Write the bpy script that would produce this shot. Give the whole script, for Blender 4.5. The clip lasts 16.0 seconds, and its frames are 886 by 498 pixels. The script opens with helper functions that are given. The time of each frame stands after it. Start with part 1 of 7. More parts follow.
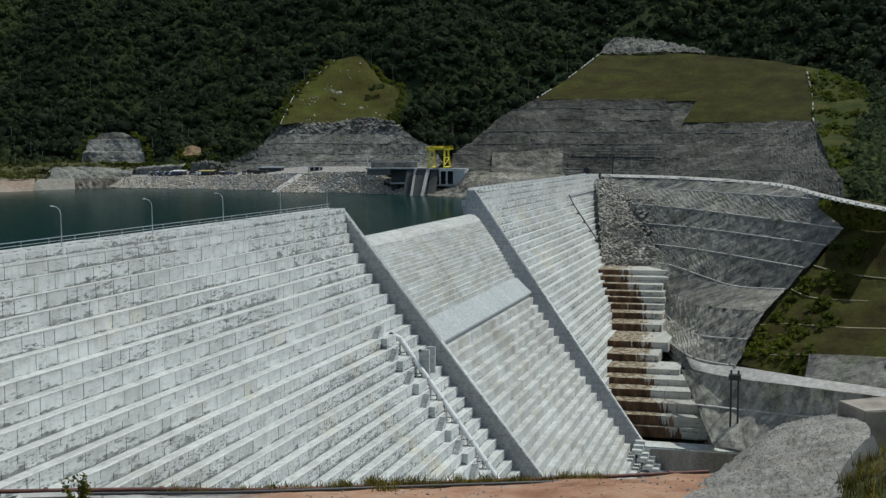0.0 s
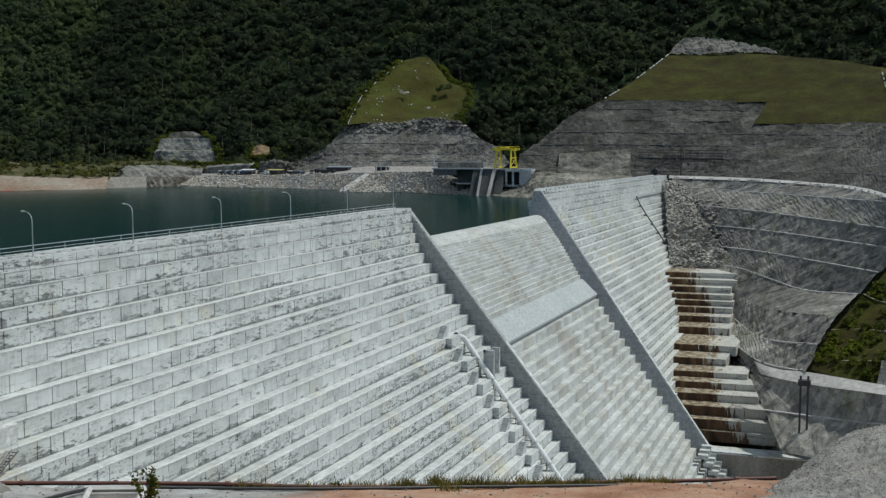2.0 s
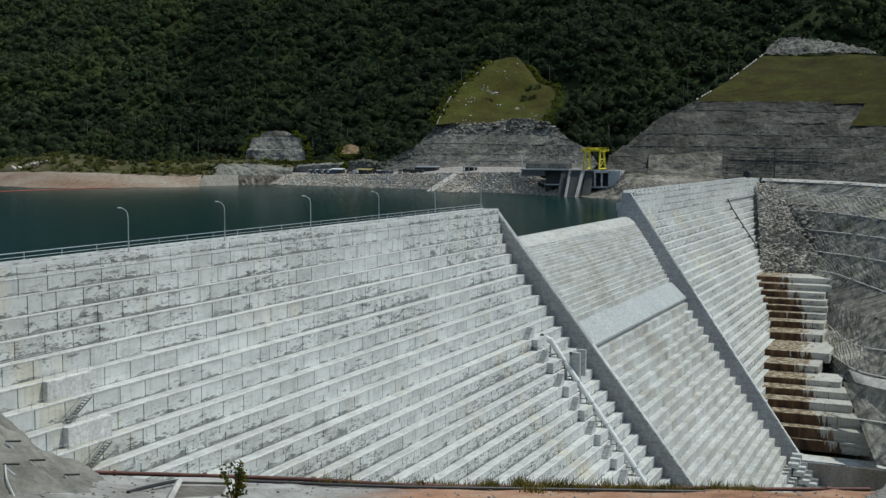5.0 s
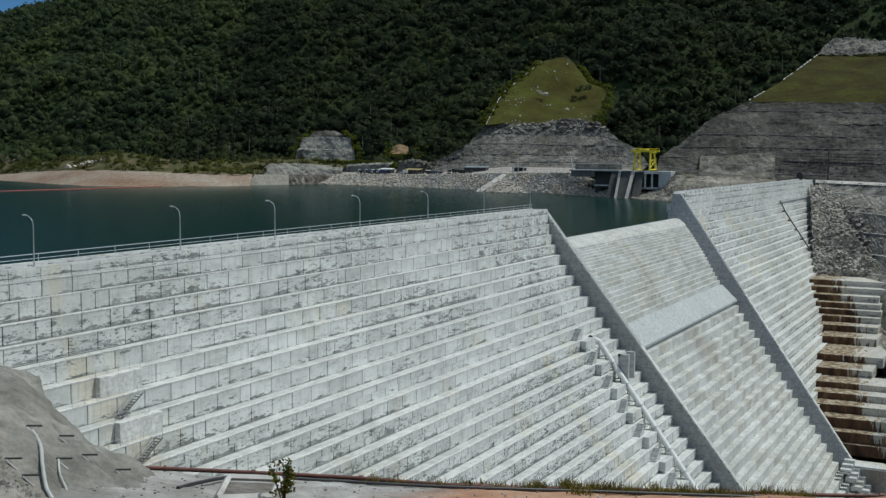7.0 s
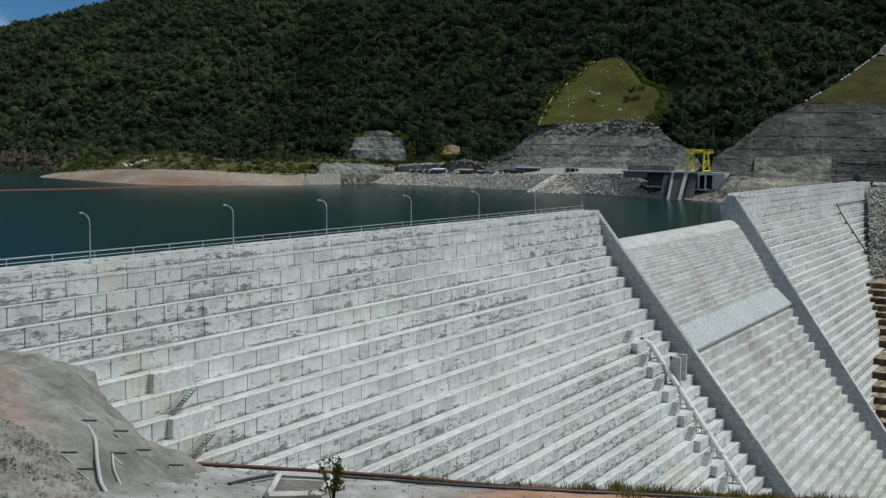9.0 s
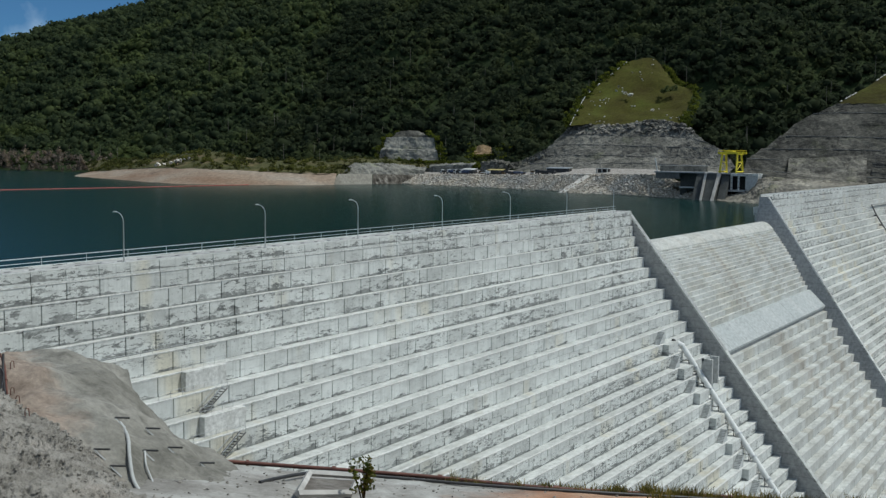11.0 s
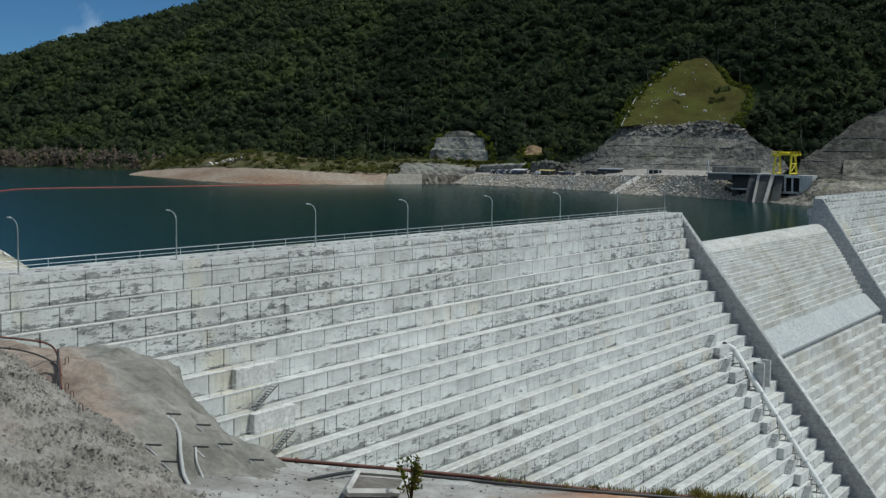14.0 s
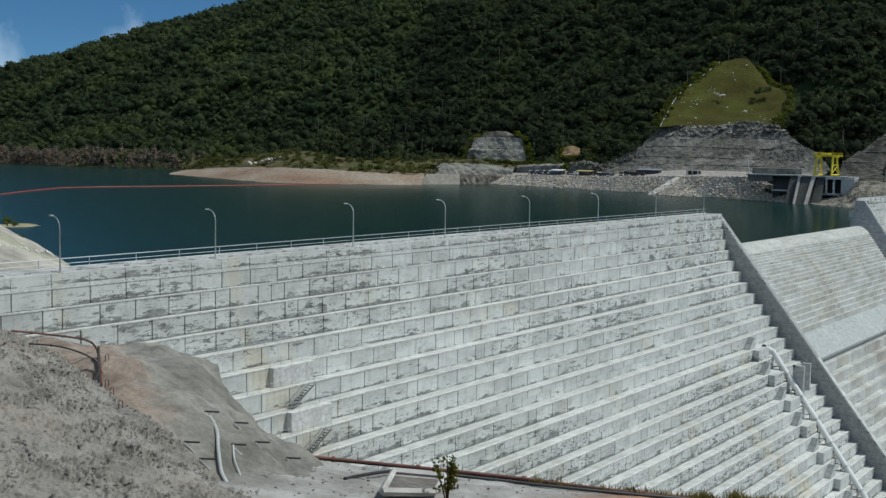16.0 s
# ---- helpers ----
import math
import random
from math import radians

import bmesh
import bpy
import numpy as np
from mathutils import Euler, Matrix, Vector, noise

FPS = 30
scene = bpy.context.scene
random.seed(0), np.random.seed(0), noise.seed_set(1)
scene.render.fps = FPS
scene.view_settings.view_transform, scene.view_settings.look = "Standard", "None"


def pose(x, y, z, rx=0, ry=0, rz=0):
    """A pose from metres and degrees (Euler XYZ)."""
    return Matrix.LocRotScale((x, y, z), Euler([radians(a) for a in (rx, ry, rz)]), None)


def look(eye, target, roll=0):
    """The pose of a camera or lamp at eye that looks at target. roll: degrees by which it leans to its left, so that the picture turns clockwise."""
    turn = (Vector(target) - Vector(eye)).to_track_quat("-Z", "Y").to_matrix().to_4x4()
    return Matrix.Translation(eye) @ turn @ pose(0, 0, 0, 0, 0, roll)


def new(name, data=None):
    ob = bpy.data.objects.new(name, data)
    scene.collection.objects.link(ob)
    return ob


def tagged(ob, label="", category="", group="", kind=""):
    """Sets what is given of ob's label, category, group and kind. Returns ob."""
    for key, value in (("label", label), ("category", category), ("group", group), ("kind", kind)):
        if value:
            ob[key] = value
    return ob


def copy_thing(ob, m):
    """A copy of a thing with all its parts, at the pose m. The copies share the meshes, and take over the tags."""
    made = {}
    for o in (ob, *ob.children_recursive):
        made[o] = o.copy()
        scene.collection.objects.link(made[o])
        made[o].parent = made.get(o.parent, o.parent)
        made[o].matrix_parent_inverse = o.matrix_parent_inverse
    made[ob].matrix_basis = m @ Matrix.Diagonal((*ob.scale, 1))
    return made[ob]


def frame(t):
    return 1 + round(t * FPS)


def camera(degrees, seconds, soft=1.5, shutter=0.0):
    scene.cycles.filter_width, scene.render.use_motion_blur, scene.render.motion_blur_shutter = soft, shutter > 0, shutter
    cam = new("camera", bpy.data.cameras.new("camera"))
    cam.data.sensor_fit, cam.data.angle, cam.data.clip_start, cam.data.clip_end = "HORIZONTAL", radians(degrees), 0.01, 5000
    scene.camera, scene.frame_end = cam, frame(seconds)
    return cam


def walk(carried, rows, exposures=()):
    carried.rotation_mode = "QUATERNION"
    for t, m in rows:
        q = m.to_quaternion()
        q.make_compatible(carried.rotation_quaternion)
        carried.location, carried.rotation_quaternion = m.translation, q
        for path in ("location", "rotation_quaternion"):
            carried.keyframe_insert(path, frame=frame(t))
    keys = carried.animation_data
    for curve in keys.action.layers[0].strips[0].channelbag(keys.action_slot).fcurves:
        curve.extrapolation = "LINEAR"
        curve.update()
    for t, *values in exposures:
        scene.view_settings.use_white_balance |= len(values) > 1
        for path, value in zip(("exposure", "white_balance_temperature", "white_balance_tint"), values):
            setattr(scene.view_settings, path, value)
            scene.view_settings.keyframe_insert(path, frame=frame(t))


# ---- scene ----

# World: x runs along the dam's crest away from the camera's bank, y points upstream, z = 0 is the crest.
EYE = (-317.75, -126.44, 16.8)
cam = camera(42.14, 16.0, soft=1.4)
PAN = [(0.0, 0.0), (0.5, .864), (1.0, 1.636), (1.5, 2.451), (2.0, 3.312), (2.5, 4.162), (3.0, 4.943), (3.5, 5.68),
       (4.0, 6.395), (4.6, 7.19), (5.2, 7.96), (5.8, 8.70), (6.5, 9.541), (7.0, 10.162), (7.5, 10.763), (8.0, 11.412),
       (8.5, 12.163), (9.0, 12.732), (9.6, 13.24), (10.2, 13.70), (10.8, 14.15), (11.5, 14.687), (12.0, 15.162),
       (12.5, 15.646), (13.0, 16.096), (13.5, 16.42), (14.0, 16.792), (14.5, 17.276), (15.0, 17.867), (15.5, 18.307), (16.0, 18.675)]
BASE = pose(*EYE, 0, 0, -64.07) @ pose(0, 0, 0, 4.85)
walk(cam, [(t, BASE @ pose(0, 0, 0, 0, 0, a - 9.34) @ pose(0, 0, 0, -9.65) @ pose(0, 0, 0, 0, -0.265) @ pose(0, 0, 0, 90)) for t, a in PAN],
     [(0.0, 0.0, 6500, 3.0), (16.0, 0.0, 6500, 3.0)])

# ---- light ----
SUN_DIR = Vector((0.34, -0.46, 0.95)).normalized()
world = bpy.data.worlds.new("sky")
scene.world = world
world.use_nodes = True
wn = world.node_tree
sky = wn.nodes.new("ShaderNodeTexSky")
sky.sky_type, sky.sun_disc = "NISHITA", False
sky.sun_elevation = math.asin(SUN_DIR.z)
sky.sun_rotation = math.atan2(SUN_DIR.x, SUN_DIR.y)
sky.air_density, sky.dust_density, sky.ozone_density = 1.0, 0.0, 4.0
sky.altitude = 5000
bg = wn.nodes["Background"]
bg.inputs[1].default_value = 0.098
clear = wn.nodes.new("ShaderNodeMix")
clear.data_type, clear.blend_type = "RGBA", "MULTIPLY"
clear.inputs["Factor"].default_value, clear.inputs["B"].default_value = 1.0, (0.38, 0.58, 0.68, 1)
wn.links.new(sky.outputs[0], clear.inputs["A"])
# bright cloud cover added, mostly out of view, to lift the white fill light
puffs = wn.nodes.new("ShaderNodeTexNoise")
puffs.inputs["Scale"].default_value, puffs.inputs["Detail"].default_value, puffs.inputs["Roughness"].default_value = 2.6, 7.0, 0.58
cover = wn.nodes.new("ShaderNodeMapRange")
cover.inputs["From Min"].default_value, cover.inputs["From Max"].default_value = 0.46, 0.66
wn.links.new(puffs.outputs["Fac"], cover.inputs["Value"])
fill_clouds = wn.nodes.new("ShaderNodeMix")
fill_clouds.data_type = "RGBA"
fill_clouds.inputs["B"].default_value = (8.4, 9.6, 11.2, 1)
wn.links.new(cover.outputs[0], fill_clouds.inputs["Factor"])
wn.links.new(clear.outputs["Result"], fill_clouds.inputs["A"])
wn.links.new(fill_clouds.outputs["Result"], bg.inputs[0])
sun = new("sun", bpy.data.lights.new("sun", "SUN"))
sun.data.energy, sun.data.angle, sun.data.color = 3.0, radians(0.53), (1.0, 0.975, 0.94)
sun.matrix_world = look((0, 0, 0), -SUN_DIR)


# ---- materials ----
def material(name, rough=0.85, metal=0.0):
    m = bpy.data.materials.new(name)
    m.use_nodes = True
    b = m.node_tree.nodes["Principled BSDF"]
    b.inputs["Roughness"].default_value, b.inputs["Metallic"].default_value = rough, metal
    if rough >= 0.9:
        b.inputs["Specular IOR Level"].default_value = 0.15
    return m, m.node_tree, b


def tex(nt, scale, detail=4.0, rough=0.55, stretch=None):
    """Noise in world metres: scale is waves a metre."""
    geo = nt.nodes.new("ShaderNodeNewGeometry")
    n = nt.nodes.new("ShaderNodeTexNoise")
    n.inputs["Scale"].default_value, n.inputs["Detail"].default_value, n.inputs["Roughness"].default_value = scale, detail, rough
    if stretch:
        mp = nt.nodes.new("ShaderNodeMapping")
        mp.inputs["Scale"].default_value = stretch
        nt.links.new(geo.outputs["Position"], mp.inputs["Vector"])
        nt.links.new(mp.outputs[0], n.inputs["Vector"])
    else:
        nt.links.new(geo.outputs["Position"], n.inputs["Vector"])
    return n.outputs["Fac"]


def ramp(nt, fac, stops):
    r = nt.nodes.new("ShaderNodeValToRGB")
    els = r.color_ramp.elements
    while len(els) < len(stops):
        els.new(0.5)
    for e, (p, c) in zip(els, stops):
        e.position, e.color = p, (*c, 1) if len(c) == 3 else c
    nt.links.new(fac, r.inputs[0])
    return r.outputs[0]


def mixc(nt, fac, a, b, mode="MIX"):
    x = nt.nodes.new("ShaderNodeMix")
    x.data_type, x.blend_type = "RGBA", mode
    for sock, v in ((x.inputs["Factor"], fac), (x.inputs["A"], a), (x.inputs["B"], b)):
        if isinstance(v, (int, float)):
            sock.default_value = v
        elif isinstance(v, tuple):
            sock.default_value = (*v, 1)
        else:
            nt.links.new(v, sock)
    return x.outputs["Result"]


def bump(nt, b, h, dist=0.1, strength=0.6):
    n = nt.nodes.new("ShaderNodeBump")
    n.inputs["Strength"].default_value, n.inputs["Distance"].default_value = strength, dist
    nt.links.new(h, n.inputs["Height"])
    nt.links.new(n.outputs[0], b.inputs["Normal"])


def mottled(name, dark, mid, light, big, small, rough=0.9, relief=0.15, stretch=None):
    """Two-scale mottled surface."""
    m, nt, b = material(name, rough)
    c1 = ramp(nt, tex(nt, big, 5.0, 0.6, stretch), [(0.32, dark), (0.52, mid), (0.7, light)])
    c2 = ramp(nt, tex(nt, small, 6.0, 0.65), [(0.3, (0.55, 0.55, 0.55)), (0.65, (1.15, 1.15, 1.15))])
    nt.links.new(mixc(nt, 0.8, c1, c2, "MULTIPLY"), b.inputs["Base Color"])
    bump(nt, b, tex(nt, small, 6.0, 0.7), relief)
    return m


M = {}

def facing(name, base, stain_amount, brown=0.0):
    """Weathered formed concrete: panel tone, ragged dark patches along the lifts, chips, drips, fine grain."""
    m, nt, b = material(name, 0.88)
    info = nt.nodes.new("ShaderNodeObjectInfo")
    geo = nt.nodes.new("ShaderNodeNewGeometry")

    def math_node(op, x, y=0.0):
        n = nt.nodes.new("ShaderNodeMath")
        n.operation = op
        for sock, v in zip(n.inputs, (x, y)):
            if isinstance(v, (int, float)):
                sock.default_value = v
            else:
                nt.links.new(v, sock)
        return n.outputs[0]

    pick = math_node("FRACT", math_node("ADD", info.outputs["Random"], geo.outputs["Random Per Island"]))
    lo = tuple(c * k for c, k in zip(base, (0.90, 0.90, 0.90) if stain_amount > 0 else (0.83, 0.80, 0.755)))
    hi = tuple(min(0.82, c * 1.07) for c in base)
    tone = ramp(nt, pick, [(0.0, lo), (0.5, base), (1.0, hi)])
    big = ramp(nt, tex(nt, 0.03, 4.0), [(0.35, (0.88, 0.88, 0.875)), (0.6, (1.03, 1.03, 1.03))])
    col = mixc(nt, 1.0, tone, big, "MULTIPLY")
    drips = ramp(nt, tex(nt, 1.3, 6.0, 0.65, (1.0, 1.0, 0.08)), [(0.36, (0.70, 0.71, 0.71)), (0.48, (1.0, 1.0, 1.0))])
    col = mixc(nt, 0.55, col, drips, "MULTIPLY")
    warm = ramp(nt, tex(nt, 0.09, 3.0, 0.5, (1.0, 1.0, 0.25)), [(0.57, (1.0, 1.0, 1.0)), (0.68, (1.02, 0.94, 0.80))])
    col = mixc(nt, 0.8 if stain_amount > 0 else 0.25, col, warm, "MULTIPLY")
    if stain_amount < 0:                        # brown water marks running down the chute
        marks = ramp(nt, tex(nt, 0.085, 7.0, 0.7, (1.0, 0.16, 0.16)), [(0.57, (1.0, 1.0, 1.0)), (0.67, (0.84, 0.79, 0.75))])
        col = mixc(nt, 0.9, col, marks, "MULTIPLY")
    cloud = ramp(nt, tex(nt, 0.35, 6.0, 0.7, (0.5, 0.5, 1.2)), [(0.38, (0.80, 0.80, 0.80)), (0.52, (1.0, 1.0, 1.0)), (0.66, (1.06, 1.06, 1.06))])
    col = mixc(nt, 0.8, col, cloud, "MULTIPLY")
    axes = nt.nodes.new("ShaderNodeSeparateXYZ")
    nt.links.new(geo.outputs["Position"], axes.inputs[0])
    facing_up = nt.nodes.new("ShaderNodeSeparateXYZ")
    nt.links.new(geo.outputs["Normal"], facing_up.inputs[0])
    upright = ramp(nt, facing_up.outputs["Z"], [(0.3, (1, 1, 1)), (0.7, (0.10, 0.10, 0.10))])   # patches thin out on up-facing treads
    # 0 at the foot of a lift, 1 at its top; patches spread towards the foot
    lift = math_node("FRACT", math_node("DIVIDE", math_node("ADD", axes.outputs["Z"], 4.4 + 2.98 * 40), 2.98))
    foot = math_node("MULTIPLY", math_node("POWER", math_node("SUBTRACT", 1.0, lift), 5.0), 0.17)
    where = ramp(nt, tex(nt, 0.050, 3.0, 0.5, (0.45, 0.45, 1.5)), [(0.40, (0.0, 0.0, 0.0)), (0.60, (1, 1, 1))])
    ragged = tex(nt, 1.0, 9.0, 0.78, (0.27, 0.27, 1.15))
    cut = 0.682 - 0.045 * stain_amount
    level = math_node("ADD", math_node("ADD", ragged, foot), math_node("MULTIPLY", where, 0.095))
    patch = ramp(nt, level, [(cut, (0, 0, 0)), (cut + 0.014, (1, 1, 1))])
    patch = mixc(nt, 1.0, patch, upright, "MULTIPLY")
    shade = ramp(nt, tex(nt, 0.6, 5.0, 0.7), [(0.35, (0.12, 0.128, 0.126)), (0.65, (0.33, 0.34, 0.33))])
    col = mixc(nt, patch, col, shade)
    pale = ramp(nt, math_node("SUBTRACT", level, 0.0), [(cut - 0.03, (1, 1, 1)), (cut - 0.012, (1.08, 1.08, 1.08)), (cut, (1, 1, 1))])
    col = mixc(nt, 0.7, col, pale, "MULTIPLY")
    if stain_amount > 0:
        for scale, squash, amount in ((2.1, (0.55, 0.55, 1.1), 0.38), (1.1, (0.5, 0.5, 1.2), 0.48)):      # chips where the skin has fallen off
            pm = nt.nodes.new("ShaderNodeMapping")
            pm.inputs["Scale"].default_value = squash
            warp = nt.nodes.new("ShaderNodeVectorMath")
            warp.operation = "MULTIPLY_ADD"
            nz = nt.nodes.new("ShaderNodeTexNoise")
            nz.inputs["Scale"].default_value = 1.6
            nt.links.new(geo.outputs["Position"], nz.inputs["Vector"])
            nt.links.new(nz.outputs["Color"], warp.inputs[0])
            warp.inputs[1].default_value = (1.3, 1.3, 0.9)
            nt.links.new(geo.outputs["Position"], warp.inputs[2])
            nt.links.new(warp.outputs[0], pm.inputs["Vector"])
            pv = nt.nodes.new("ShaderNodeTexVoronoi")
            pv.inputs["Scale"].default_value = scale
            nt.links.new(pm.outputs[0], pv.inputs["Vector"])
            holes = ramp(nt, pv.outputs["Distance"], [(0.20, (1, 1, 1)), (0.25, (0, 0, 0))])
            some = ramp(nt, pv.outputs["Color"], [(amount, (0, 0, 0)), (amount + 0.02, (1, 1, 1))])
            holes = mixc(nt, 1.0, mixc(nt, 1.0, holes, some, "MULTIPLY"), mixc(nt, 1.0, where, upright, "MULTIPLY"), "MULTIPLY")
            col = mixc(nt, holes, col, (0.16, 0.165, 0.16))
    # blotchy tread grime that also dims the sunlit treads in the colour
    tread_tone = ramp(nt, tex(nt, 0.55, 7.0, 0.72, (0.6, 1.6, 1.0)), [(0.36, (0.66, 0.665, 0.66)), (0.50, (0.86, 0.86, 0.855)), (0.62, (0.98, 0.98, 0.98))])
    col = mixc(nt, ramp(nt, facing_up.outputs["Z"], [(0.3, (0.15, 0.15, 0.15)), (0.7, (0.9, 0.9, 0.9))]), col, mixc(nt, 1.0, col, tread_tone, "MULTIPLY"))
    lifts = ramp(nt, tex(nt, 1.0, 3.0, 0.6, (0.08, 0.08, 2.2)), [(0.60, (0, 0, 0)), (0.625, (0.5, 0.5, 0.5)), (0.65, (0, 0, 0))])
    col = mixc(nt, mixc(nt, 1.0, lifts, upright, "MULTIPLY"), col, (0.30, 0.30, 0.295))
    grain = ramp(nt, tex(nt, 5.0, 4.0, 0.65), [(0.3, (0.90, 0.90, 0.90)), (0.7, (1.06, 1.06, 1.06))])
    col = mixc(nt, 0.8, col, grain, "MULTIPLY")
    if brown:                                   # iron water seeps from the dam's side of the steps
        pos = nt.nodes.new("ShaderNodeSeparateXYZ")
        nt.links.new(geo.outputs["Position"], pos.inputs[0])
        m1 = nt.nodes.new("ShaderNodeMath")
        m1.operation = "MULTIPLY_ADD"
        nt.links.new(pos.outputs["Z"], m1.inputs[0])
        m1.inputs[1].default_value = -0.92
        nt.links.new(pos.outputs["Y"], m1.inputs[2])
        m2 = nt.nodes.new("ShaderNodeMath")
        m2.operation = "MULTIPLY_ADD"
        nt.links.new(tex(nt, 0.45, 5.0, 0.7, (0.3, 1.0, 0.10)), m2.inputs[0])
        m2.inputs[1].default_value = 44.0
        nt.links.new(m1.outputs[0], m2.inputs[2])
        mr = nt.nodes.new("ShaderNodeMapRange")
        mr.inputs["From Min"].default_value, mr.inputs["From Max"].default_value = 21.0, 22.5
        nt.links.new(m2.outputs[0], mr.inputs["Value"])
        rust = ramp(nt, tex(nt, 0.3, 5.0, 0.6, (1.0, 1.0, 0.3)), [(0.35, (0.040, 0.022, 0.014)), (0.52, (0.115, 0.058, 0.028)), (0.70, (0.24, 0.165, 0.09))])
        up = nt.nodes.new("ShaderNodeSeparateXYZ")
        nt.links.new(geo.outputs["Normal"], up.inputs[0])
        # paler, yellower rust on the treads, with their sunlit tone painted in
        tread_rust = ramp(nt, tex(nt, 0.5, 5.0, 0.65), [(0.36, (0.07, 0.046, 0.022)), (0.48, (0.18, 0.125, 0.065)), (0.60, (0.42, 0.38, 0.30))])
        rust = mixc(nt, up.outputs["Z"], rust, tread_rust)
        col = mixc(nt, mr.outputs[0], col, rust)
    nt.links.new(col, b.inputs["Base Color"])
    bump(nt, b, tex(nt, 3.0, 5.0, 0.6), 0.02, 0.5)
    return m


def rocky(name, dark, mid, light, streak=0.5, size=1.0):
    """Shotcreted or blasted rock: mottling, steep drill and water streaks, cracks."""
    m, nt, b = material(name, 0.95)
    c = ramp(nt, tex(nt, 0.045 / size, 6.0, 0.65), [(0.36, dark), (0.5, mid), (0.64, light)])
    s1 = ramp(nt, tex(nt, 0.25 / size, 5.0, 0.6, (1.0, 1.0, 0.16)), [(0.40, (0.34, 0.34, 0.34)), (0.56, (1.12, 1.12, 1.12))])
    c = mixc(nt, streak, c, s1, "MULTIPLY")
    s2 = ramp(nt, tex(nt, 0.5 / size, 6.0, 0.75), [(0.30, (0.40, 0.40, 0.41)), (0.5, (0.95, 0.95, 0.95)), (0.72, (1.55, 1.52, 1.45))])
    c = mixc(nt, 0.75, c, s2, "MULTIPLY")
    pm = nt.nodes.new("ShaderNodeMapping")
    pm.inputs["Scale"].default_value = (0.5, 0.5, 1.0)
    pg = nt.nodes.new("ShaderNodeNewGeometry")
    nt.links.new(pg.outputs["Position"], pm.inputs["Vector"])
    pv = nt.nodes.new("ShaderNodeTexVoronoi")
    pv.inputs["Scale"].default_value = 0.13 / size
    nt.links.new(pm.outputs[0], pv.inputs["Vector"])
    c = mixc(nt, 0.8, c, ramp(nt, pv.outputs["Color"], [(0.15, (0.62, 0.62, 0.62)), (0.5, (1.0, 1.0, 0.98)), (0.85, (1.35, 1.33, 1.28))]), "MULTIPLY")
    v = nt.nodes.new("ShaderNodeTexVoronoi")
    v.feature = "DISTANCE_TO_EDGE"
    v.inputs["Scale"].default_value = 0.16 / size
    g = nt.nodes.new("ShaderNodeNewGeometry")
    nt.links.new(g.outputs["Position"], v.inputs["Vector"])
    cr = ramp(nt, v.outputs["Distance"], [(0.0, (0.45, 0.45, 0.45)), (0.06, (1, 1, 1))])
    c = mixc(nt, 0.5, c, cr, "MULTIPLY")
    nt.links.new(c, b.inputs["Base Color"])
    bump(nt, b, tex(nt, 0.4 / size, 8.0, 0.72), 1.2 * size, 0.9)
    return m


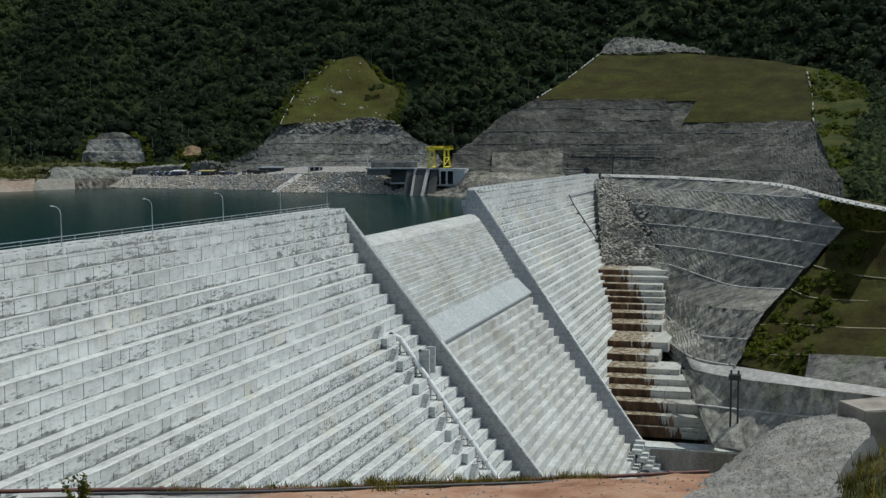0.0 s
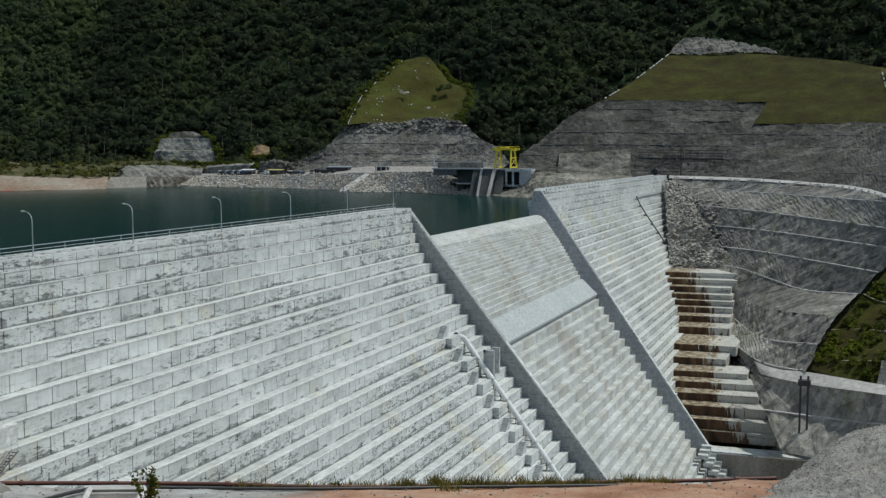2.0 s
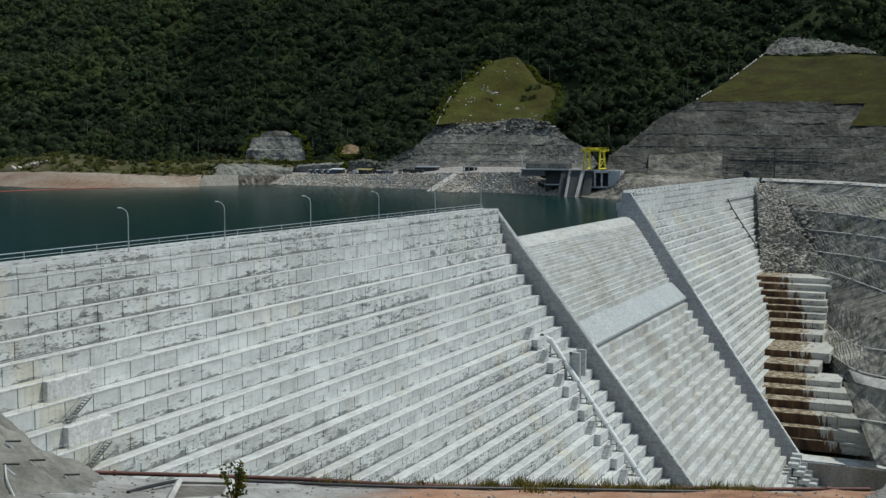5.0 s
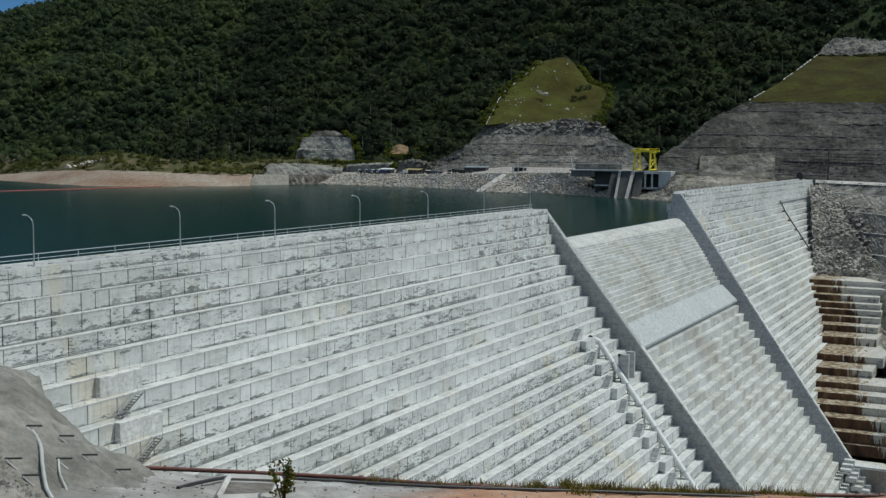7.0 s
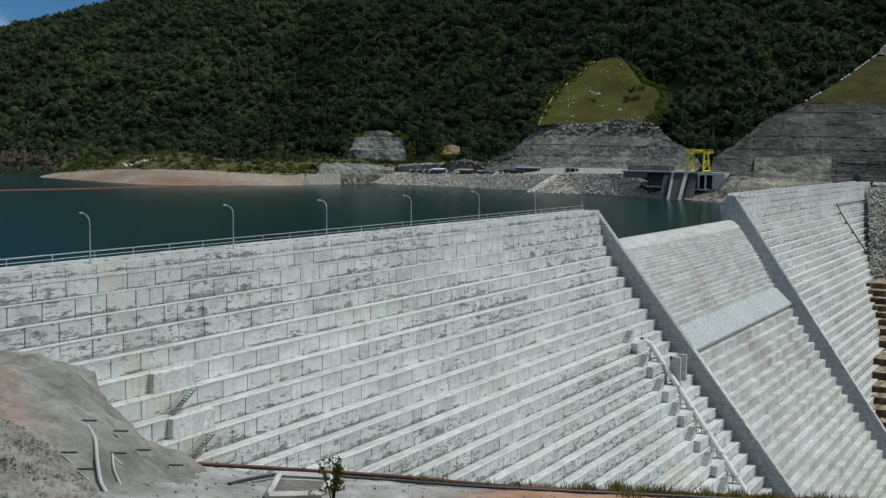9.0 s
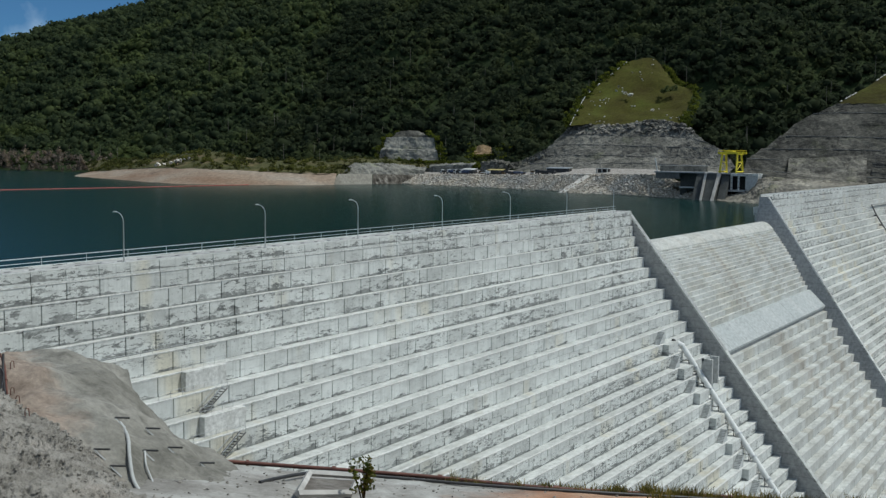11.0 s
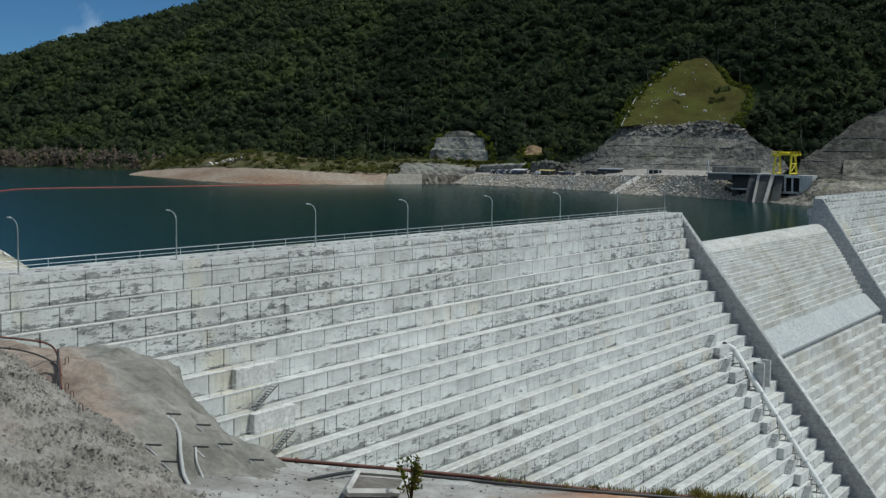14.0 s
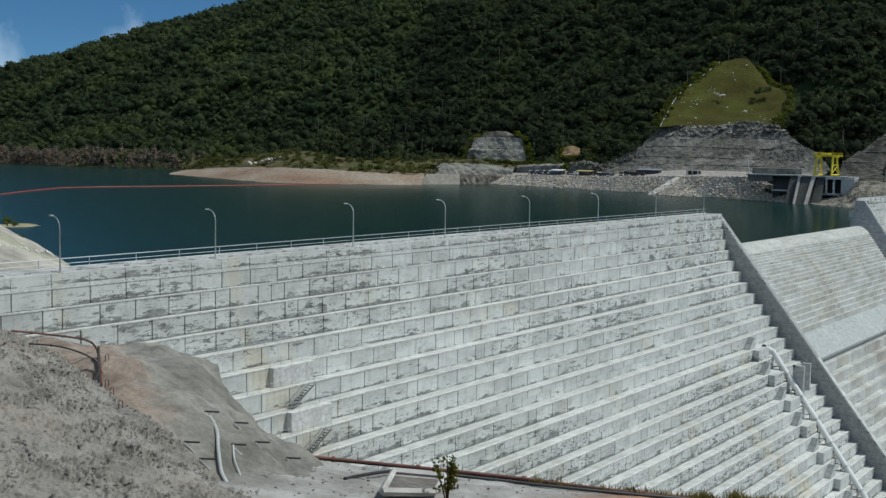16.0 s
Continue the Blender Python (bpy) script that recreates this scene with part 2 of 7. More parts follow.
def cut_face(name, dark, mid, light, streak=0.8, rugged=1.0, slant=0.0):
    """Shotcrete over a steep cut: drill and water streaks, slanting along the cut, with small pale and dark scars."""
    m, nt, b = material(name, 0.95)
    g = nt.nodes.new("ShaderNodeNewGeometry")

    def mix_axes(weights):
        d = nt.nodes.new("ShaderNodeVectorMath")
        d.operation = "DOT_PRODUCT"
        d.inputs[1].default_value = weights
        nt.links.new(g.outputs["Position"], d.inputs[0])
        return d.outputs["Value"]

    lean = nt.nodes.new("ShaderNodeCombineXYZ")        # across the streaks, into the slope, down the streaks
    for sock, w in zip(lean.inputs, ((0.85, 0.53, slant), (0.16, -0.25, 0.0), (0.0, 0.0, 0.22))):
        nt.links.new(mix_axes(w), sock)

    def streaks(scale, detail, rough):
        n = nt.nodes.new("ShaderNodeTexNoise")
        n.inputs["Scale"].default_value, n.inputs["Detail"].default_value, n.inputs["Roughness"].default_value = scale, detail, rough
        nt.links.new(lean.outputs[0], n.inputs["Vector"])
        return n.outputs["Fac"]

    def broken(scale, squash, turn):
        """Cells of a jointed face: their tone, and the way to their edge."""
        out = []
        mp = nt.nodes.new("ShaderNodeMapping")
        mp.inputs["Scale"].default_value, mp.inputs["Rotation"].default_value = squash, turn
        wob = nt.nodes.new("ShaderNodeVectorMath")
        wob.operation = "MULTIPLY_ADD"
        nz = nt.nodes.new("ShaderNodeTexNoise")
        nz.inputs["Scale"].default_value, nz.inputs["Detail"].default_value = scale * 1.5, 4.0
        nt.links.new(g.outputs["Position"], nz.inputs["Vector"])
        nt.links.new(nz.outputs["Color"], wob.inputs[0])
        wob.inputs[1].default_value = (0.7 / scale,) * 3
        nt.links.new(g.outputs["Position"], wob.inputs[2])
        nt.links.new(wob.outputs[0], mp.inputs["Vector"])
        for feature, socket in (("F1", "Color"), ("DISTANCE_TO_EDGE", "Distance")):
            v = nt.nodes.new("ShaderNodeTexVoronoi")
            v.feature = feature
            v.inputs["Scale"].default_value = scale
            nt.links.new(mp.outputs[0], v.inputs["Vector"])
            out.append(v.outputs[socket])
        return out

    c = ramp(nt, tex(nt, 0.030, 5.0, 0.6), [(0.34, dark), (0.5, mid), (0.66, light)])
    tone, edge = broken(0.12, (0.9, 0.9, 1.0), (0.0, 0.12, 0.4))
    c = mixc(nt, 0.75 * rugged, c, ramp(nt, tone, [(0.2, (0.66, 0.66, 0.67)), (0.5, (1, 1, 0.99)), (0.8, (1.30, 1.29, 1.26))]), "MULTIPLY")
    c = mixc(nt, 0.55 * rugged, c, ramp(nt, edge, [(0.0, (0.45, 0.45, 0.45)), (0.05, (1, 1, 1))]), "MULTIPLY")
    tone, edge = broken(0.27, (0.8, 0.8, 1.3), (0.3, 0.5, 0.2))
    c = mixc(nt, 0.5 * rugged, c, ramp(nt, tone, [(0.2, (0.70, 0.70, 0.71)), (0.5, (1, 1, 0.99)), (0.8, (1.34, 1.33, 1.30))]), "MULTIPLY")
    c = mixc(nt, streak, c, ramp(nt, streaks(0.16, 5.0, 0.62), [(0.36, (0.50, 0.50, 0.51)), (0.46, (0.92, 0.92, 0.92)), (0.62, (1.12, 1.11, 1.09))]), "MULTIPLY")
    fine = streaks(0.62, 5.0, 0.66)
    c = mixc(nt, streak * 0.65, c, ramp(nt, fine, [(0.31, (0.30, 0.30, 0.31)), (0.36, (0.97, 0.97, 0.97)), (0.64, (1.03, 1.03, 1.01)), (0.69, (1.7, 1.67, 1.6))]), "MULTIPLY")
    slabby = ramp(nt, tex(nt, 0.16, 7.0, 0.62, (1.0, 1.0, 0.8)), [(0.38, (0.55, 0.55, 0.56)), (0.42, (0.98, 0.98, 0.98)), (0.57, (1.0, 1.0, 1.0)), (0.62, (1.28, 1.27, 1.24))])
    c = mixc(nt, 0.85 * rugged, c, slabby, "MULTIPLY")
    grit = ramp(nt, tex(nt, 0.42, 7.0, 0.68), [(0.38, (0.38, 0.38, 0.38)), (0.44, (0.95, 0.95, 0.95)), (0.56, (1.05, 1.05, 1.04)), (0.63, (1.75, 1.72, 1.66))])
    c = mixc(nt, 0.8 * rugged, c, grit, "MULTIPLY")
    moss = ramp(nt, tex(nt, 0.05, 5.0, 0.65, (1.0, 1.0, 1.6)), [(0.56, (1, 1, 1)), (0.66, (0.80, 0.86, 0.66))])
    c = mixc(nt, 0.7, c, moss, "MULTIPLY")
    c = mixc(nt, 1.0, c, (1.03, 1.01, 0.965), "MULTIPLY")
    nt.links.new(c, b.inputs["Base Color"])
    bump(nt, b, fine, 0.5 * rugged, 0.8)
    return m


def leafy(name, dark, mid, light, size=0.02):
    m, nt, b = material(name, 0.75)
    g = nt.nodes.new("ShaderNodeNewGeometry")
    c = ramp(nt, g.outputs["Random Per Island"], [(0.0, dark), (0.55, mid), (1.0, light)])
    w = ramp(nt, tex(nt, size, 3.0, 0.6), [(0.35, (0.55, 0.6, 0.6)), (0.5, (0.95, 0.95, 0.9)), (0.68, (1.35, 1.3, 0.9))])
    c = mixc(nt, 1.0, c, w, "MULTIPLY")
    nt.links.new(c, b.inputs["Base Color"])
    b.inputs["Specular IOR Level"].default_value = 0.05
    thin = nt.nodes.new("ShaderNodeBsdfTranslucent")
    nt.links.new(c, thin.inputs["Color"])
    both = nt.nodes.new("ShaderNodeMixShader")
    both.inputs[0].default_value = 0.55
    nt.links.new(b.outputs[0], both.inputs[1])
    nt.links.new(thin.outputs[0], both.inputs[2])
    nt.links.new(both.outputs[0], nt.nodes["Material Output"].inputs["Surface"])
    return m


def plain(name, col, rough=0.6, metal=0.0, vary=0.25, size=1.5):
    """Painted or bare metal and plastic, slightly worn."""
    m, nt, b = material(name, rough, metal)
    k = ramp(nt, tex(nt, size, 5.0, 0.6), [(0.3, (1 - vary,) * 3), (0.7, (1 + vary * 0.4,) * 3)])
    nt.links.new(mixc(nt, 1.0, (col), k, "MULTIPLY"), b.inputs["Base Color"])
    return m


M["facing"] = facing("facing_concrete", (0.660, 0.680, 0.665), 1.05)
M["deck"] = mottled("deck_concrete", (0.33, 0.335, 0.33), (0.45, 0.455, 0.45), (0.53, 0.535, 0.53), 0.25, 1.6, 0.9, 0.03)
M["nosing"] = mottled("pale_nosing", (0.54, 0.545, 0.53), (0.64, 0.645, 0.63), (0.72, 0.725, 0.71), 0.3, 1.5, 0.85, 0.02)
M["chute"] = facing("chute_concrete", (0.60, 0.615, 0.60), -0.9)
M["apron"] = mottled("apron_concrete", (0.385, 0.418, 0.42), (0.43, 0.458, 0.46), (0.47, 0.492, 0.49), 0.12, 1.1, 0.8, 0.005, (1, 0.4, 0.4))
M["stained"] = facing("iron_stained_concrete", (0.55, 0.54, 0.50), 0.6, 1.0)
M["wall"] = mottled("wall_concrete", (0.335, 0.345, 0.345), (0.37, 0.38, 0.38), (0.405, 0.415, 0.415), 0.1, 0.9, 0.8, 0.04, (1, 1, 0.15))
wl = M["wall"].node_tree
wbs = wl.nodes["Principled BSDF"]
base_from = wbs.inputs["Base Color"].links[0].from_socket
lp = wl.nodes.new("ShaderNodeSeparateXYZ")
wl.links.new(wl.nodes.new("ShaderNodeNewGeometry").outputs["Position"], lp.inputs[0])
lm = wl.nodes.new("ShaderNodeMath")
lm.operation = "MODULO"
wl.links.new(lp.outputs["Z"], lm.inputs[0])
lm.inputs[1].default_value = 3.0
la = wl.nodes.new("ShaderNodeMath")
la.operation = "ABSOLUTE"
wl.links.new(lm.outputs[0], la.inputs[0])
lift = ramp(wl, la.outputs[0], [(0.0, (0.62, 0.62, 0.62)), (0.10, (0.66, 0.66, 0.66)), (0.14, (1, 1, 1))])
wl.links.new(mixc(wl, 1.0, base_from, lift, "MULTIPLY"), wbs.inputs["Base Color"])
M["smooth"] = mottled("smooth_concrete", (0.42, 0.435, 0.43), (0.50, 0.515, 0.51), (0.57, 0.58, 0.575), 0.1, 0.8, 0.75, 0.006, (1, 1, 0.4))
M["rock"] = rocky("shotcrete_rock", (0.12, 0.115, 0.105), (0.21, 0.20, 0.185), (0.33, 0.315, 0.29), 0.75)
# base darkened in place of the shade the too gentle upper cut lacks
M["dark_rock"] = cut_face("dark_cut_rock", (0.050, 0.051, 0.048), (0.076, 0.076, 0.072), (0.120, 0.119, 0.113), 0.5, 0.9, 1.2)
M["cut_rock"] = cut_face("shotcreted_cut", (0.165, 0.163, 0.155), (0.215, 0.212, 0.202), (0.285, 0.281, 0.268), 0.85, 0.75, 2.4)
M["spray"] = cut_face("sprayed_patch", (0.078, 0.077, 0.072), (0.125, 0.123, 0.115), (0.195, 0.191, 0.18), 0.9, 0.9, 0.6)
M["wall_shotcrete"] = cut_face("wall_shotcrete", (0.20, 0.195, 0.182), (0.29, 0.283, 0.267), (0.39, 0.382, 0.362), 1.0, 0.7, 0.0)
M["shore_rock"] = cut_face("stained_shore_rock", (0.13, 0.124, 0.112), (0.20, 0.192, 0.175), (0.29, 0.28, 0.257), 1.0, 0.7)
M["basin"] = mottled("stained_basin_wall", (0.25, 0.22, 0.185), (0.36, 0.32, 0.275), (0.46, 0.42, 0.37), 0.2, 1.0, 0.9, 0.04, (1, 1, 0.2))
M["knob_rock"] = cut_face("blasted_knob_rock", (0.105, 0.104, 0.098), (0.150, 0.149, 0.141), (0.21, 0.208, 0.197), 0.85, 0.65, 1.2)
M["streaked"] = cut_face("streaked_bluff_rock", (0.17, 0.172, 0.164), (0.21, 0.212, 0.203), (0.26, 0.262, 0.25), 1.0, 0.4, 0.1)
M["streaked_wall"] = mottled("dark_streaked_wall", (0.018, 0.015, 0.012), (0.12, 0.108, 0.092), (0.30, 0.28, 0.25), 0.22, 0.9, 0.95, 0.1, (1, 1, 0.10))
M["left_shotcrete"] = cut_face("left_shotcrete", (0.29, 0.28, 0.26), (0.39, 0.378, 0.35), (0.47, 0.455, 0.425), 0.5, 0.35, 0.6)
M["foot_rock"] = cut_face("foot_shotcrete", (0.18, 0.177, 0.168), (0.24, 0.236, 0.224), (0.32, 0.315, 0.30), 0.9, 0.8, 2.2)
M["pale_rock"] = rocky("pale_broken_rock", (0.24, 0.225, 0.20), (0.42, 0.395, 0.36), (0.60, 0.57, 0.52), 0.3)
M["riprap"] = mottled("riprap_stone", (0.30, 0.265, 0.22), (0.42, 0.382, 0.33), (0.53, 0.497, 0.44), 0.06, 1.5, 0.9, 0.05)
M["white_rock"] = mottled("white_rock", (0.50, 0.49, 0.46), (0.64, 0.63, 0.60), (0.75, 0.74, 0.71), 0.4, 2.0, 0.9, 0.02)
M["grass"] = mottled("grass_slope", (0.030, 0.024, 0.006), (0.046, 0.043, 0.008), (0.062, 0.066, 0.011), 0.05, 0.5, 0.95, 0.4, (1, 1, 2.5))
M["bright_grass"] = mottled("bright_grass", (0.046, 0.040, 0.008), (0.060, 0.059, 0.010), (0.078, 0.092, 0.016), 0.03, 0.5, 0.95, 0.4)
M["scrub"] = mottled("scrub_slope", (0.045, 0.052, 0.02), (0.085, 0.083, 0.035), (0.16, 0.125, 0.07), 0.04, 0.4, 0.95, 0.6)
M["forest"] = leafy("forest_leaves", (0.042, 0.057, 0.033), (0.052, 0.069, 0.039), (0.066, 0.084, 0.046), 0.010)
# paler leaf tones, mixed to paint distance haze onto the far ridge
M["woods"] = leafy("lightened_leaves", (0.054, 0.074, 0.040), (0.070, 0.095, 0.050), (0.092, 0.118, 0.060), 0.010)
M["drain"] = mottled("drain_concrete", (0.40, 0.39, 0.37), (0.50, 0.49, 0.47), (0.58, 0.57, 0.55), 0.05, 0.5, 0.9, 0.05)
M["terrace"] = mottled("terrace_edge", (0.20, 0.18, 0.10), (0.30, 0.27, 0.17), (0.40, 0.36, 0.25), 0.08, 0.6, 0.95, 0.05)
M["edge_scrub"] = mottled("edge_scrub", (0.022, 0.032, 0.006), (0.046, 0.056, 0.008), (0.085, 0.072, 0.018), 0.045, 0.4, 0.95, 0.6)
cm, ct, cb_ = material("clods_of_dirt", 0.95)
cc = ramp(ct, tex(ct, 0.7, 5.0, 0.6), [(0.34, (0.235, 0.222, 0.20)), (0.5, (0.305, 0.291, 0.266)), (0.66, (0.37, 0.355, 0.33))])
cc = mixc(ct, 0.8, cc, ramp(ct, tex(ct, 3.2, 6.0, 0.7), [(0.36, (0.48, 0.48, 0.47)), (0.46, (0.96, 0.96, 0.96)), (0.66, (1.15, 1.15, 1.15))]), "MULTIPLY")
cc = mixc(ct, ramp(ct, tex(ct, 0.35, 4.0, 0.6), [(0.58, (0, 0, 0)), (0.68, (0.3, 0.3, 0.3))]), cc, (0.30, 0.235, 0.18))
ct.links.new(cc, cb_.inputs["Base Color"])
bump(ct, cb_, tex(ct, 7.0, 6.0, 0.7), 0.11, 0.9)
M["clods"] = cm
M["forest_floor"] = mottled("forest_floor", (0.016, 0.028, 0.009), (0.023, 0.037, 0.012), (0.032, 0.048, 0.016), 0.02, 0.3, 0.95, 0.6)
M["trunk"] = plain("pale_bark", (0.21, 0.19, 0.155), 0.9, 0.0, 0.3, 0.5)
M["soil"] = mottled("red_soil", (0.17, 0.115, 0.062), (0.27, 0.19, 0.11), (0.35, 0.265, 0.17), 0.25, 2.5, 0.95, 0.05)
bm_, bt, bb = material("bench_soil", 0.95)
pos = bt.nodes.new("ShaderNodeNewGeometry")
sep = bt.nodes.new("ShaderNodeSeparateXYZ")
bt.links.new(pos.outputs["Position"], sep.inputs[0])
wob = bt.nodes.new("ShaderNodeMath")
wob.operation = "MULTIPLY_ADD"
bt.links.new(tex(bt, 0.8, 4.0), wob.inputs[0])
wob.inputs[1].default_value = 3.0
bt.links.new(sep.outputs["Y"], wob.inputs[2])
rng_ = bt.nodes.new("ShaderNodeMapRange")
rng_.inputs["From Min"].default_value, rng_.inputs["From Max"].default_value = -108.5, -106.5
bt.links.new(wob.outputs[0], rng_.inputs["Value"])
ca = ramp(bt, tex(bt, 0.5, 5.0), [(0.3, (0.27, 0.14, 0.085)), (0.5, (0.40, 0.23, 0.15)), (0.7, (0.46, 0.32, 0.23))])
cb = ramp(bt, tex(bt, 0.5, 5.0), [(0.3, (0.22, 0.21, 0.195)), (0.5, (0.32, 0.312, 0.295)), (0.68, (0.44, 0.44, 0.425))])
gr = ramp(bt, tex(bt, 5.0, 5.0, 0.7), [(0.3, (0.7, 0.7, 0.7)), (0.65, (1.1, 1.1, 1.1))])
bt.links.new(mixc(bt, 0.8, mixc(bt, rng_.outputs[0], ca, cb), gr, "MULTIPLY"), bb.inputs["Base Color"])
bump(bt, bb, tex(bt, 5.0, 6.0, 0.7), 0.06)
M["bench"] = bm_
sm, stn, sb = material("loose_stone", 0.9)
sg = stn.nodes.new("ShaderNodeNewGeometry")
sc_ = ramp(stn, sg.outputs["Random Per Island"], [(0.0, (0.24, 0.217, 0.187)), (0.4, (0.40, 0.368, 0.32)), (0.75, (0.52, 0.485, 0.43)), (1.0, (0.68, 0.645, 0.59))])
stn.links.new(mixc(stn, 0.8, sc_, ramp(stn, tex(stn, 0.05, 4.0), [(0.38, (0.80, 0.84, 0.88)), (0.6, (1.1, 1.04, 0.96))]), "MULTIPLY"), sb.inputs["Base Color"])
M["stone"] = sm
M["sand"] = mottled("shore_sand", (0.225, 0.145, 0.10), (0.295, 0.228, 0.172), (0.34, 0.30, 0.25), 0.012, 0.3, 0.95, 0.1, (1.0, 1.0, 6.0))
M["rubble"] = mottled("broken_rubble", (0.20, 0.185, 0.16), (0.33, 0.31, 0.275), (0.47, 0.45, 0.41), 0.12, 1.2, 0.95, 0.05)
M["slab"] = mottled("shore_slab", (0.20, 0.186, 0.157), (0.27, 0.256, 0.222), (0.33, 0.316, 0.28), 0.05, 0.5, 0.9, 0.05)
M["dirt"] = mottled("grey_dirt", (0.22, 0.20, 0.18), (0.36, 0.335, 0.31), (0.47, 0.45, 0.42), 0.35, 3.0, 0.95, 0.15)
hm, ht, hb = material("smooth_shotcrete", 0.9)
hc = ramp(ht, tex(ht, 0.45, 5.0, 0.6, (1, 1, 0.4)), [(0.32, (0.17, 0.165, 0.146)), (0.52, (0.245, 0.238, 0.214)), (0.7, (0.325, 0.316, 0.288))])
side = ht.nodes.new("ShaderNodeVectorMath")      # soil lies bare towards the mound, grey spray covers the outer lobe
side.operation = "DOT_PRODUCT"
side.inputs[1].default_value = (1.0, -0.6, 0.0)
ht.links.new(ht.nodes.new("ShaderNodeNewGeometry").outputs["Position"], side.inputs[0])
sway = ht.nodes.new("ShaderNodeMath")
sway.operation = "MULTIPLY_ADD"
ht.links.new(tex(ht, 0.5, 6.0, 0.65), sway.inputs[0])
sway.inputs[1].default_value = 5.0
ht.links.new(side.outputs["Value"], sway.inputs[2])
bare = ht.nodes.new("ShaderNodeMapRange")
bare.inputs["From Min"].default_value, bare.inputs["From Max"].default_value = -232.6, -231.4
bare.inputs["To Min"].default_value, bare.inputs["To Max"].default_value = 0.62, 0.0
ht.links.new(sway.outputs[0], bare.inputs["Value"])
hr = bare.outputs[0]
hc = mixc(ht, hr, hc, ramp(ht, tex(ht, 1.2, 5.0), [(0.35, (0.27, 0.19, 0.145)), (0.65, (0.40, 0.31, 0.25))]))
hs = ramp(ht, tex(ht, 1.4, 6.0, 0.7, (1, 1, 0.25)), [(0.36, (0.55, 0.55, 0.55)), (0.55, (1.05, 1.05, 1.05))])
hc = mixc(ht, 0.7, hc, hs, "MULTIPLY")
ht.links.new(mixc(ht, 0.8, hc, ramp(ht, tex(ht, 6.0, 5.0, 0.7), [(0.3, (0.7, 0.7, 0.7)), (0.65, (1.1, 1.1, 1.1))]), "MULTIPLY"), hb.inputs["Base Color"])
bump(ht, hb, tex(ht, 3.0, 7.0, 0.7), 0.08)
M["shotcrete"] = hm
M["pale_shotcrete"] = mottled("pale_shotcrete", (0.36, 0.34, 0.31), (0.46, 0.44, 0.41), (0.55, 0.53, 0.49), 0.12, 1.0, 0.9, 0.05)
M["road"] = mottled("pale_road", (0.42, 0.40, 0.37), (0.50, 0.48, 0.45), (0.58, 0.56, 0.52), 0.06, 0.5, 0.9, 0.05)
M["yellow"] = plain("yellow_paint", (0.75, 0.62, 0.03), 0.5, 0.0, 0.2, 0.4)
M["faded_yellow"] = plain("faded_yellow_sheet", (0.42, 0.35, 0.14), 0.6, 0.0, 0.3, 0.6)
M["dark_conc"] = mottled("dark_concrete", (0.09, 0.09, 0.088), (0.14, 0.14, 0.135), (0.20, 0.20, 0.19), 0.1, 0.6, 0.8, 0.05)
# near-black for the dark slabs; doubles as painted shade in the intake's hollows
M["intake_dark"] = mottled("near_black_concrete", (0.022, 0.026, 0.025), (0.042, 0.047, 0.045), (0.075, 0.08, 0.076), 0.15, 0.8, 0.7, 0.05, (1, 1, 0.2))
M["steel"] = plain("galvanised_steel", (0.55, 0.57, 0.58), 0.4, 0.7, 0.2)
M["white_pipe"] = plain("white_painted_pipe", (0.78, 0.79, 0.78), 0.4, 0.0, 0.12, 0.6)
M["rust_pipe"] = plain("red_brown_pipe", (0.16, 0.065, 0.05), 0.6, 0.2, 0.45, 1.2)
M["rubber"] = plain("black_hose", (0.03, 0.03, 0.032), 0.5, 0.0, 0.3, 2.0)
M["orange"] = plain("orange_float", (0.42, 0.085, 0.06), 0.6, 0.0, 0.2, 0.1)
M["dark"] = plain("dark_steel", (0.05, 0.05, 0.052), 0.6, 0.3, 0.3, 1.0)
M["tarp"] = plain("blue_tarpaulin", (0.055, 0.08, 0.15), 0.6, 0.0, 0.35, 0.9)
M["wood"] = plain("weathered_crate_wood", (0.19, 0.14, 0.09), 0.9, 0.0, 0.35, 1.5)
M["white_paint"] = plain("white_paint", (0.75, 0.75, 0.73), 0.4, 0.0, 0.1, 0.7)
M["glass"] = plain("dark_glass", (0.02, 0.022, 0.025), 0.1, 0.0, 0.1, 1.0)
M["shrub_dark"] = leafy("dark_scrub_leaves", (0.065, 0.088, 0.016), (0.10, 0.125, 0.022), (0.15, 0.165, 0.030), 0.03)
M["shrub_far"] = leafy("scrub_leaves", (0.065, 0.088, 0.016), (0.105, 0.13, 0.022), (0.16, 0.17, 0.032), 0.03)
M["dry_brush"] = leafy("dry_brush", (0.16, 0.13, 0.115), (0.22, 0.18, 0.16), (0.28, 0.235, 0.21), 0.05)
M["bank_scrub"] = leafy("bank_scrub_leaves", (0.055, 0.066, 0.022), (0.095, 0.105, 0.034), (0.145, 0.142, 0.052), 0.03)
M["brown_brush"] = leafy("brown_brush", (0.03, 0.022, 0.014), (0.06, 0.042, 0.024), (0.10, 0.07, 0.04), 0.2)
M["grass_blade"] = leafy("grass_blades", (0.08, 0.085, 0.022), (0.17, 0.15, 0.04), (0.34, 0.26, 0.10), 0.8)
M["shrub_leaf"] = leafy("shrub_leaves", (0.05, 0.075, 0.02), (0.11, 0.125, 0.035), (0.22, 0.17, 0.05), 1.5)
wm, wt, wb = material("lake_water", 0.19)
wb.inputs["Base Color"].default_value = (0.006, 0.027, 0.024, 1)
wb.inputs["Specular IOR Level"].default_value = 0.075
wb.inputs["IOR"].default_value = 1.33
bump(wt, wb, tex(wt, 0.22, 5.0, 0.6), 0.10, 0.35)
M["water"] = wm


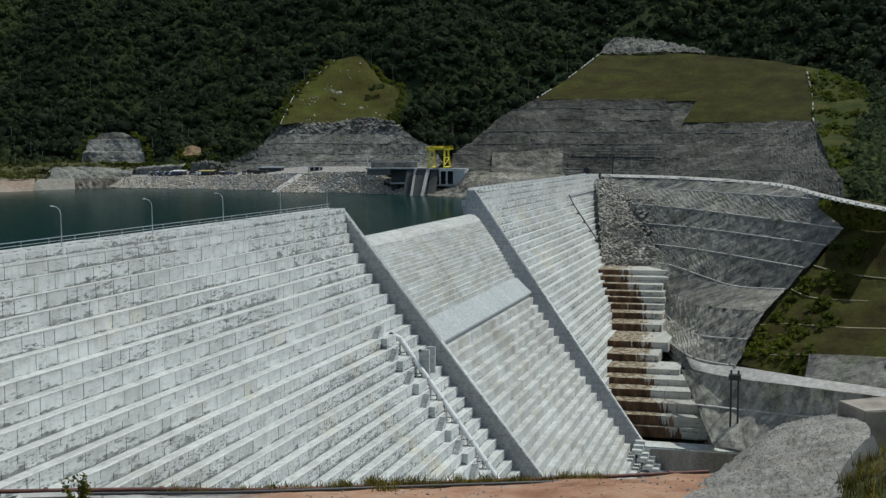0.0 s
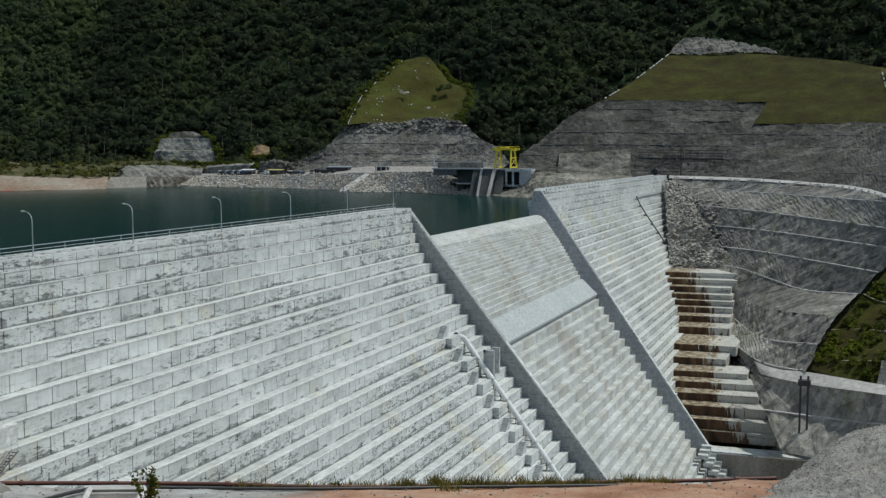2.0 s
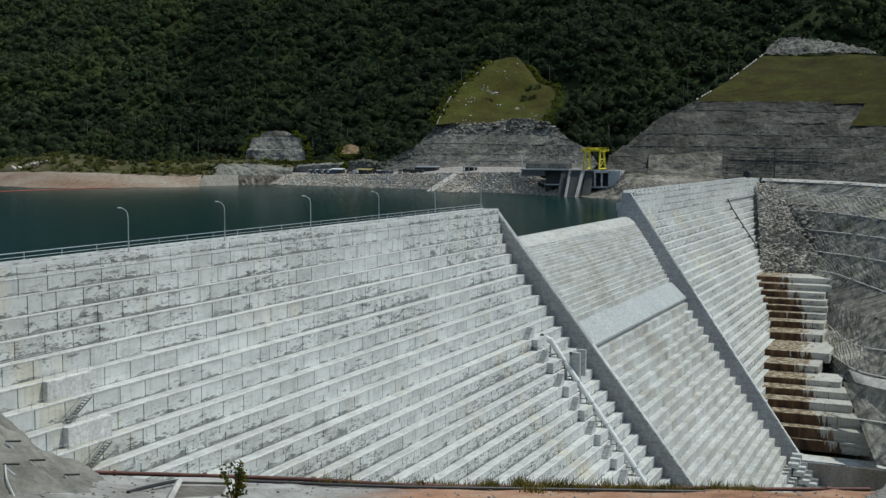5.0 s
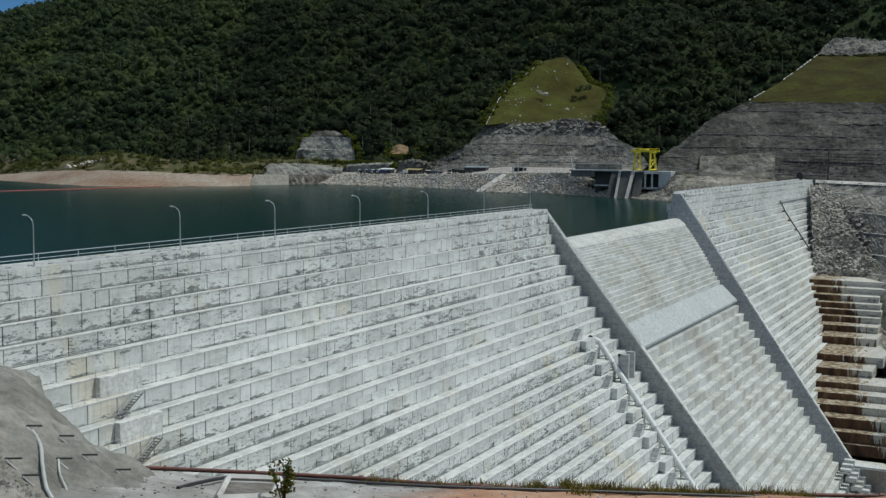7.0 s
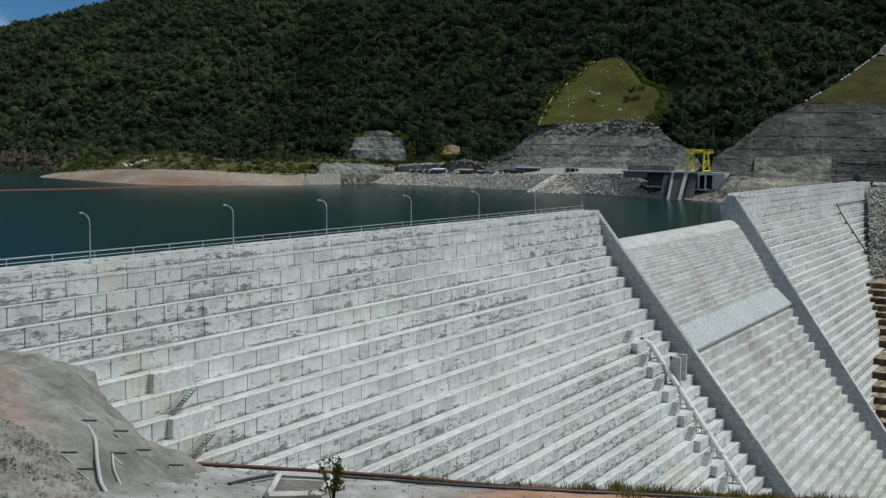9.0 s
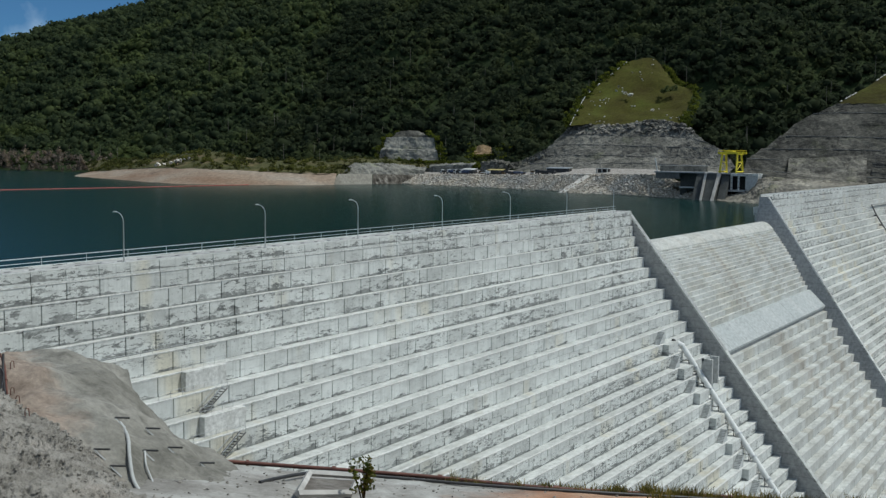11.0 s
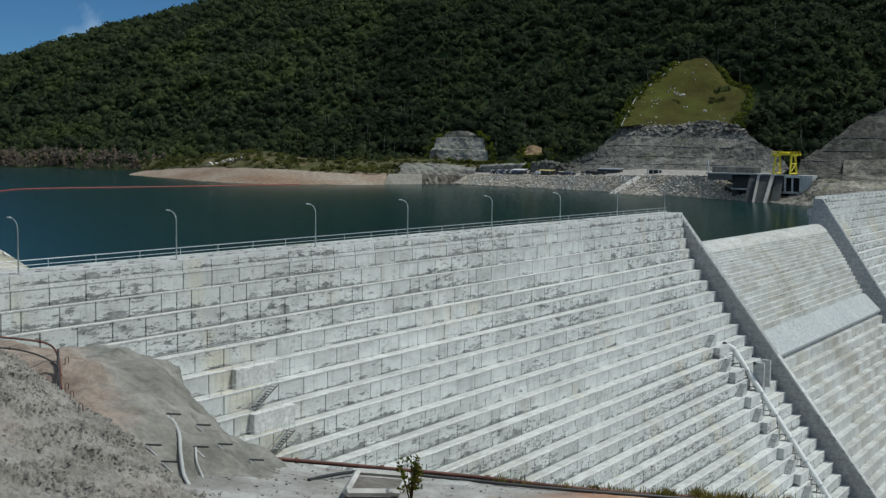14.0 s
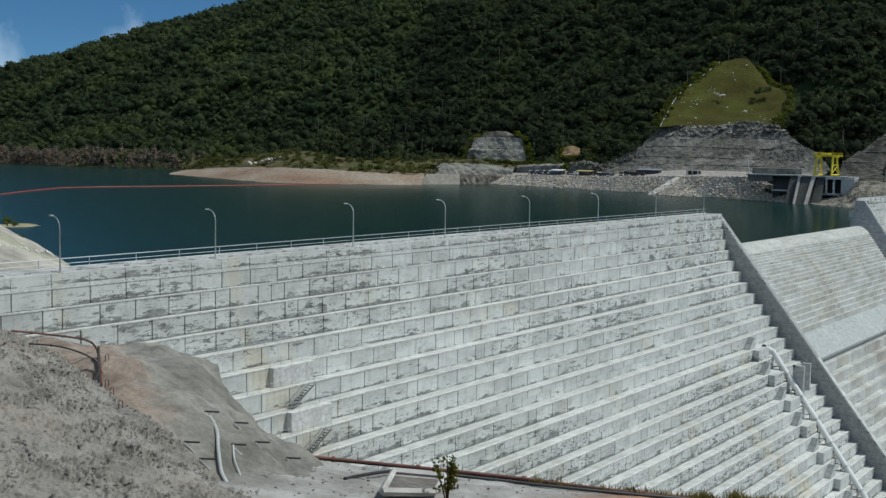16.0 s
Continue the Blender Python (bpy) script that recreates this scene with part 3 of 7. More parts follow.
# ---- mesh helpers ----
def mesh_object(name, verts, faces, mat, parent=None, smooth=False):
    me = bpy.data.meshes.new(name)
    me.from_pydata([tuple(v) for v in verts], [], faces)
    me.materials.append(mat)
    if smooth:
        me.shade_smooth()
    me.update()
    ob = new(name, me)
    if parent:
        ob.parent = parent
    return ob


def part(name, bm, mat, parent=None, label="", smooth=False):
    me = bpy.data.meshes.new(name)
    bm.to_mesh(me)
    bm.free()
    me.materials.append(mat)
    if smooth:
        me.shade_smooth()
    ob = new(name, me)
    ob.parent = parent
    if label:
        ob["label"] = label
    return ob


def box(bm, x0, x1, y0, y1, z0, z1, m=None):
    vs = [bm.verts.new((x, y, z)) for z in (z0, z1) for y in (y0, y1) for x in (x0, x1)]
    for f in ((0, 2, 3, 1), (4, 5, 7, 6), (0, 1, 5, 4), (2, 6, 7, 3), (0, 4, 6, 2), (1, 3, 7, 5)):
        bm.faces.new([vs[i] for i in f])
    if m:
        bmesh.ops.transform(bm, matrix=m, verts=vs)
    return vs


def prism(bm, outline, x0, x1):
    """Outline in (y, z), drawn from x0 to x1; either may be a function of (y, z)."""
    fx0 = x0 if callable(x0) else (lambda y, z: x0)
    fx1 = x1 if callable(x1) else (lambda y, z: x1)
    a = [bm.verts.new((fx0(y, z), y, z)) for y, z in outline]
    b = [bm.verts.new((fx1(y, z), y, z)) for y, z in outline]
    n = len(outline)
    bm.faces.new(a)
    bm.faces.new(b[::-1])
    for i in range(n):
        bm.faces.new((a[i], b[i], b[(i + 1) % n], a[(i + 1) % n]))


def empty(name, label, category, kind="", group=""):
    return tagged(new(name), label, category, group, kind)


def fbm(x, y, z=0.0, octaves=4):
    return noise.fractal(Vector((x, y, z)), 0.9, 2.0, octaves)


# ---- the dam ----
RISE, RUN = 2.98, 2.35
CREST_DROP = 4.4
# noses of the treads: distance downstream of the crest's edge, and level
NOSES = [(0.5, -CREST_DROP)]
for i in range(31):
    run = (0.95, 1.15, 1.7, 2.1, 2.25)[i] if i < 5 else RUN
    NOSES.append((NOSES[-1][0] + run, NOSES[-1][1] - RISE))
WALL_L = 4.0                                   # middle of the spillway's near wall


def wall_r(z):
    return 158.0 + 0.36 * z                    # the far wall leans towards the chute


def right_end(z):
    """Where the far block runs into the rock."""
    return (462.0 + 2.93 * z if z > -29 else 377.0 + 4.26 * (z + 29)) + 30.0



def hashed(*k):
    return noise.cell(Vector((k[0] * 7.13 + 0.5, (k[1] if len(k) > 1 else 0) * 3.71 + 0.5, (k[2] if len(k) > 2 else 0) * 5.37 + 0.5)))


PANEL = 6.0
slabs = {}


def slab_mesh(w, h, mat):
    """One facing panel, w x h, 0.35 thick, with chamfered edges; origin at its lower near corner."""
    key = (round(w, 1), round(h, 2), mat.name)
    if key not in slabs:
        c, d = 0.05, 0.35
        f = [(c + 0.07, -0.0, c), (w - c - 0.07, 0, c), (w - c - 0.07, 0, h - c), (c + 0.07, 0, h - c)]
        m = [(0.10, c, 0.04), (w - 0.10, c, 0.04), (w - 0.10, c, h), (0.10, c, h)]
        k = [(0.10, d, 0.04), (w - 0.10, d, 0.04), (w - 0.10, d, h), (0.10, d, h)]
        fs = [(0, 1, 2, 3)] + [(4 * r + a, 4 * r + 4 + a, 4 * r + 4 + (a + 1) % 4, 4 * r + (a + 1) % 4) for r in (0, 1) for a in range(4)] + [(8, 11, 10, 9)]
        fs = [tuple(reversed(q)) if n in range(1, 9) else q for n, q in enumerate(fs)]
        me = bpy.data.meshes.new("panel")
        me.from_pydata(f + m + k, [], fs)
        me.materials.append(mat)
        slabs[key] = me
    return slabs[key]


def end_of(z):
    return min(right_end(z), 494.0)


def face_courses(thing, n0, n1, xa, xb, near_limit, mat, panel=PANEL):
    """Stepped courses with facing panels: those before near_limit are pieces of their own, the rest one part."""
    verts, faces = [], []
    for n in range(n0, n1):
        o, z = NOSES[n]
        a, e = xa(z), xb(z)
        if e - a < 3:
            continue
        bm = bmesh.new()
        box(bm, a, e, -o + 0.30, -o + 8, z - RISE - 0.3, z)
        part("step", bm, mat, thing)
        # pale strip stands in for the bright sunlit edge of the tread
        bm = bmesh.new()
        box(bm, a, e, -o - 0.05, -o + 0.4, z - 0.16, z + 0.03)
        part("nosing", bm, M["nosing"], thing, "pale strip painting in the lit edge of a tread")
        # the lower courses were cast in two lifts with their joints staggered
        lifts = 2 if n > 7 and n % 3 else 1
        h = (RISE - 0.02) / lifts
        for q in range(lifts):
            x, k = a - panel * (0.2 + 0.6 * abs(hashed(n, 3, q))), 0
            while x < e:
                w = panel * (0.5 if abs(hashed(n, k, 1 + q)) > 0.8 else 0.9 if lifts == 2 else 1.0)
                x0, x1 = max(x, a), min(x + w, e)
                if x1 - x0 > 0.5:
                    me = slab_mesh(x1 - x0, h, mat)
                    at = (x0, -o + 0.03 * hashed(n, k, q + 4), z - RISE + q * h)
                    if x1 < near_limit(z):
                        ob = new("panel", me)
                        ob.location, ob.parent = at, thing
                    else:
                        s = len(verts)
                        verts += [(v.co.x + at[0], v.co.y + at[1], v.co.z + at[2]) for v in me.vertices]
                        faces += [tuple(i + s for i in p.vertices) for p in me.polygons]
                x += w
                k += 1
    if verts:
        tagged(mesh_object("panels", verts, faces, mat, thing), "", "", "", "stuff")


DECK = 5.6                                     # the crest's width


def crest(thing, xa, xb):
    """The crest deck with its joints, a set-back fascia, a ledge and the band of panels under it."""
    bm = bmesh.new()
    box(bm, xa, xb, 0.30, DECK, -CREST_DROP - 2.6, -0.25)
    part("crest_body", bm, M["facing"], thing)
    for name, y0, y1, z0, z1, label in (("kerb", 0.22, 0.60, -0.25, 0.03, "low worn kerb"), ("kerb", DECK - 0.5, DECK, -0.25, 0.18, "low worn kerb"),
                                        ("ledge", -0.06, 0.5, -1.98, -1.80, "pale narrow ledge")):
        bm = bmesh.new()
        x = xa
        while x < xb:
            box(bm, x + 0.03, min(x + 12, xb) - 0.03, y0, y1, z0, z1)
            x += 12
        part(name, bm, M["nosing"] if name == "ledge" else M["facing"], thing, label)
    bm = bmesh.new()
    x = xa
    while x < xb:
        box(bm, x + 0.05, min(x + 4, xb) - 0.05, 0.62, DECK - 0.52, -0.25, -0.03 + 0.03 * hashed(x, 9))
        x += 4
    part("deck", bm, M["deck"], thing, "mottled grey concrete deck")
    # small bars added for the joint and drain marks on the deck
    bm = bmesh.new()
    x = xa + 2
    while x < xb - 2:
        box(bm, x - 0.45, x + 0.45, 2.2, 2.32, -0.02, 0.12)
        x += 4
    part("deck_marks", bm, M["wall"], thing, "row of small dark joint and drain marks in the deck")
    x, k = xa, 0
    verts, faces = [], []
    while x < xb - 0.5:
        w = min(PANEL, xb - x)
        for y, z, h in ((0.0, -CREST_DROP, 2.42), (0.20, -1.80, 1.55)):
            me = slab_mesh(w, h, M["facing"])
            if x < -140:
                ob = new("panel", me)
                ob.location, ob.parent = (x, y + 0.012 * hashed(k, z), z), thing
            else:
                s = len(verts)
                verts += [(v.co.x + x, v.co.y + y, v.co.z + z) for v in me.vertices]
                faces += [tuple(i + s for i in p.vertices) for p in me.polygons]
        x += w
        k += 1
    tagged(mesh_object("panels", verts, faces, M["facing"], thing), "", "", "", "stuff")


left_block = empty("dam_left_block", "pale grey stepped concrete dam face with stained panels", "dam", "structure")
crest(left_block, -298.0, WALL_L - 1.0)
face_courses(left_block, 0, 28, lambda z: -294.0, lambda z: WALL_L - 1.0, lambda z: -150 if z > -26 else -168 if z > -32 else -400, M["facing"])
right_block = empty("dam_right_block", "pale grey stepped concrete dam face beyond the spillway", "dam", "structure")
crest(right_block, wall_r(0) + 1.0, 490.0)
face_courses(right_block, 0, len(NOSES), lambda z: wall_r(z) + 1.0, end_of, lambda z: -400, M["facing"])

# spillway: rounded crest, small steps, smooth apron, large steps
spill = empty("spillway", "pale stepped concrete spillway chute with a rounded crest", "spillway", "structure")
OG = -10.0
bm = bmesh.new()
outl = [(7.2, OG - 5), (5.8, OG - 1.6), (4.7, OG - 0.5), (3.5, OG - 0.08)]
for i in range(11):
    u = i / 10
    outl.append((2.4 - 4.8 * u, OG - 2.8 * u ** 1.8))
yy, zz = outl[-1]
outl.append((yy + 5, zz - 3))
prism(bm, outl, WALL_L + 1, lambda y, z: wall_r(z) - 1)
part("ogee_crest", bm, M["chute"], spill)
n = 0
for n in range(20):                            # the steps grow towards the apron
    h = 0.62 + 0.055 * n
    bm = bmesh.new()
    x = WALL_L + 1
    while x < wall_r(zz) - 1:
        box(bm, x + 0.02, min(x + 9.0, wall_r(zz) - 1) - 0.02, yy + 0.02 * hashed(x, n), yy + 5, zz - h - 0.3, zz)
        x += 9.0
    part("step", bm, M["chute"], spill)
    yy -= h * max(0.70, 0.95 - 0.02 * n)
    zz -= h
apron_y, apron_z = -26.3, -41.2
for k in range(9):
    ends = [lambda y, z, u=u, d=d: WALL_L + 1 + (wall_r(z) - 2 - WALL_L) * u + d for u, d in ((k / 9, 0.04), ((k + 1) / 9, -0.04))]
    bm = bmesh.new()
    prism(bm, [(yy + 2.5, zz), (yy, zz), (apron_y, apron_z), (apron_y, apron_z - 0.7), (yy + 4, zz - 5)], *ends)
    part("apron", bm, M["apron"], spill, "smooth sloping concrete apron above the lower steps")
bm = bmesh.new()
box(bm, WALL_L + 1, wall_r(apron_z) - 1, apron_y + 0.5, apron_y + 4.5, apron_z - 3.2, apron_z - 0.6)
part("recess", bm, M["wall"], spill, "shaded concrete recess under the apron's lip")
yy, zz = -27.3, -43.2
n = 0
while zz > -106:
    bm = bmesh.new()
    x, k = WALL_L + 1, 0
    while x < wall_r(zz) - 1:
        box(bm, x + 0.04, min(x + 6.0, wall_r(zz) - 1) - 0.04, yy + 0.03 * hashed(k, n), yy + 8, zz - RISE - 0.3, zz + 0.02 * hashed(k, n, 5))
        x += 6.0
        k += 1
    part("step", bm, M["chute"], spill)
    yy -= RISE * 0.79
    zz -= RISE
    n += 1
# dentated blocks where the chute meets its far wall
for i in range(4, 9):
    z = -84 - 2.6 * i
    y = 1.2 + (z) * 0.79
    for j in range(3):
        bm = bmesh.new()
        x = wall_r(z) - 4 - 5.0 * j
        box(bm, x - 1.3, x + 1.3, y - 2.2, y + 1.5, z - 3, z - 0.4 - 0.5 * j)
        part("block", bm, M["chute"], spill)


def training_wall(name, xf, label):
    thing = empty(name, label, "wall", "structure")
    top = lambda z: 1.4 + 0.79 * z
    bm = bmesh.new()
    prism(bm, [(5.0, 0.0), (1.4, 0.0), (top(-97.5), -97.5), (top(-97.5) + 40, -97.5), (5.0, -30)], lambda y, z: xf(z) - 1.0, lambda y, z: xf(z) + 1.0)
    bmesh.ops.recalc_face_normals(bm, faces=bm.faces)
    part("wall_body", bm, M["wall"], thing)
    bm = bmesh.new()
    box(bm, xf(-97) - 1, xf(-97) + 1, -112, top(-97.5) + 20, -114, -97.5)
    part("wall_foot", bm, M["wall"], thing)
    bm = bmesh.new()
    prism(bm, [(1.5, 0.06), (top(-97.5), -97.4), (top(-97.5) + 0.5, -97.6), (1.9, -0.1)], lambda y, z: xf(z) - 1.1, lambda y, z: xf(z) + 1.1)
    part("coping", bm, M["facing"], thing, "pale weathered coping")
    return thing


training_wall("spillway_wall_near", lambda z: WALL_L, "smooth grey concrete spillway training wall")
training_wall("spillway_wall_far", wall_r, "smooth grey concrete spillway training wall")

# ---- lake, hills and banks ----
LAKE = -13.0
tagged(mesh_object("lake", [(-900, 3, LAKE), (3000, 3, LAKE), (3000, 4500, LAKE), (-900, 4500, LAKE)], [(0, 1, 2, 3)], M["water"]),
       "dark green still reservoir water behind the dam", "water", "", "structure")
tagged(mesh_object("ground", [(-6000, -6000, -113), (6000, -6000, -113), (6000, 6000, -113), (-6000, 6000, -113)], [(0, 1, 2, 3)], M["dirt"]),
       "grey broken ground on the valley floor", "ground", "", "structure")


def ease(a, b, v):
    t = min(1.0, max(0.0, (v - a) / (b - a)))
    return t * t * (3 - 2 * t)


def along(pts, v):
    """Piecewise linear table."""
    if v <= pts[0][0]:
        return pts[0][1]
    for (a, p), (b, q) in zip(pts, pts[1:]):
        if v <= b:
            return p + (q - p) * (v - a) / (b - a)
    return pts[-1][1]


HILL_FOOT = [(-600, 520), (-250, 600), (-60, 690), (60, 660), (160, 620), (320, 625), (470, 690), (600, 720), (760, 700), (950, 705), (1200, 690), (2600, 820)]
RIDGE_TOP = [(700, 640), (1000, 590), (1200, 520), (1400, 447), (1640, 360), (1800, 297), (2000, 225), (2250, 168), (2600, 118)]


def hill_z(x, y):
    d = x - along(HILL_FOOT, y)
    if d < 0:
        return max(LAKE - 25, LAKE + 5 + d * 0.16)
    cap = along(RIDGE_TOP, y)
    up = d * 0.70 + fbm(x / 190, y / 190, 3.0) * 26 * ease(0, 150, d)
    return LAKE + 5 + cap * (1 - math.exp(-(max(0.0, up) / cap) ** 1.25 * 1.25))


def grid_object(name, xs, ys, fz, mat, smooth_it=True):
    vs = [(x, y, fz(x, y)) for y in ys for x in xs]
    w = len(xs)
    fs = [(j * w + i, j * w + i + 1, (j + 1) * w + i + 1, (j + 1) * w + i) for j in range(len(ys) - 1) for i in range(w - 1)]
    return mesh_object(name, vs, fs, mat, None, smooth_it)


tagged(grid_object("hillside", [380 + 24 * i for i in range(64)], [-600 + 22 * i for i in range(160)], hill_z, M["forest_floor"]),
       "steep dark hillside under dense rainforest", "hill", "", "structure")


def near_z(x, y):
    """The bank on which the camera stands: falls to the valley, rises behind and to its left."""
    dx, dy = x - EYE[0], y - EYE[1]
    r = math.hypot(dx, dy)
    left = -dx * 0.838 + dy * 0.545
    ahead = dx * 0.545 + dy * 0.838
    z = 15.1 - 0.34 * max(0.0, r - 2.0) - 0.9 * max(0.0, r - 44.0)
    rise = left - (6 + 0.07 * max(0.0, ahead)) if ahead > -20 else max(left, -ahead - 20)
    if rise > 0:
        z = max(z, min(15.0 + rise * 0.42, 70)) if ahead < 30 else z + (max(0.0, 6 + rise * 0.45) - z) * ease(0, 25, rise)
    return max(-114.0, min(z, 90.0)) + fbm(x / 14, y / 14) * 0.5 * ease(6, 20, r)


tagged(grid_object("near_bank", [-760 + 9 * i for i in range(66)], [-520 + 9 * i for i in range(120)], near_z, M["scrub"]),
       "scrubby near bank above the dam", "ground", "", "structure")

BANK_CUT = [(90, -118), (110, -112), (300, -72), (470, -26), (560, 6), (660, 46), (740, 70)]
BANK_EDGE = [(60, -112), (80, -88), (180, -34), (330, -22), (480, -4), (560, 14), (620, 28), (740, 60)]


def right_z(x, y):
    """Filler bank under and beyond the cut slopes, shaped low to stay out of the camera's view."""
    k = ease(-160, -215, y) if y > -215 else 1.0
    return along(BANK_CUT, x) * (1 - k) + along(BANK_EDGE, x) * k + 3 * k * fbm(x / 40, y / 40)


tagged(grid_object("right_bank", [60 + 12 * i for i in range(58)], [-700 + 12 * i for i in range(58)], right_z, M["scrub"]),
       "green filler bank under the cut slopes", "ground", "", "structure")

# control lines of the cut slopes, each from its near to its far end, lowest line first
ABUT = [
    [(151.0, -92.1, -102.5), (121.6, -102.2, -95.6), (113.8, -107.2, -93.7), (107.2, -117.4, -93.0)],
    [(180.3, -82.6, -86.8), (147.2, -95.1, -81.7), (133.6, -102.3, -81.8), (118.1, -112.9, -80.0)],
    [(285.0, -52.6, -75.0), (226.0, -72.0, -72.3), (176.0, -88.8, -71.5), (135.9, -108.4, -67.1)],
    [(296.0, -48.2, -63.1), (266.0, -66.3, -65.1), (212.0, -85.9, -66.9), (147.0, -112.1, -58.2)],
    [(306.0, -46.9, -55.1), (282.0, -66.8, -55.2), (236.0, -86.5, -57.1), (162.0, -118.2, -49.2)],
    [(335.5, -43.1, -46.2), (301.7, -66.0, -44.5), (267.7, -85.5, -46.2), (237.1, -103.3, -47.6), (205.0, -126.3, -44.8)],
    [(349.6, -43.8, -37.0), (296.2, -79.1, -35.3), (207.6, -134.5, -35.4)],
    [(391.9, -27.1, -27.7), (316.9, -76.5, -25.4), (210.2, -143.1, -25.6)],
    [(422.9, -19.0, -16.9), (334.3, -75.0, -16.5), (211.6, -150.0, -18.2)],
    [(450.2, -12.4, -6.8), (388.0, -63.3, -7.6), (246.1, -140.3, -6.9)],
    [(472.9, -4.4, -0.9), (409.4, -61.3, -1.0), (337.0, -107.5, -1.8), (247.1, -141.3, -5.3)],
]

ROAD = [
    [(469.8, -4.1, -1.6), (406.4, -61.6, -1.6), (334.0, -107.6, -2.3), (292.3, -126.9, -3.4), (244.1, -140.7, -5.8), (211.7, -151.7, -7.4), (180.7, -166.5, -9.3)],
    [(478.7, -2.7, 0.1), (416.3, -60.7, -0.1), (344.0, -107.3, -1.1), (302.3, -126.9, -2.0), (256.1, -141.0, -4.4), (222.7, -152.1, -6.1), (190.6, -167.2, -8.2)],
]

UPPER = [
    [(450.0, 98.6, 4.2), (469.0, 48.8, 0.5), (484.7, -1.8, -0.4), (424.3, -60.0, -0.7), (354.0, -107.0, -1.3), (308.3, -128.3, -2.5), (237.7, -151.6, -6.0)],
    [(461.8, 100.8, 8.0), (482.7, 51.8, 4.2), (492.6, -0.5, 3.0), (449.2, -57.7, 3.2), (382.0, -106.1, 3.9), (342.3, -128.3, 4.2), (271.7, -152.2, 1.9)],
    [(473.8, 102.6, 15.1), (494.4, 54.4, 13.0), (507.4, 1.8, 11.7), (479.1, -55.0, 10.7), (442.0, -104.3, 9.9), (402.3, -128.3, 9.5), (341.9, -148.8, 7.5)],
    [(488.0, 96.4, 21.5), (507.5, 55.2, 21.9), (520.2, 3.8, 21.0), (509.0, -52.2, 20.0), (481.9, -103.0, 19.0), (452.3, -128.3, 18.3), (401.9, -148.7, 16.0)],
    [(502.7, 87.9, 30.9), (520.7, 55.9, 31.1), (534.0, 6.0, 29.8), (528.9, -50.4, 28.6), (506.9, -102.2, 27.2), (482.3, -128.3, 26.2), (442.0, -148.5, 24.4)],
    [(518.7, 82.1, 39.8), (534.8, 56.8, 40.6), (547.9, 8.1, 38.9), (548.8, -48.5, 37.6), (531.9, -101.3, 35.9), (517.3, -128.2, 35.6), (482.0, -146.6, 33.7)],
]

UPTOP = [
    [(518.7, 82.1, 39.8), (534.8, 56.8, 40.6), (547.9, 8.1, 38.9), (548.7, -19.5, 38.4), (549.0, -40.3, 37.7), (548.2, -53.5, 37.5)],
    [(535.3, 73.0, 47.7), (549.8, 53.4, 48.7), (561.7, 10.3, 48.2), (565.6, -17.4, 47.4), (567.9, -38.3, 46.6), (567.5, -55.9, 45.9)],
    [(552.4, 60.5, 55.3), (566.1, 43.4, 55.9), (575.5, 12.5, 55.7), (579.5, -15.7, 55.2), (581.8, -36.9, 54.4), (581.8, -58.9, 53.5)],
]

GRASSUP = [
    [(551.5, 61.0, 54.8), (565.6, 43.0, 55.3), (574.6, 12.2, 55.0), (578.7, -45.7, 53.3), (571.9, -100.0, 52.3), (552.1, -142.8, 49.8)],
    [(596.4, 44.7, 71.9), (612.8, 6.5, 71.9), (613.5, -42.4, 70.6), (606.9, -98.7, 68.8), (587.2, -140.8, 65.8)],
    [(655.3, 26.9, 96.4), (664.2, -0.3, 96.7), (659.1, -47.3, 94.3), (646.8, -97.3, 88.6), (622.2, -138.2, 79.4)],
]

GRASSMID = [
    [(541.1, -52.5, 36.1), (540.4, -69.4, 35.8), (529.9, -101.4, 35.1), (518.3, -128.2, 34.4), (495.1, -142.7, 33.3)],
    [(557.5, -56.7, 45.1), (554.6, -72.5, 43.9), (547.9, -100.8, 43.2), (540.3, -128.1, 42.5), (525.1, -143.1, 40.9)],
    [(577.8, -59.2, 53.4), (574.8, -75.3, 52.9), (570.9, -100.0, 52.6), (560.3, -128.0, 51.6), (551.1, -142.7, 50.1)],
]

CAP = [
    [(655.3, 26.9, 96.4), (661.0, 8.7, 97.2), (663.9, -14.4, 97.1), (663.3, -37.7, 96.8), (660.1, -60.9, 95.7)],
    [(671.0, 23.6, 105.6), (676.2, 8.5, 107.4), (678.8, -12.7, 105.9), (678.0, -34.0, 102.3), (673.7, -55.4, 98.4)],
    [(683.7, 19.2, 111.3), (688.4, 7.7, 113.2), (690.7, -11.3, 110.8), (689.7, -30.5, 107.2), (685.5, -52.2, 100.4)],
]

GRASSEDGE = [
    [(237.7, -151.6, -6.0), (233.5, -155.1, -6.3), (229.1, -162.0, -7.1), (220.3, -173.1, -9.2)],
    [(341.9, -148.8, 7.5), (337.5, -157.3, 6.9), (330.9, -168.3, 5.8), (319.9, -181.3, 3.6)],
    [(495.1, -142.7, 33.3), (493.7, -156.9, 33.1), (488.9, -174.4, 31.6), (479.4, -194.4, 29.3)],
    [(551.1, -142.7, 49.7), (553.7, -158.9, 51.1), (552.8, -177.8, 49.9), (549.2, -199.9, 47.7)],
    [(622.2, -138.2, 79.4), (617.9, -152.7, 75.3), (609.1, -172.8, 65.7), (594.6, -195.9, 53.6)],
]

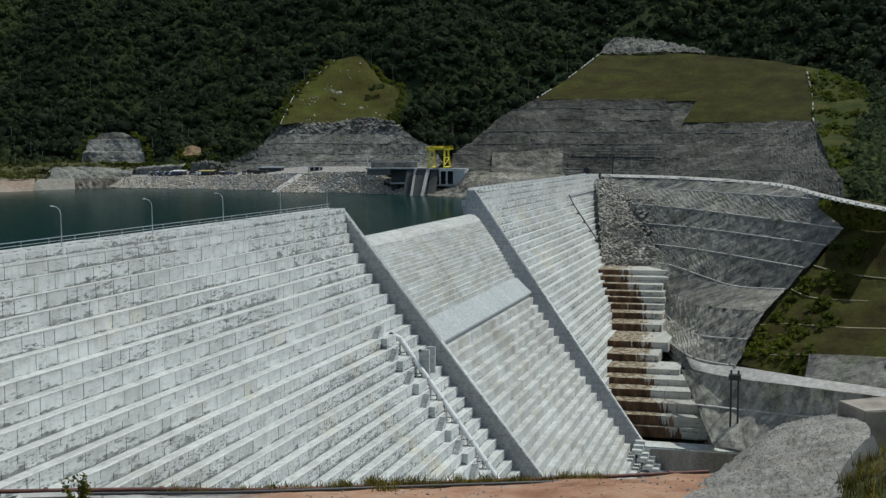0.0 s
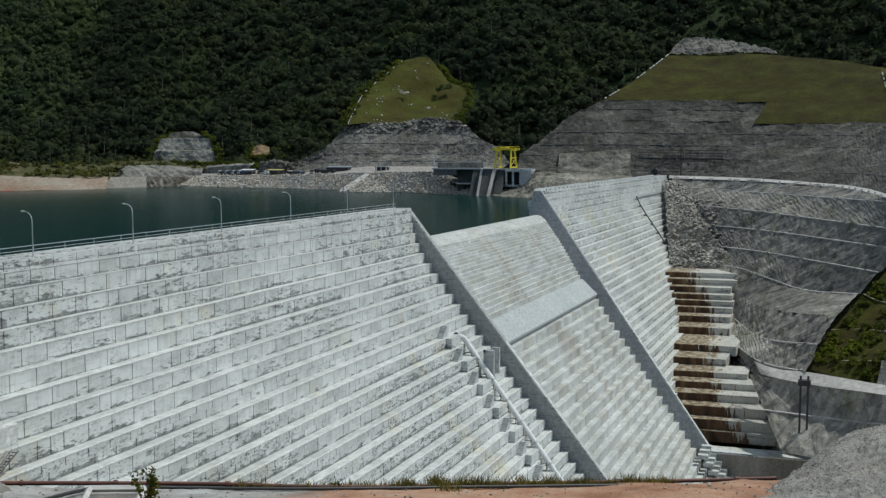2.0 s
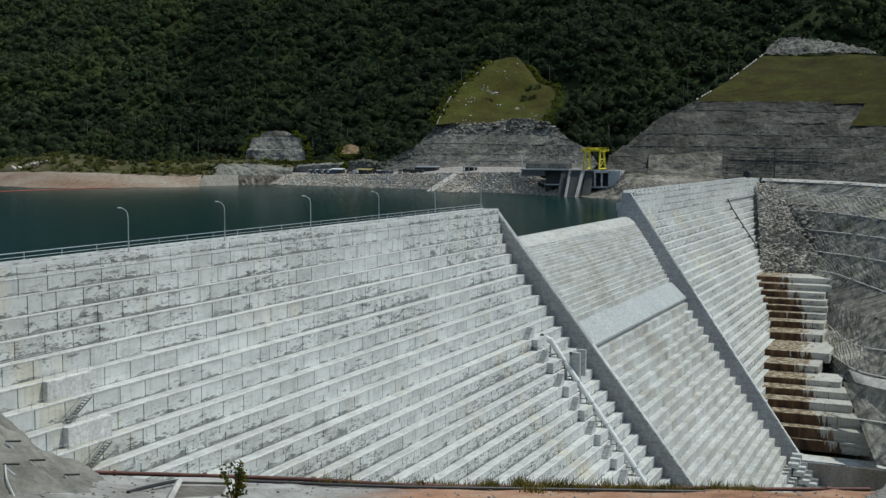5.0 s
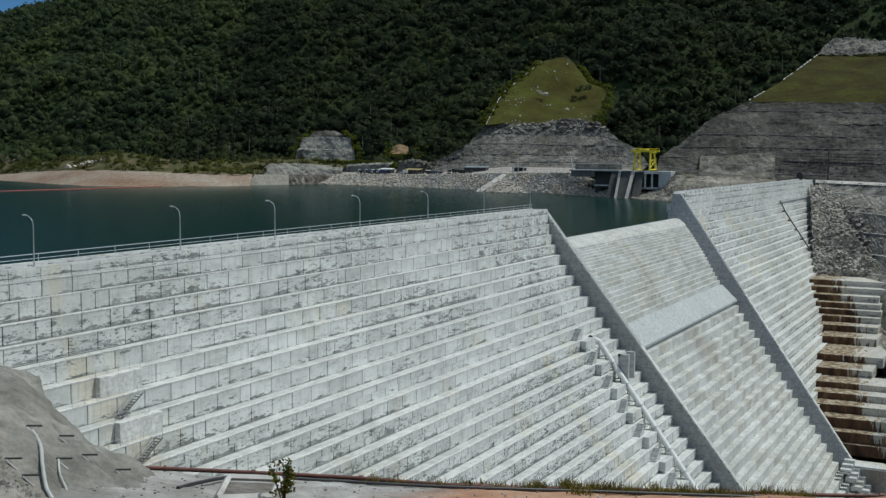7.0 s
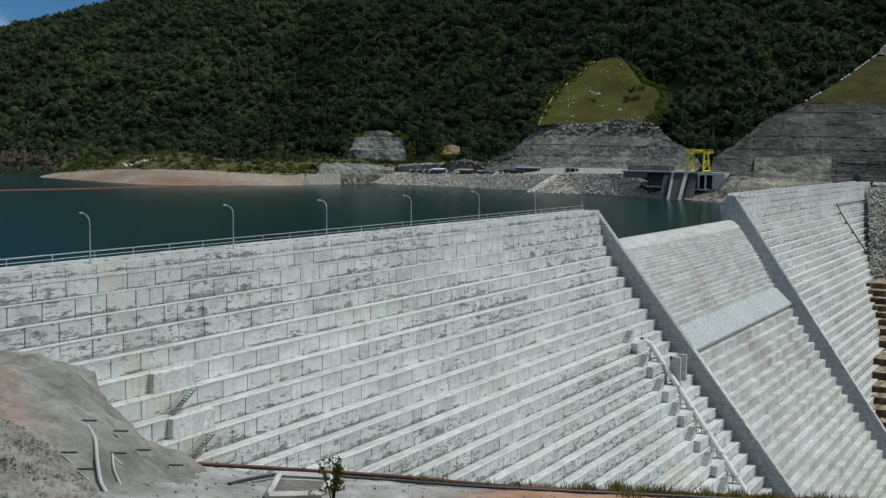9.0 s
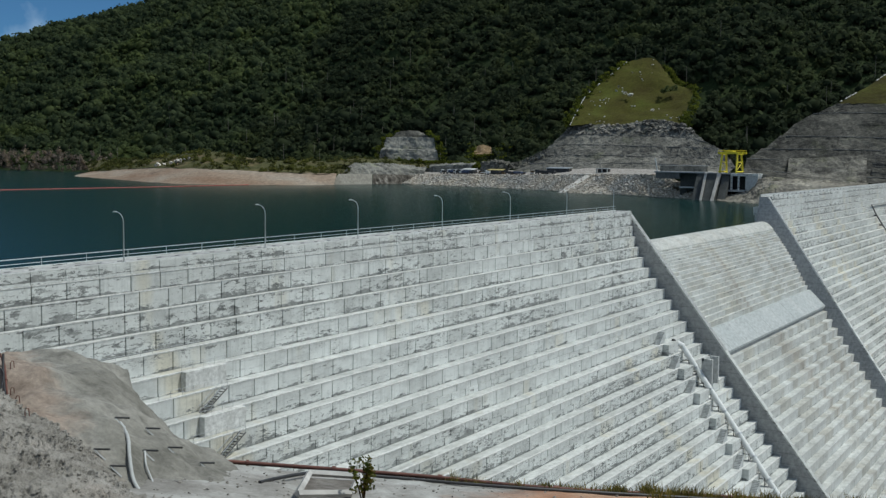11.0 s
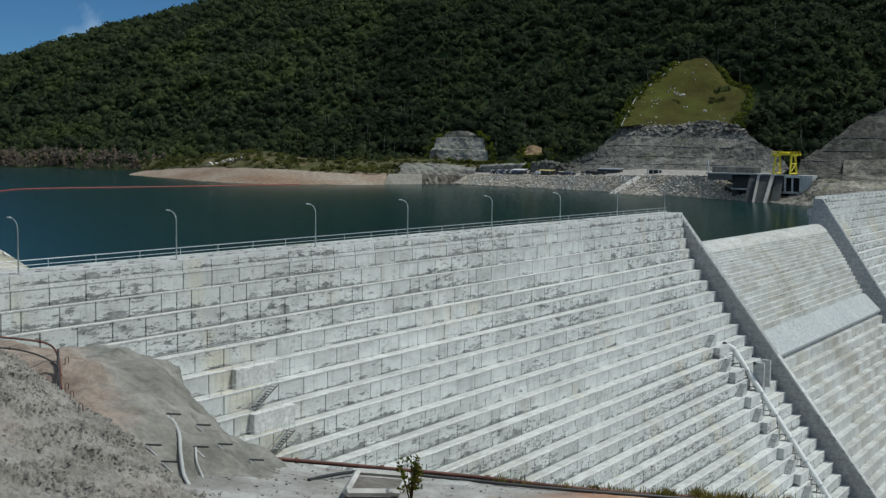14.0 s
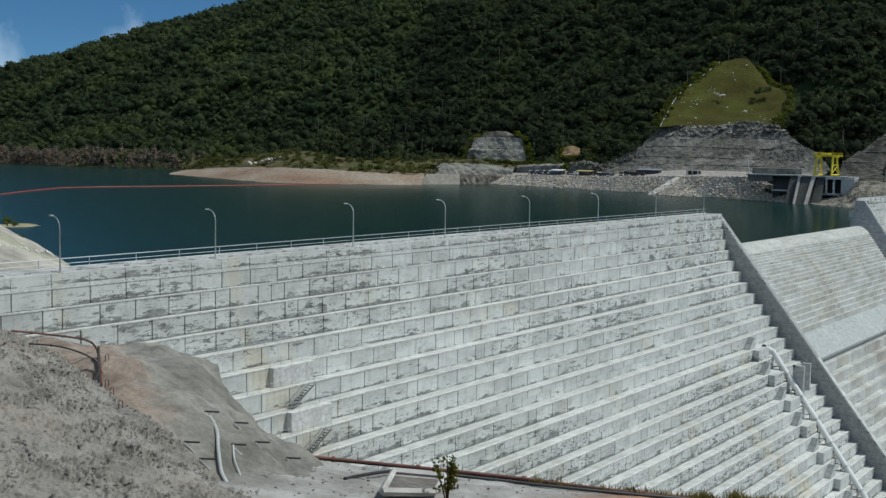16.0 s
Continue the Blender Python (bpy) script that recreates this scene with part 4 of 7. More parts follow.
GRASSLOW = [
    [(138.0, -110.4, -67.0), (130.2, -120.7, -67.3), (121.2, -135.2, -67.4), (111.7, -148.1, -67.0), (98.7, -162.2, -66.1)],
    [(144.0, -111.4, -64.0), (138.2, -122.6, -62.5), (131.2, -135.3, -60.7), (124.7, -148.6, -59.5), (115.7, -163.4, -58.1)],
    [(166.2, -116.6, -55.2), (162.3, -126.6, -53.8), (156.1, -137.3, -53.2), (148.7, -149.6, -52.6), (142.6, -165.4, -51.5)],
    [(184.3, -128.6, -42.3), (179.2, -135.4, -44.6), (174.9, -144.1, -45.0), (168.4, -154.6, -44.4), (162.6, -166.9, -43.7)],
    [(196.1, -137.7, -33.3), (191.9, -144.5, -34.7), (187.7, -151.1, -35.5), (183.2, -159.7, -36.3), (178.5, -168.0, -36.5)],
    [(215.7, -150.7, -18.7), (212.5, -154.2, -18.7), (209.3, -158.7, -19.0), (204.9, -164.1, -19.1), (200.5, -169.4, -19.0)],
    [(230.1, -140.0, -10.3), (221.9, -147.4, -10.4), (213.5, -154.1, -10.7), (205.1, -161.7, -11.9), (196.5, -168.9, -13.2)],
    [(242.1, -141.7, -6.2), (226.9, -147.6, -7.3), (209.6, -153.9, -8.2), (193.1, -160.8, -9.3), (180.6, -167.6, -10.2)],
]

PANEL_ROWS = [
    [(119.2, -133.6, -67.1), (109.8, -146.1, -66.5), (95.7, -161.9, -65.5)],
    [(128.2, -135.2, -60.0), (121.7, -148.4, -58.5), (112.7, -163.1, -57.6)],
]

LOWROAD = [
    [(146.9, -91.2, -71.3), (137.5, -99.3, -70.9), (126.0, -112.5, -70.3), (112.3, -128.9, -68.9), (99.9, -143.9, -67.7), (84.8, -161.0, -66.0)],
    [(154.7, -87.9, -67.7), (145.4, -97.7, -68.6), (134.0, -111.2, -67.1), (120.3, -128.8, -66.7), (107.9, -144.2, -66.0), (92.8, -161.7, -64.9)],
]

LOWWALL = [
    [(109.5, -101.7, -92.6), (100.1, -115.6, -91.3), (92.3, -129.2, -90.8), (72.8, -160.5, -86.9)],
    [(129.1, -94.0, -81.5), (118.1, -112.9, -80.2), (106.3, -129.0, -78.4), (80.8, -160.9, -73.8)],
    [(149.5, -86.3, -71.8), (136.5, -99.4, -71.0), (111.3, -128.9, -68.9), (83.8, -160.9, -66.0)],
]

RUBBLE = [
    [(314.8, -28.9, -47.7), (317.1, -45.4, -47.0), (315.4, -65.9, -46.1)],
    [(364.0, -19.9, -28.4), (348.0, -34.9, -27.2), (337.3, -45.9, -27.0)],
    [(467.4, -1.4, -3.5), (455.7, -10.9, -4.7), (444.7, -18.5, -7.4)],
]

KNOB = [
    [(595.6, 349.7, -0.3), (582.9, 301.3, 0.3), (566.5, 247.4, 1.8), (555.8, 198.5, 2.7), (533.2, 166.7, 3.0), (504.5, 125.6, 3.3)],
    [(607.5, 337.4, 7.4), (596.8, 302.3, 8.3), (585.0, 255.0, 9.1), (572.7, 204.7, 9.4), (555.0, 164.6, 8.9), (525.5, 125.2, 8.1)],
    [(618.3, 331.5, 14.8), (609.8, 302.8, 15.6), (598.9, 258.2, 15.8), (587.7, 210.2, 14.9), (573.3, 173.0, 14.7), (548.2, 136.6, 14.1)],
    [(629.3, 327.1, 24.3), (624.0, 298.2, 25.0), (615.6, 259.7, 24.5), (602.8, 215.7, 23.5), (592.7, 184.4, 23.2), (570.2, 150.3, 21.4)],
    [(640.5, 322.2, 33.4), (637.9, 298.8, 34.1), (632.3, 263.7, 33.6), (621.6, 222.5, 32.9), (612.9, 196.3, 31.5), (593.4, 169.7, 27.2)],
    [(651.0, 318.5, 41.7), (650.1, 298.5, 43.4), (647.1, 269.7, 42.9), (641.4, 235.0, 47.2), (634.2, 211.3, 44.7), (620.3, 190.1, 36.3)],
]

DOME = [
    [(639.4, 312.6, 41.9), (647.4, 297.3, 43.4), (655.5, 273.1, 42.6), (663.9, 243.5, 43.9), (668.8, 218.2, 43.6)],
    [(671.2, 320.0, 56.2), (679.8, 305.5, 57.3), (692.7, 282.4, 57.8), (704.2, 252.8, 58.6), (709.3, 226.5, 60.4)],
    [(702.4, 323.7, 73.3), (714.4, 308.4, 74.6), (725.4, 289.5, 76.3), (735.2, 264.1, 76.2), (741.2, 232.1, 77.3)],
    [(733.0, 315.9, 91.0), (745.8, 303.3, 94.1), (753.7, 291.4, 96.5), (759.6, 275.8, 96.4), (761.9, 260.8, 87.3)],
    [(763.0, 308.8, 107.6), (773.1, 304.9, 111.1), (778.5, 296.6, 112.9), (782.1, 287.1, 111.7), (780.2, 278.0, 103.4)],
]

BLUFF = [
    [(626.4, 512.4, 8.1), (632.4, 499.9, 8.5), (641.9, 481.5, 8.3), (653.0, 459.7, 8.6)],
    [(630.8, 513.1, 18.2), (636.0, 501.8, 18.6), (645.5, 483.4, 18.5), (656.7, 463.4, 18.8)],
    [(637.3, 514.3, 19.8), (645.5, 501.8, 19.7), (653.6, 485.4, 19.5), (662.7, 468.9, 19.9)],
    [(643.0, 514.7, 30.6), (651.3, 502.1, 31.6), (658.1, 487.8, 31.4), (665.2, 472.5, 30.8)],
    [(652.6, 514.8, 30.6), (659.5, 504.2, 31.6), (664.8, 493.9, 31.6), (671.3, 481.7, 30.9)],
    [(659.7, 513.0, 36.1), (663.8, 506.8, 37.7), (670.0, 497.0, 38.2), (673.4, 489.7, 36.0)],
]

REDCUT = [
    [(675.5, 433.1, 14.1), (678.5, 423.7, 14.6), (680.8, 415.3, 15.6)],
    [(683.7, 434.9, 22.3), (687.4, 428.3, 24.9), (689.2, 420.8, 24.3)],
]

RIPRAP = [
    [(577.2, 455.7, -13.1), (556.3, 378.7, -13.1), (536.9, 315.3, -13.1), (500.8, 238.8, -13.1), (473.6, 190.4, -13.1), (448.6, 146.2, -13.1), (434.5, 123.9, -13.1)],
    [(605.5, 456.0, -4.4), (577.3, 390.4, -3.2), (558.4, 326.1, -2.3), (522.9, 248.3, 0.4), (495.9, 199.1, 1.7), (468.5, 161.7, 1.7), (454.4, 133.7, -5.3)],
]

YARD = [
    [(598.3, 507.6, -2.9), (605.9, 456.2, -4.5), (577.7, 390.6, -3.3), (558.8, 326.3, -2.4), (523.3, 248.5, 0.3), (496.4, 199.3, 1.7), (470.1, 158.8, 1.6), (444.7, 107.3, 2.0)],
    [(665.3, 540.8, 3.9), (669.9, 496.3, 2.6), (643.2, 428.2, 0.8), (626.0, 360.8, 0.8), (583.2, 275.1, 4.5), (557.2, 223.5, 5.1), (522.3, 177.7, 5.4), (478.6, 117.7, 5.0)],
]

SLABWALL = [
    [(498.2, 478.2, -13.4), (522.8, 470.6, -13.5), (543.9, 463.4, -13.8)],
    [(517.0, 481.0, -3.8), (532.3, 476.1, -3.9), (552.4, 469.2, -4.4)],
    [(524.0, 486.0, -3.7), (540.0, 481.0, -3.8), (560.0, 474.0, -4.2)],
]

STREAKWALL = [
    [(544.5, 463.2, -13.8), (563.9, 456.1, -14.2), (584.5, 447.9, -14.5)],
    [(553.0, 468.9, -4.4), (572.4, 461.7, -4.8), (595.9, 449.0, -5.3)],
    [(562.0, 474.5, -4.2), (582.0, 467.5, -4.6), (606.0, 455.0, -5.0)],
]

SHOREBAND = [
    [(526.8, 483.8, -3.9), (551.6, 475.4, -4.2), (575.3, 466.7, -4.9), (596.1, 458.4, -5.1), (605.8, 446.4, -4.5)],
    [(536.9, 484.8, 2.7), (555.9, 478.3, 2.1), (579.6, 469.5, 1.5), (600.4, 461.1, 0.8), (610.7, 448.2, -0.2)],
    [(551.5, 490.2, 5.6), (565.8, 485.2, 6.1), (589.6, 476.1, 5.5), (607.6, 468.9, 4.4), (621.5, 453.6, 1.8)],
]

SHORETURF = [
    [(546.0, 494.5, 4.4), (560.0, 488.8, 5.0), (591.3, 477.2, 4.8), (623.2, 454.6, 1.0), (632.1, 439.9, 2.2)],
    [(582.0, 526.0, 8.0), (600.0, 517.0, 9.4), (632.2, 504.4, 9.4), (664.9, 480.4, 6.7), (674.3, 465.0, 6.3)],
]

SAND = [
    [(516.5, 829.0, -13.1), (463.7, 700.0, -13.1), (411.4, 577.8, -13.1), (440.0, 509.2, -13.1), (494.9, 470.1, -13.1)],
    [(535.6, 840.2, -12.1), (479.7, 709.7, -10.2), (426.4, 584.0, -9.4), (449.3, 516.9, -9.8), (500.7, 473.5, -10.2)],
    [(557.9, 853.2, -10.9), (498.3, 721.1, -6.8), (443.8, 591.2, -5.0), (460.1, 526.0, -6.0), (507.5, 477.4, -6.8)],
    [(580.2, 866.2, -9.7), (516.9, 732.4, -3.4), (461.2, 598.4, -0.6), (470.9, 535.0, -2.2), (514.3, 481.3, -3.5)],
]

GREENBANK = [
    [(578.4, 867.7, -10.1), (516.1, 733.2, -3.7), (461.2, 598.4, -0.9), (470.9, 535.0, -2.4), (514.2, 481.3, -3.7), (568.6, 500.1, 3.5)],
    [(607.8, 902.0, -5.5), (550.0, 763.1, 1.1), (496.4, 626.8, 7.9), (503.9, 565.9, 4.0), (541.4, 520.4, 1.8), (609.5, 520.3, 5.2)],
    [(639.5, 940.8, 0.3), (587.5, 796.5, 5.3), (535.4, 658.4, 15.8), (540.4, 600.2, 9.3), (578.1, 554.8, 6.5), (655.4, 541.9, 7.6)],
]

RAMPBANK = [
    [(485.1, 248.3, -13.0), (479.2, 222.7, -13.0), (481.4, 193.8, -13.2)],
    [(517.4, 240.5, -0.5), (521.9, 229.9, 0.7), (524.6, 223.6, -0.5)],
]

SHOREWALL = [
    [(430.0, 115.9, -13.1), (403.7, 83.3, -13.1), (380.5, 39.9, -13.1), (359.4, 0.3, -13.1)],
    [(446.0, 112.0, -9.5), (436.0, 93.0, -8.0), (424.0, 78.0, -3.4), (419.4, 49.1, -2.1), (418.4, 11.4, -2.9)],
    [(449.0, 112.0, -8.2), (446.0, 94.0, -7.2), (441.0, 82.5, 2.6), (444.7, 55.1, 1.8), (453.8, 18.0, 0.3)],
]

LEFTSLOPE = [
    [(-236.0, 7.0, -1.2), (-226.3, 9.1, -1.6), (-219.0, 11.0, -2.0), (-212.0, 13.5, -2.2), (-205.0, 15.0, -4.2)],
    [(-224.5, 24.0, 1.8), (-215.2, 27.0, 1.3), (-208.3, 30.6, 0.0), (-201.0, 33.1, -2.0), (-194.0, 34.5, -5.6)],
    [(-216.9, 36.8, 3.6), (-207.8, 39.9, 2.9), (-201.6, 43.0, 1.3), (-195.1, 45.5, -1.2), (-187.0, 47.0, -6.0)],
    [(-209.3, 48.5, 5.4), (-201.5, 52.6, 4.0), (-196.0, 56.0, 2.2), (-190.7, 58.5, -0.4), (-182.0, 60.0, -7.0)],
]

MOUND = [
    [(-306.6, -108.6, 9.5), (-304.8, -108.6, 9.0), (-303.3, -109.2, 8.7), (-301.9, -109.8, 8.4), (-300.4, -110.6, 8.2)],
    [(-305.0, -106.1, 10.0), (-303.0, -106.2, 9.5), (-301.3, -106.9, 9.2), (-300.0, -107.4, 8.9), (-298.9, -107.8, 8.6)],
    [(-303.4, -103.6, 10.2), (-301.7, -103.5, 9.9), (-299.8, -103.6, 9.5), (-298.3, -104.2, 9.1), (-297.9, -105.3, 8.4)],
    [(-301.3, -100.2, 10.6), (-299.6, -100.1, 10.3), (-298.1, -100.0, 10.0), (-296.8, -100.3, 9.5), (-296.6, -102.4, 8.9)],
    [(-299.1, -96.8, 10.9), (-297.6, -96.6, 10.7), (-296.2, -96.4, 10.1), (-295.2, -96.5, 9.6), (-295.0, -98.6, 8.7)],
    [(-297.0, -93.4, 11.0), (-295.6, -93.1, 10.7), (-294.3, -92.8, 10.2), (-293.6, -93.3, 9.7), (-293.4, -94.7, 9.2)],
]

HUMP = [
    [(-297.0, -103.4, 7.1), (-294.9, -105.5, 7.0), (-293.3, -105.8, 6.7), (-291.5, -106.4, 6.2), (-289.7, -107.2, 6.0)],
    [(-297.1, -101.4, 8.3), (-294.9, -103.3, 7.4), (-292.9, -103.2, 6.8), (-291.1, -103.7, 6.5), (-289.1, -104.6, 5.8)],
    [(-296.3, -97.5, 9.2), (-294.2, -100.5, 8.6), (-292.4, -100.8, 7.5), (-290.7, -101.2, 6.7), (-289.2, -101.4, 6.3)],
    [(-295.0, -93.5, 9.5), (-293.1, -96.9, 9.6), (-291.3, -97.8, 8.7), (-290.0, -98.4, 7.6), (-288.2, -98.8, 6.4)],
    [(-294.2, -92.9, 10.0), (-292.1, -93.8, 9.5), (-290.0, -94.9, 9.1), (-288.5, -95.6, 8.4), (-287.8, -95.6, 7.5)],
    [(-293.5, -91.0, 10.1), (-291.3, -91.3, 9.5), (-289.4, -92.1, 9.4), (-287.5, -93.1, 8.9), (-286.6, -93.9, 8.4)],
    [(-291.9, -88.4, 9.5), (-289.5, -88.9, 8.9), (-287.2, -89.4, 8.6), (-285.5, -90.9, 8.2), (-284.7, -91.7, 7.5)],
]

BENCH = [
    [(-300.4, -107.1, 8.8), (-298.4, -107.6, 8.1), (-295.1, -110.0, 7.1), (-292.5, -113.1, 6.5), (-289.9, -118.3, 6.1), (-289.0, -122.5, 6.2), (-288.8, -125.3, 6.4)],
    [(-294.9, -102.7, 7.3), (-291.5, -101.8, 6.7), (-287.7, -104.8, 5.9), (-284.1, -108.8, 5.4), (-280.3, -115.5, 4.9), (-278.2, -120.2, 5.0), (-276.8, -124.4, 5.1)],
    [(-293.9, -102.2, 7.1), (-290.0, -100.5, 6.5), (-286.1, -103.7, 5.6), (-282.3, -107.8, 5.0), (-277.9, -114.8, 4.5), (-275.3, -119.8, 4.4), (-273.8, -123.9, 4.5)],
]

RIDGE = [
    [(-289.9, -123.2, 6.6), (-289.8, -124.7, 6.7), (-289.7, -126.7, 6.9), (-289.8, -127.9, 7.0), (-289.9, -129.2, 7.2)],
    [(-280.9, -123.3, 5.6), (-279.8, -124.9, 5.6), (-279.7, -126.7, 5.9), (-279.8, -128.1, 6.2), (-281.8, -128.8, 6.3)],
    [(-273.8, -124.0, 4.5), (-273.8, -125.3, 5.3), (-273.8, -126.9, 5.7), (-273.8, -128.5, 6.0), (-274.9, -129.4, 6.1)],
    [(-269.8, -125.2, 4.6), (-268.7, -126.5, 5.2), (-267.8, -127.7, 5.3), (-267.8, -129.0, 5.5), (-268.9, -129.8, 5.4)],
    [(-265.7, -126.4, 4.7), (-264.8, -127.1, 4.7), (-263.8, -128.0, 4.7), (-263.8, -128.7, 4.8), (-264.8, -129.4, 5.0)],
]

RIGHTBANK = [
    [(-287.8, -127.7, 7.7), (-288.8, -128.7, 8.1), (-289.9, -129.6, 8.5)],
    [(-284.8, -128.2, 7.7), (-285.8, -128.9, 8.1), (-286.9, -129.9, 8.5)],
    [(-280.8, -129.0, 7.5), (-280.9, -129.5, 7.7), (-282.0, -130.5, 8.2)],
]


def resample(pts, n):
    """n + 1 even points on a smooth curve through pts."""
    pts = [Vector(p) for p in pts]
    dense = []
    for i in range(len(pts) - 1):
        p0, p1, p2, p3 = (pts[max(0, min(len(pts) - 1, k))] for k in (i - 1, i, i + 1, i + 2))
        for j in range(12):
            t = j / 12
            dense.append(0.5 * ((2 * p1) + (p2 - p0) * t + (2 * p0 - 5 * p1 + 4 * p2 - p3) * t * t + (3 * p1 - p0 - 3 * p2 + p3) * t ** 3))
    dense.append(pts[-1])
    m = len(dense) - 1
    return [dense[int(k * m / n)].lerp(dense[min(m, int(k * m / n) + 1)], k * m / n - int(k * m / n)) for k in range(n + 1)]


def slope(name, lines, nu, nv, mat, label, category, relief=0.0, wave=10.0, berm=0.0, lip=None, smooth_it=False, ridged=False, blocks=0.0, clumps=0.0):
    """A cut slope through control lines. berm: width of a level bench at every line; lip: material of a strip along it,
    a pale drain or a dark painted shadow line.
    """
    grid = [resample(l, nu) for l in lines]
    rows = []
    for a, b in zip(grid, grid[1:]):
        if berm and rows:
            back = [(b[i] - a[i]) for i in range(nu + 1)]
            a = [a[i] + Vector((back[i].x, back[i].y, 0)).normalized() * berm for i in range(nu + 1)]
        for j in range(nv):
            rows.append([a[i].lerp(b[i], j / nv) for i in range(nu + 1)])
        if berm:
            rows.append([p.copy() for p in b])
    if not berm:
        rows.append(grid[-1])
    h, w = len(rows), nu + 1
    out = []
    for j in range(h):
        for i in range(w):
            p = rows[j][i]
            du = rows[j][min(i + 1, nu)] - rows[j][max(i - 1, 0)]
            dv = rows[min(j + 1, h - 1)][i] - rows[max(j - 1, 0)][i]
            nrm = du.cross(dv)
            nrm = nrm.normalized() if nrm.length > 1e-6 else Vector((-1, 0, 0))
            k = fbm(p.x / wave, p.y / wave, p.z / wave, 5)
            if ridged:
                k = 0.6 - abs(k) * 1.6 + 0.5 * fbm(p.x * 3 / wave, p.y * 3 / wave, p.z * 3 / wave, 3)
            if clumps:
                where = ease(-0.25, 0.35, fbm(p.x / 1.1, p.y / 1.1 + 4, p.z / 0.6, 3))
                k += clumps * (0.3 + 0.7 * where) * fbm(p.x / 0.13, p.y / 0.13, p.z / 0.13, 3)
            if blocks:
                k += blocks * (noise.cell(Vector((p.x / 3.5 + 9, p.y / 3.5, p.z / 2.2))) + 0.6 * noise.cell(Vector((p.x / 1.7, p.y / 1.7 + 5, p.z / 1.1))))
            out.append(p + nrm * (k * relief))
    fs = [(j * w + i, j * w + i + 1, (j + 1) * w + i + 1, (j + 1) * w + i) for j in range(h - 1) for i in range(nu)]
    ob = tagged(mesh_object(name, out, fs, mat, None, smooth_it), label, category, "", "structure")
    if lip:
        for g in grid[1:-1]:
            bm = bmesh.new()
            prev = None
            for p in g:
                q = [bm.verts.new(p + Vector((dx, 0, dz))) for dx, dz in ((-0.75, -0.3), (-0.75, 0.10), (0.3, 0.2), (0.3, -0.3))]
                if prev:
                    for k in range(4):
                        bm.faces.new((prev[k], prev[(k + 1) % 4], q[(k + 1) % 4], q[k]))
                prev = q
            part("bench_strip", bm, lip, ob, "narrow drain or painted shadow-line strip along the bench")
    return ob


slope("abutment_foot", ABUT[:5], 120, 8, M["foot_rock"], "pale sprayed concrete foot of the abutment", "rock slope", 0.9, 8.0, 1.2, M["drain"], False, False, 0.25)
slope("abutment_rock", ABUT[4:], 200, 8, M["cut_rock"], "grey shotcreted rock slope with narrow benches", "rock slope", 0.7, 7.0, 1.2, M["drain"], False, False, 0.12)
slope("rubble_slope", RUBBLE, 28, 40, M["pale_rock"], "pale broken rock beside the dam's end", "rock slope", 1.3, 6.0, 0, None, False, True, 0.5)
slope("crest_road", ROAD, 60, 2, M["road"], "pale concrete road along the crest level", "road", 0.0)
# the dark lips here paint in the shadow line at each bench
slope("upper_rock", UPPER, 280, 8, M["dark_rock"], "dark grey benched rock cut above the road", "rock slope", 0.8, 6.0, 2.4, M["dark_conc"], blocks=0.25)
slope("upper_ledges", UPTOP, 110, 8, M["dark_rock"], "dark grey rock ledges below the turf", "rock slope", 0.8, 6.0, 2.4, M["dark_conc"], blocks=0.25)
slope("upper_grass", GRASSUP, 60, 6, M["grass"], "olive mown grass slope above the rock cut", "grass slope", 1.2, 30.0)
slope("lower_turf", GRASSMID, 40, 6, M["grass"], "olive turf strip on the upper bench", "grass slope", 0.8, 30.0)
slope("rock_cap", CAP, 90, 10, M["knob_rock"], "grey stone cap on the hill's top", "rock slope", 1.2, 6.0, blocks=0.6)
slope("edge_grass", GRASSEDGE, 24, 6, M["edge_scrub"], "bright grass and scrub beside the path", "grass slope", 0.8, 16.0)
slope("lower_grass", GRASSLOW[:6], 40, 5, M["grass"], "terraced olive grass slope with bushes", "grass slope", 1.0, 14.0, 0.8, M["terrace"])
slope("bush_slope", GRASSLOW[5:], 30, 4, M["bright_grass"], "dark green scrub between road and bench", "bank", 1.0, 8.0)
slope("shotcrete_panel", PANEL_ROWS, 24, 6, M["cut_rock"], "grey sprayed concrete panel under the grass", "rock slope", 0.5, 6.0)
slope("lower_road", LOWROAD, 40, 2, M["road"], "pale concrete access road on the lower bench", "road", 0.1)
slope("lower_wall", LOWWALL, 60, 6, M["wall_shotcrete"], "dark stained shotcrete wall under the road", "rock slope", 0.6, 7.0, 0.8, M["drain"])
# dark lips stand in for bench shadows on the knob too
slope("rock_knob", KNOB, 220, 9, M["knob_rock"], "grey blasted rock knob in benches behind the yard", "rock slope", 0.8, 6.0, 1.5, M["dark_conc"], blocks=0.3)
slope("grass_dome", DOME, 40, 8, M["bright_grass"], "green grass dome over the rock knob", "grass slope", 1.5, 25.0)
slope("rock_bluff", BLUFF[:4], 60, 10, M["streaked"], "pale grey streaked rock bluff at the forest's foot", "rock slope", 1.2, 9.0, blocks=0.2)
slope("bluff_cap", BLUFF[4:], 24, 5, M["dark_rock"], "dark rounded rock on top of the bluff", "rock slope", 0.8, 5.0)
slope("shore_wall", SHOREWALL, 90, 12, M["shore_rock"], "stained shotcrete wall between intake and dam", "rock slope", 0.9, 6.0, 0, None, False, False, 0.4)
slope("ramp_bank", RAMPBANK, 24, 6, M["riprap"], "pale stone embankment under the ramp", "rock bank", 0.4, 3.0)
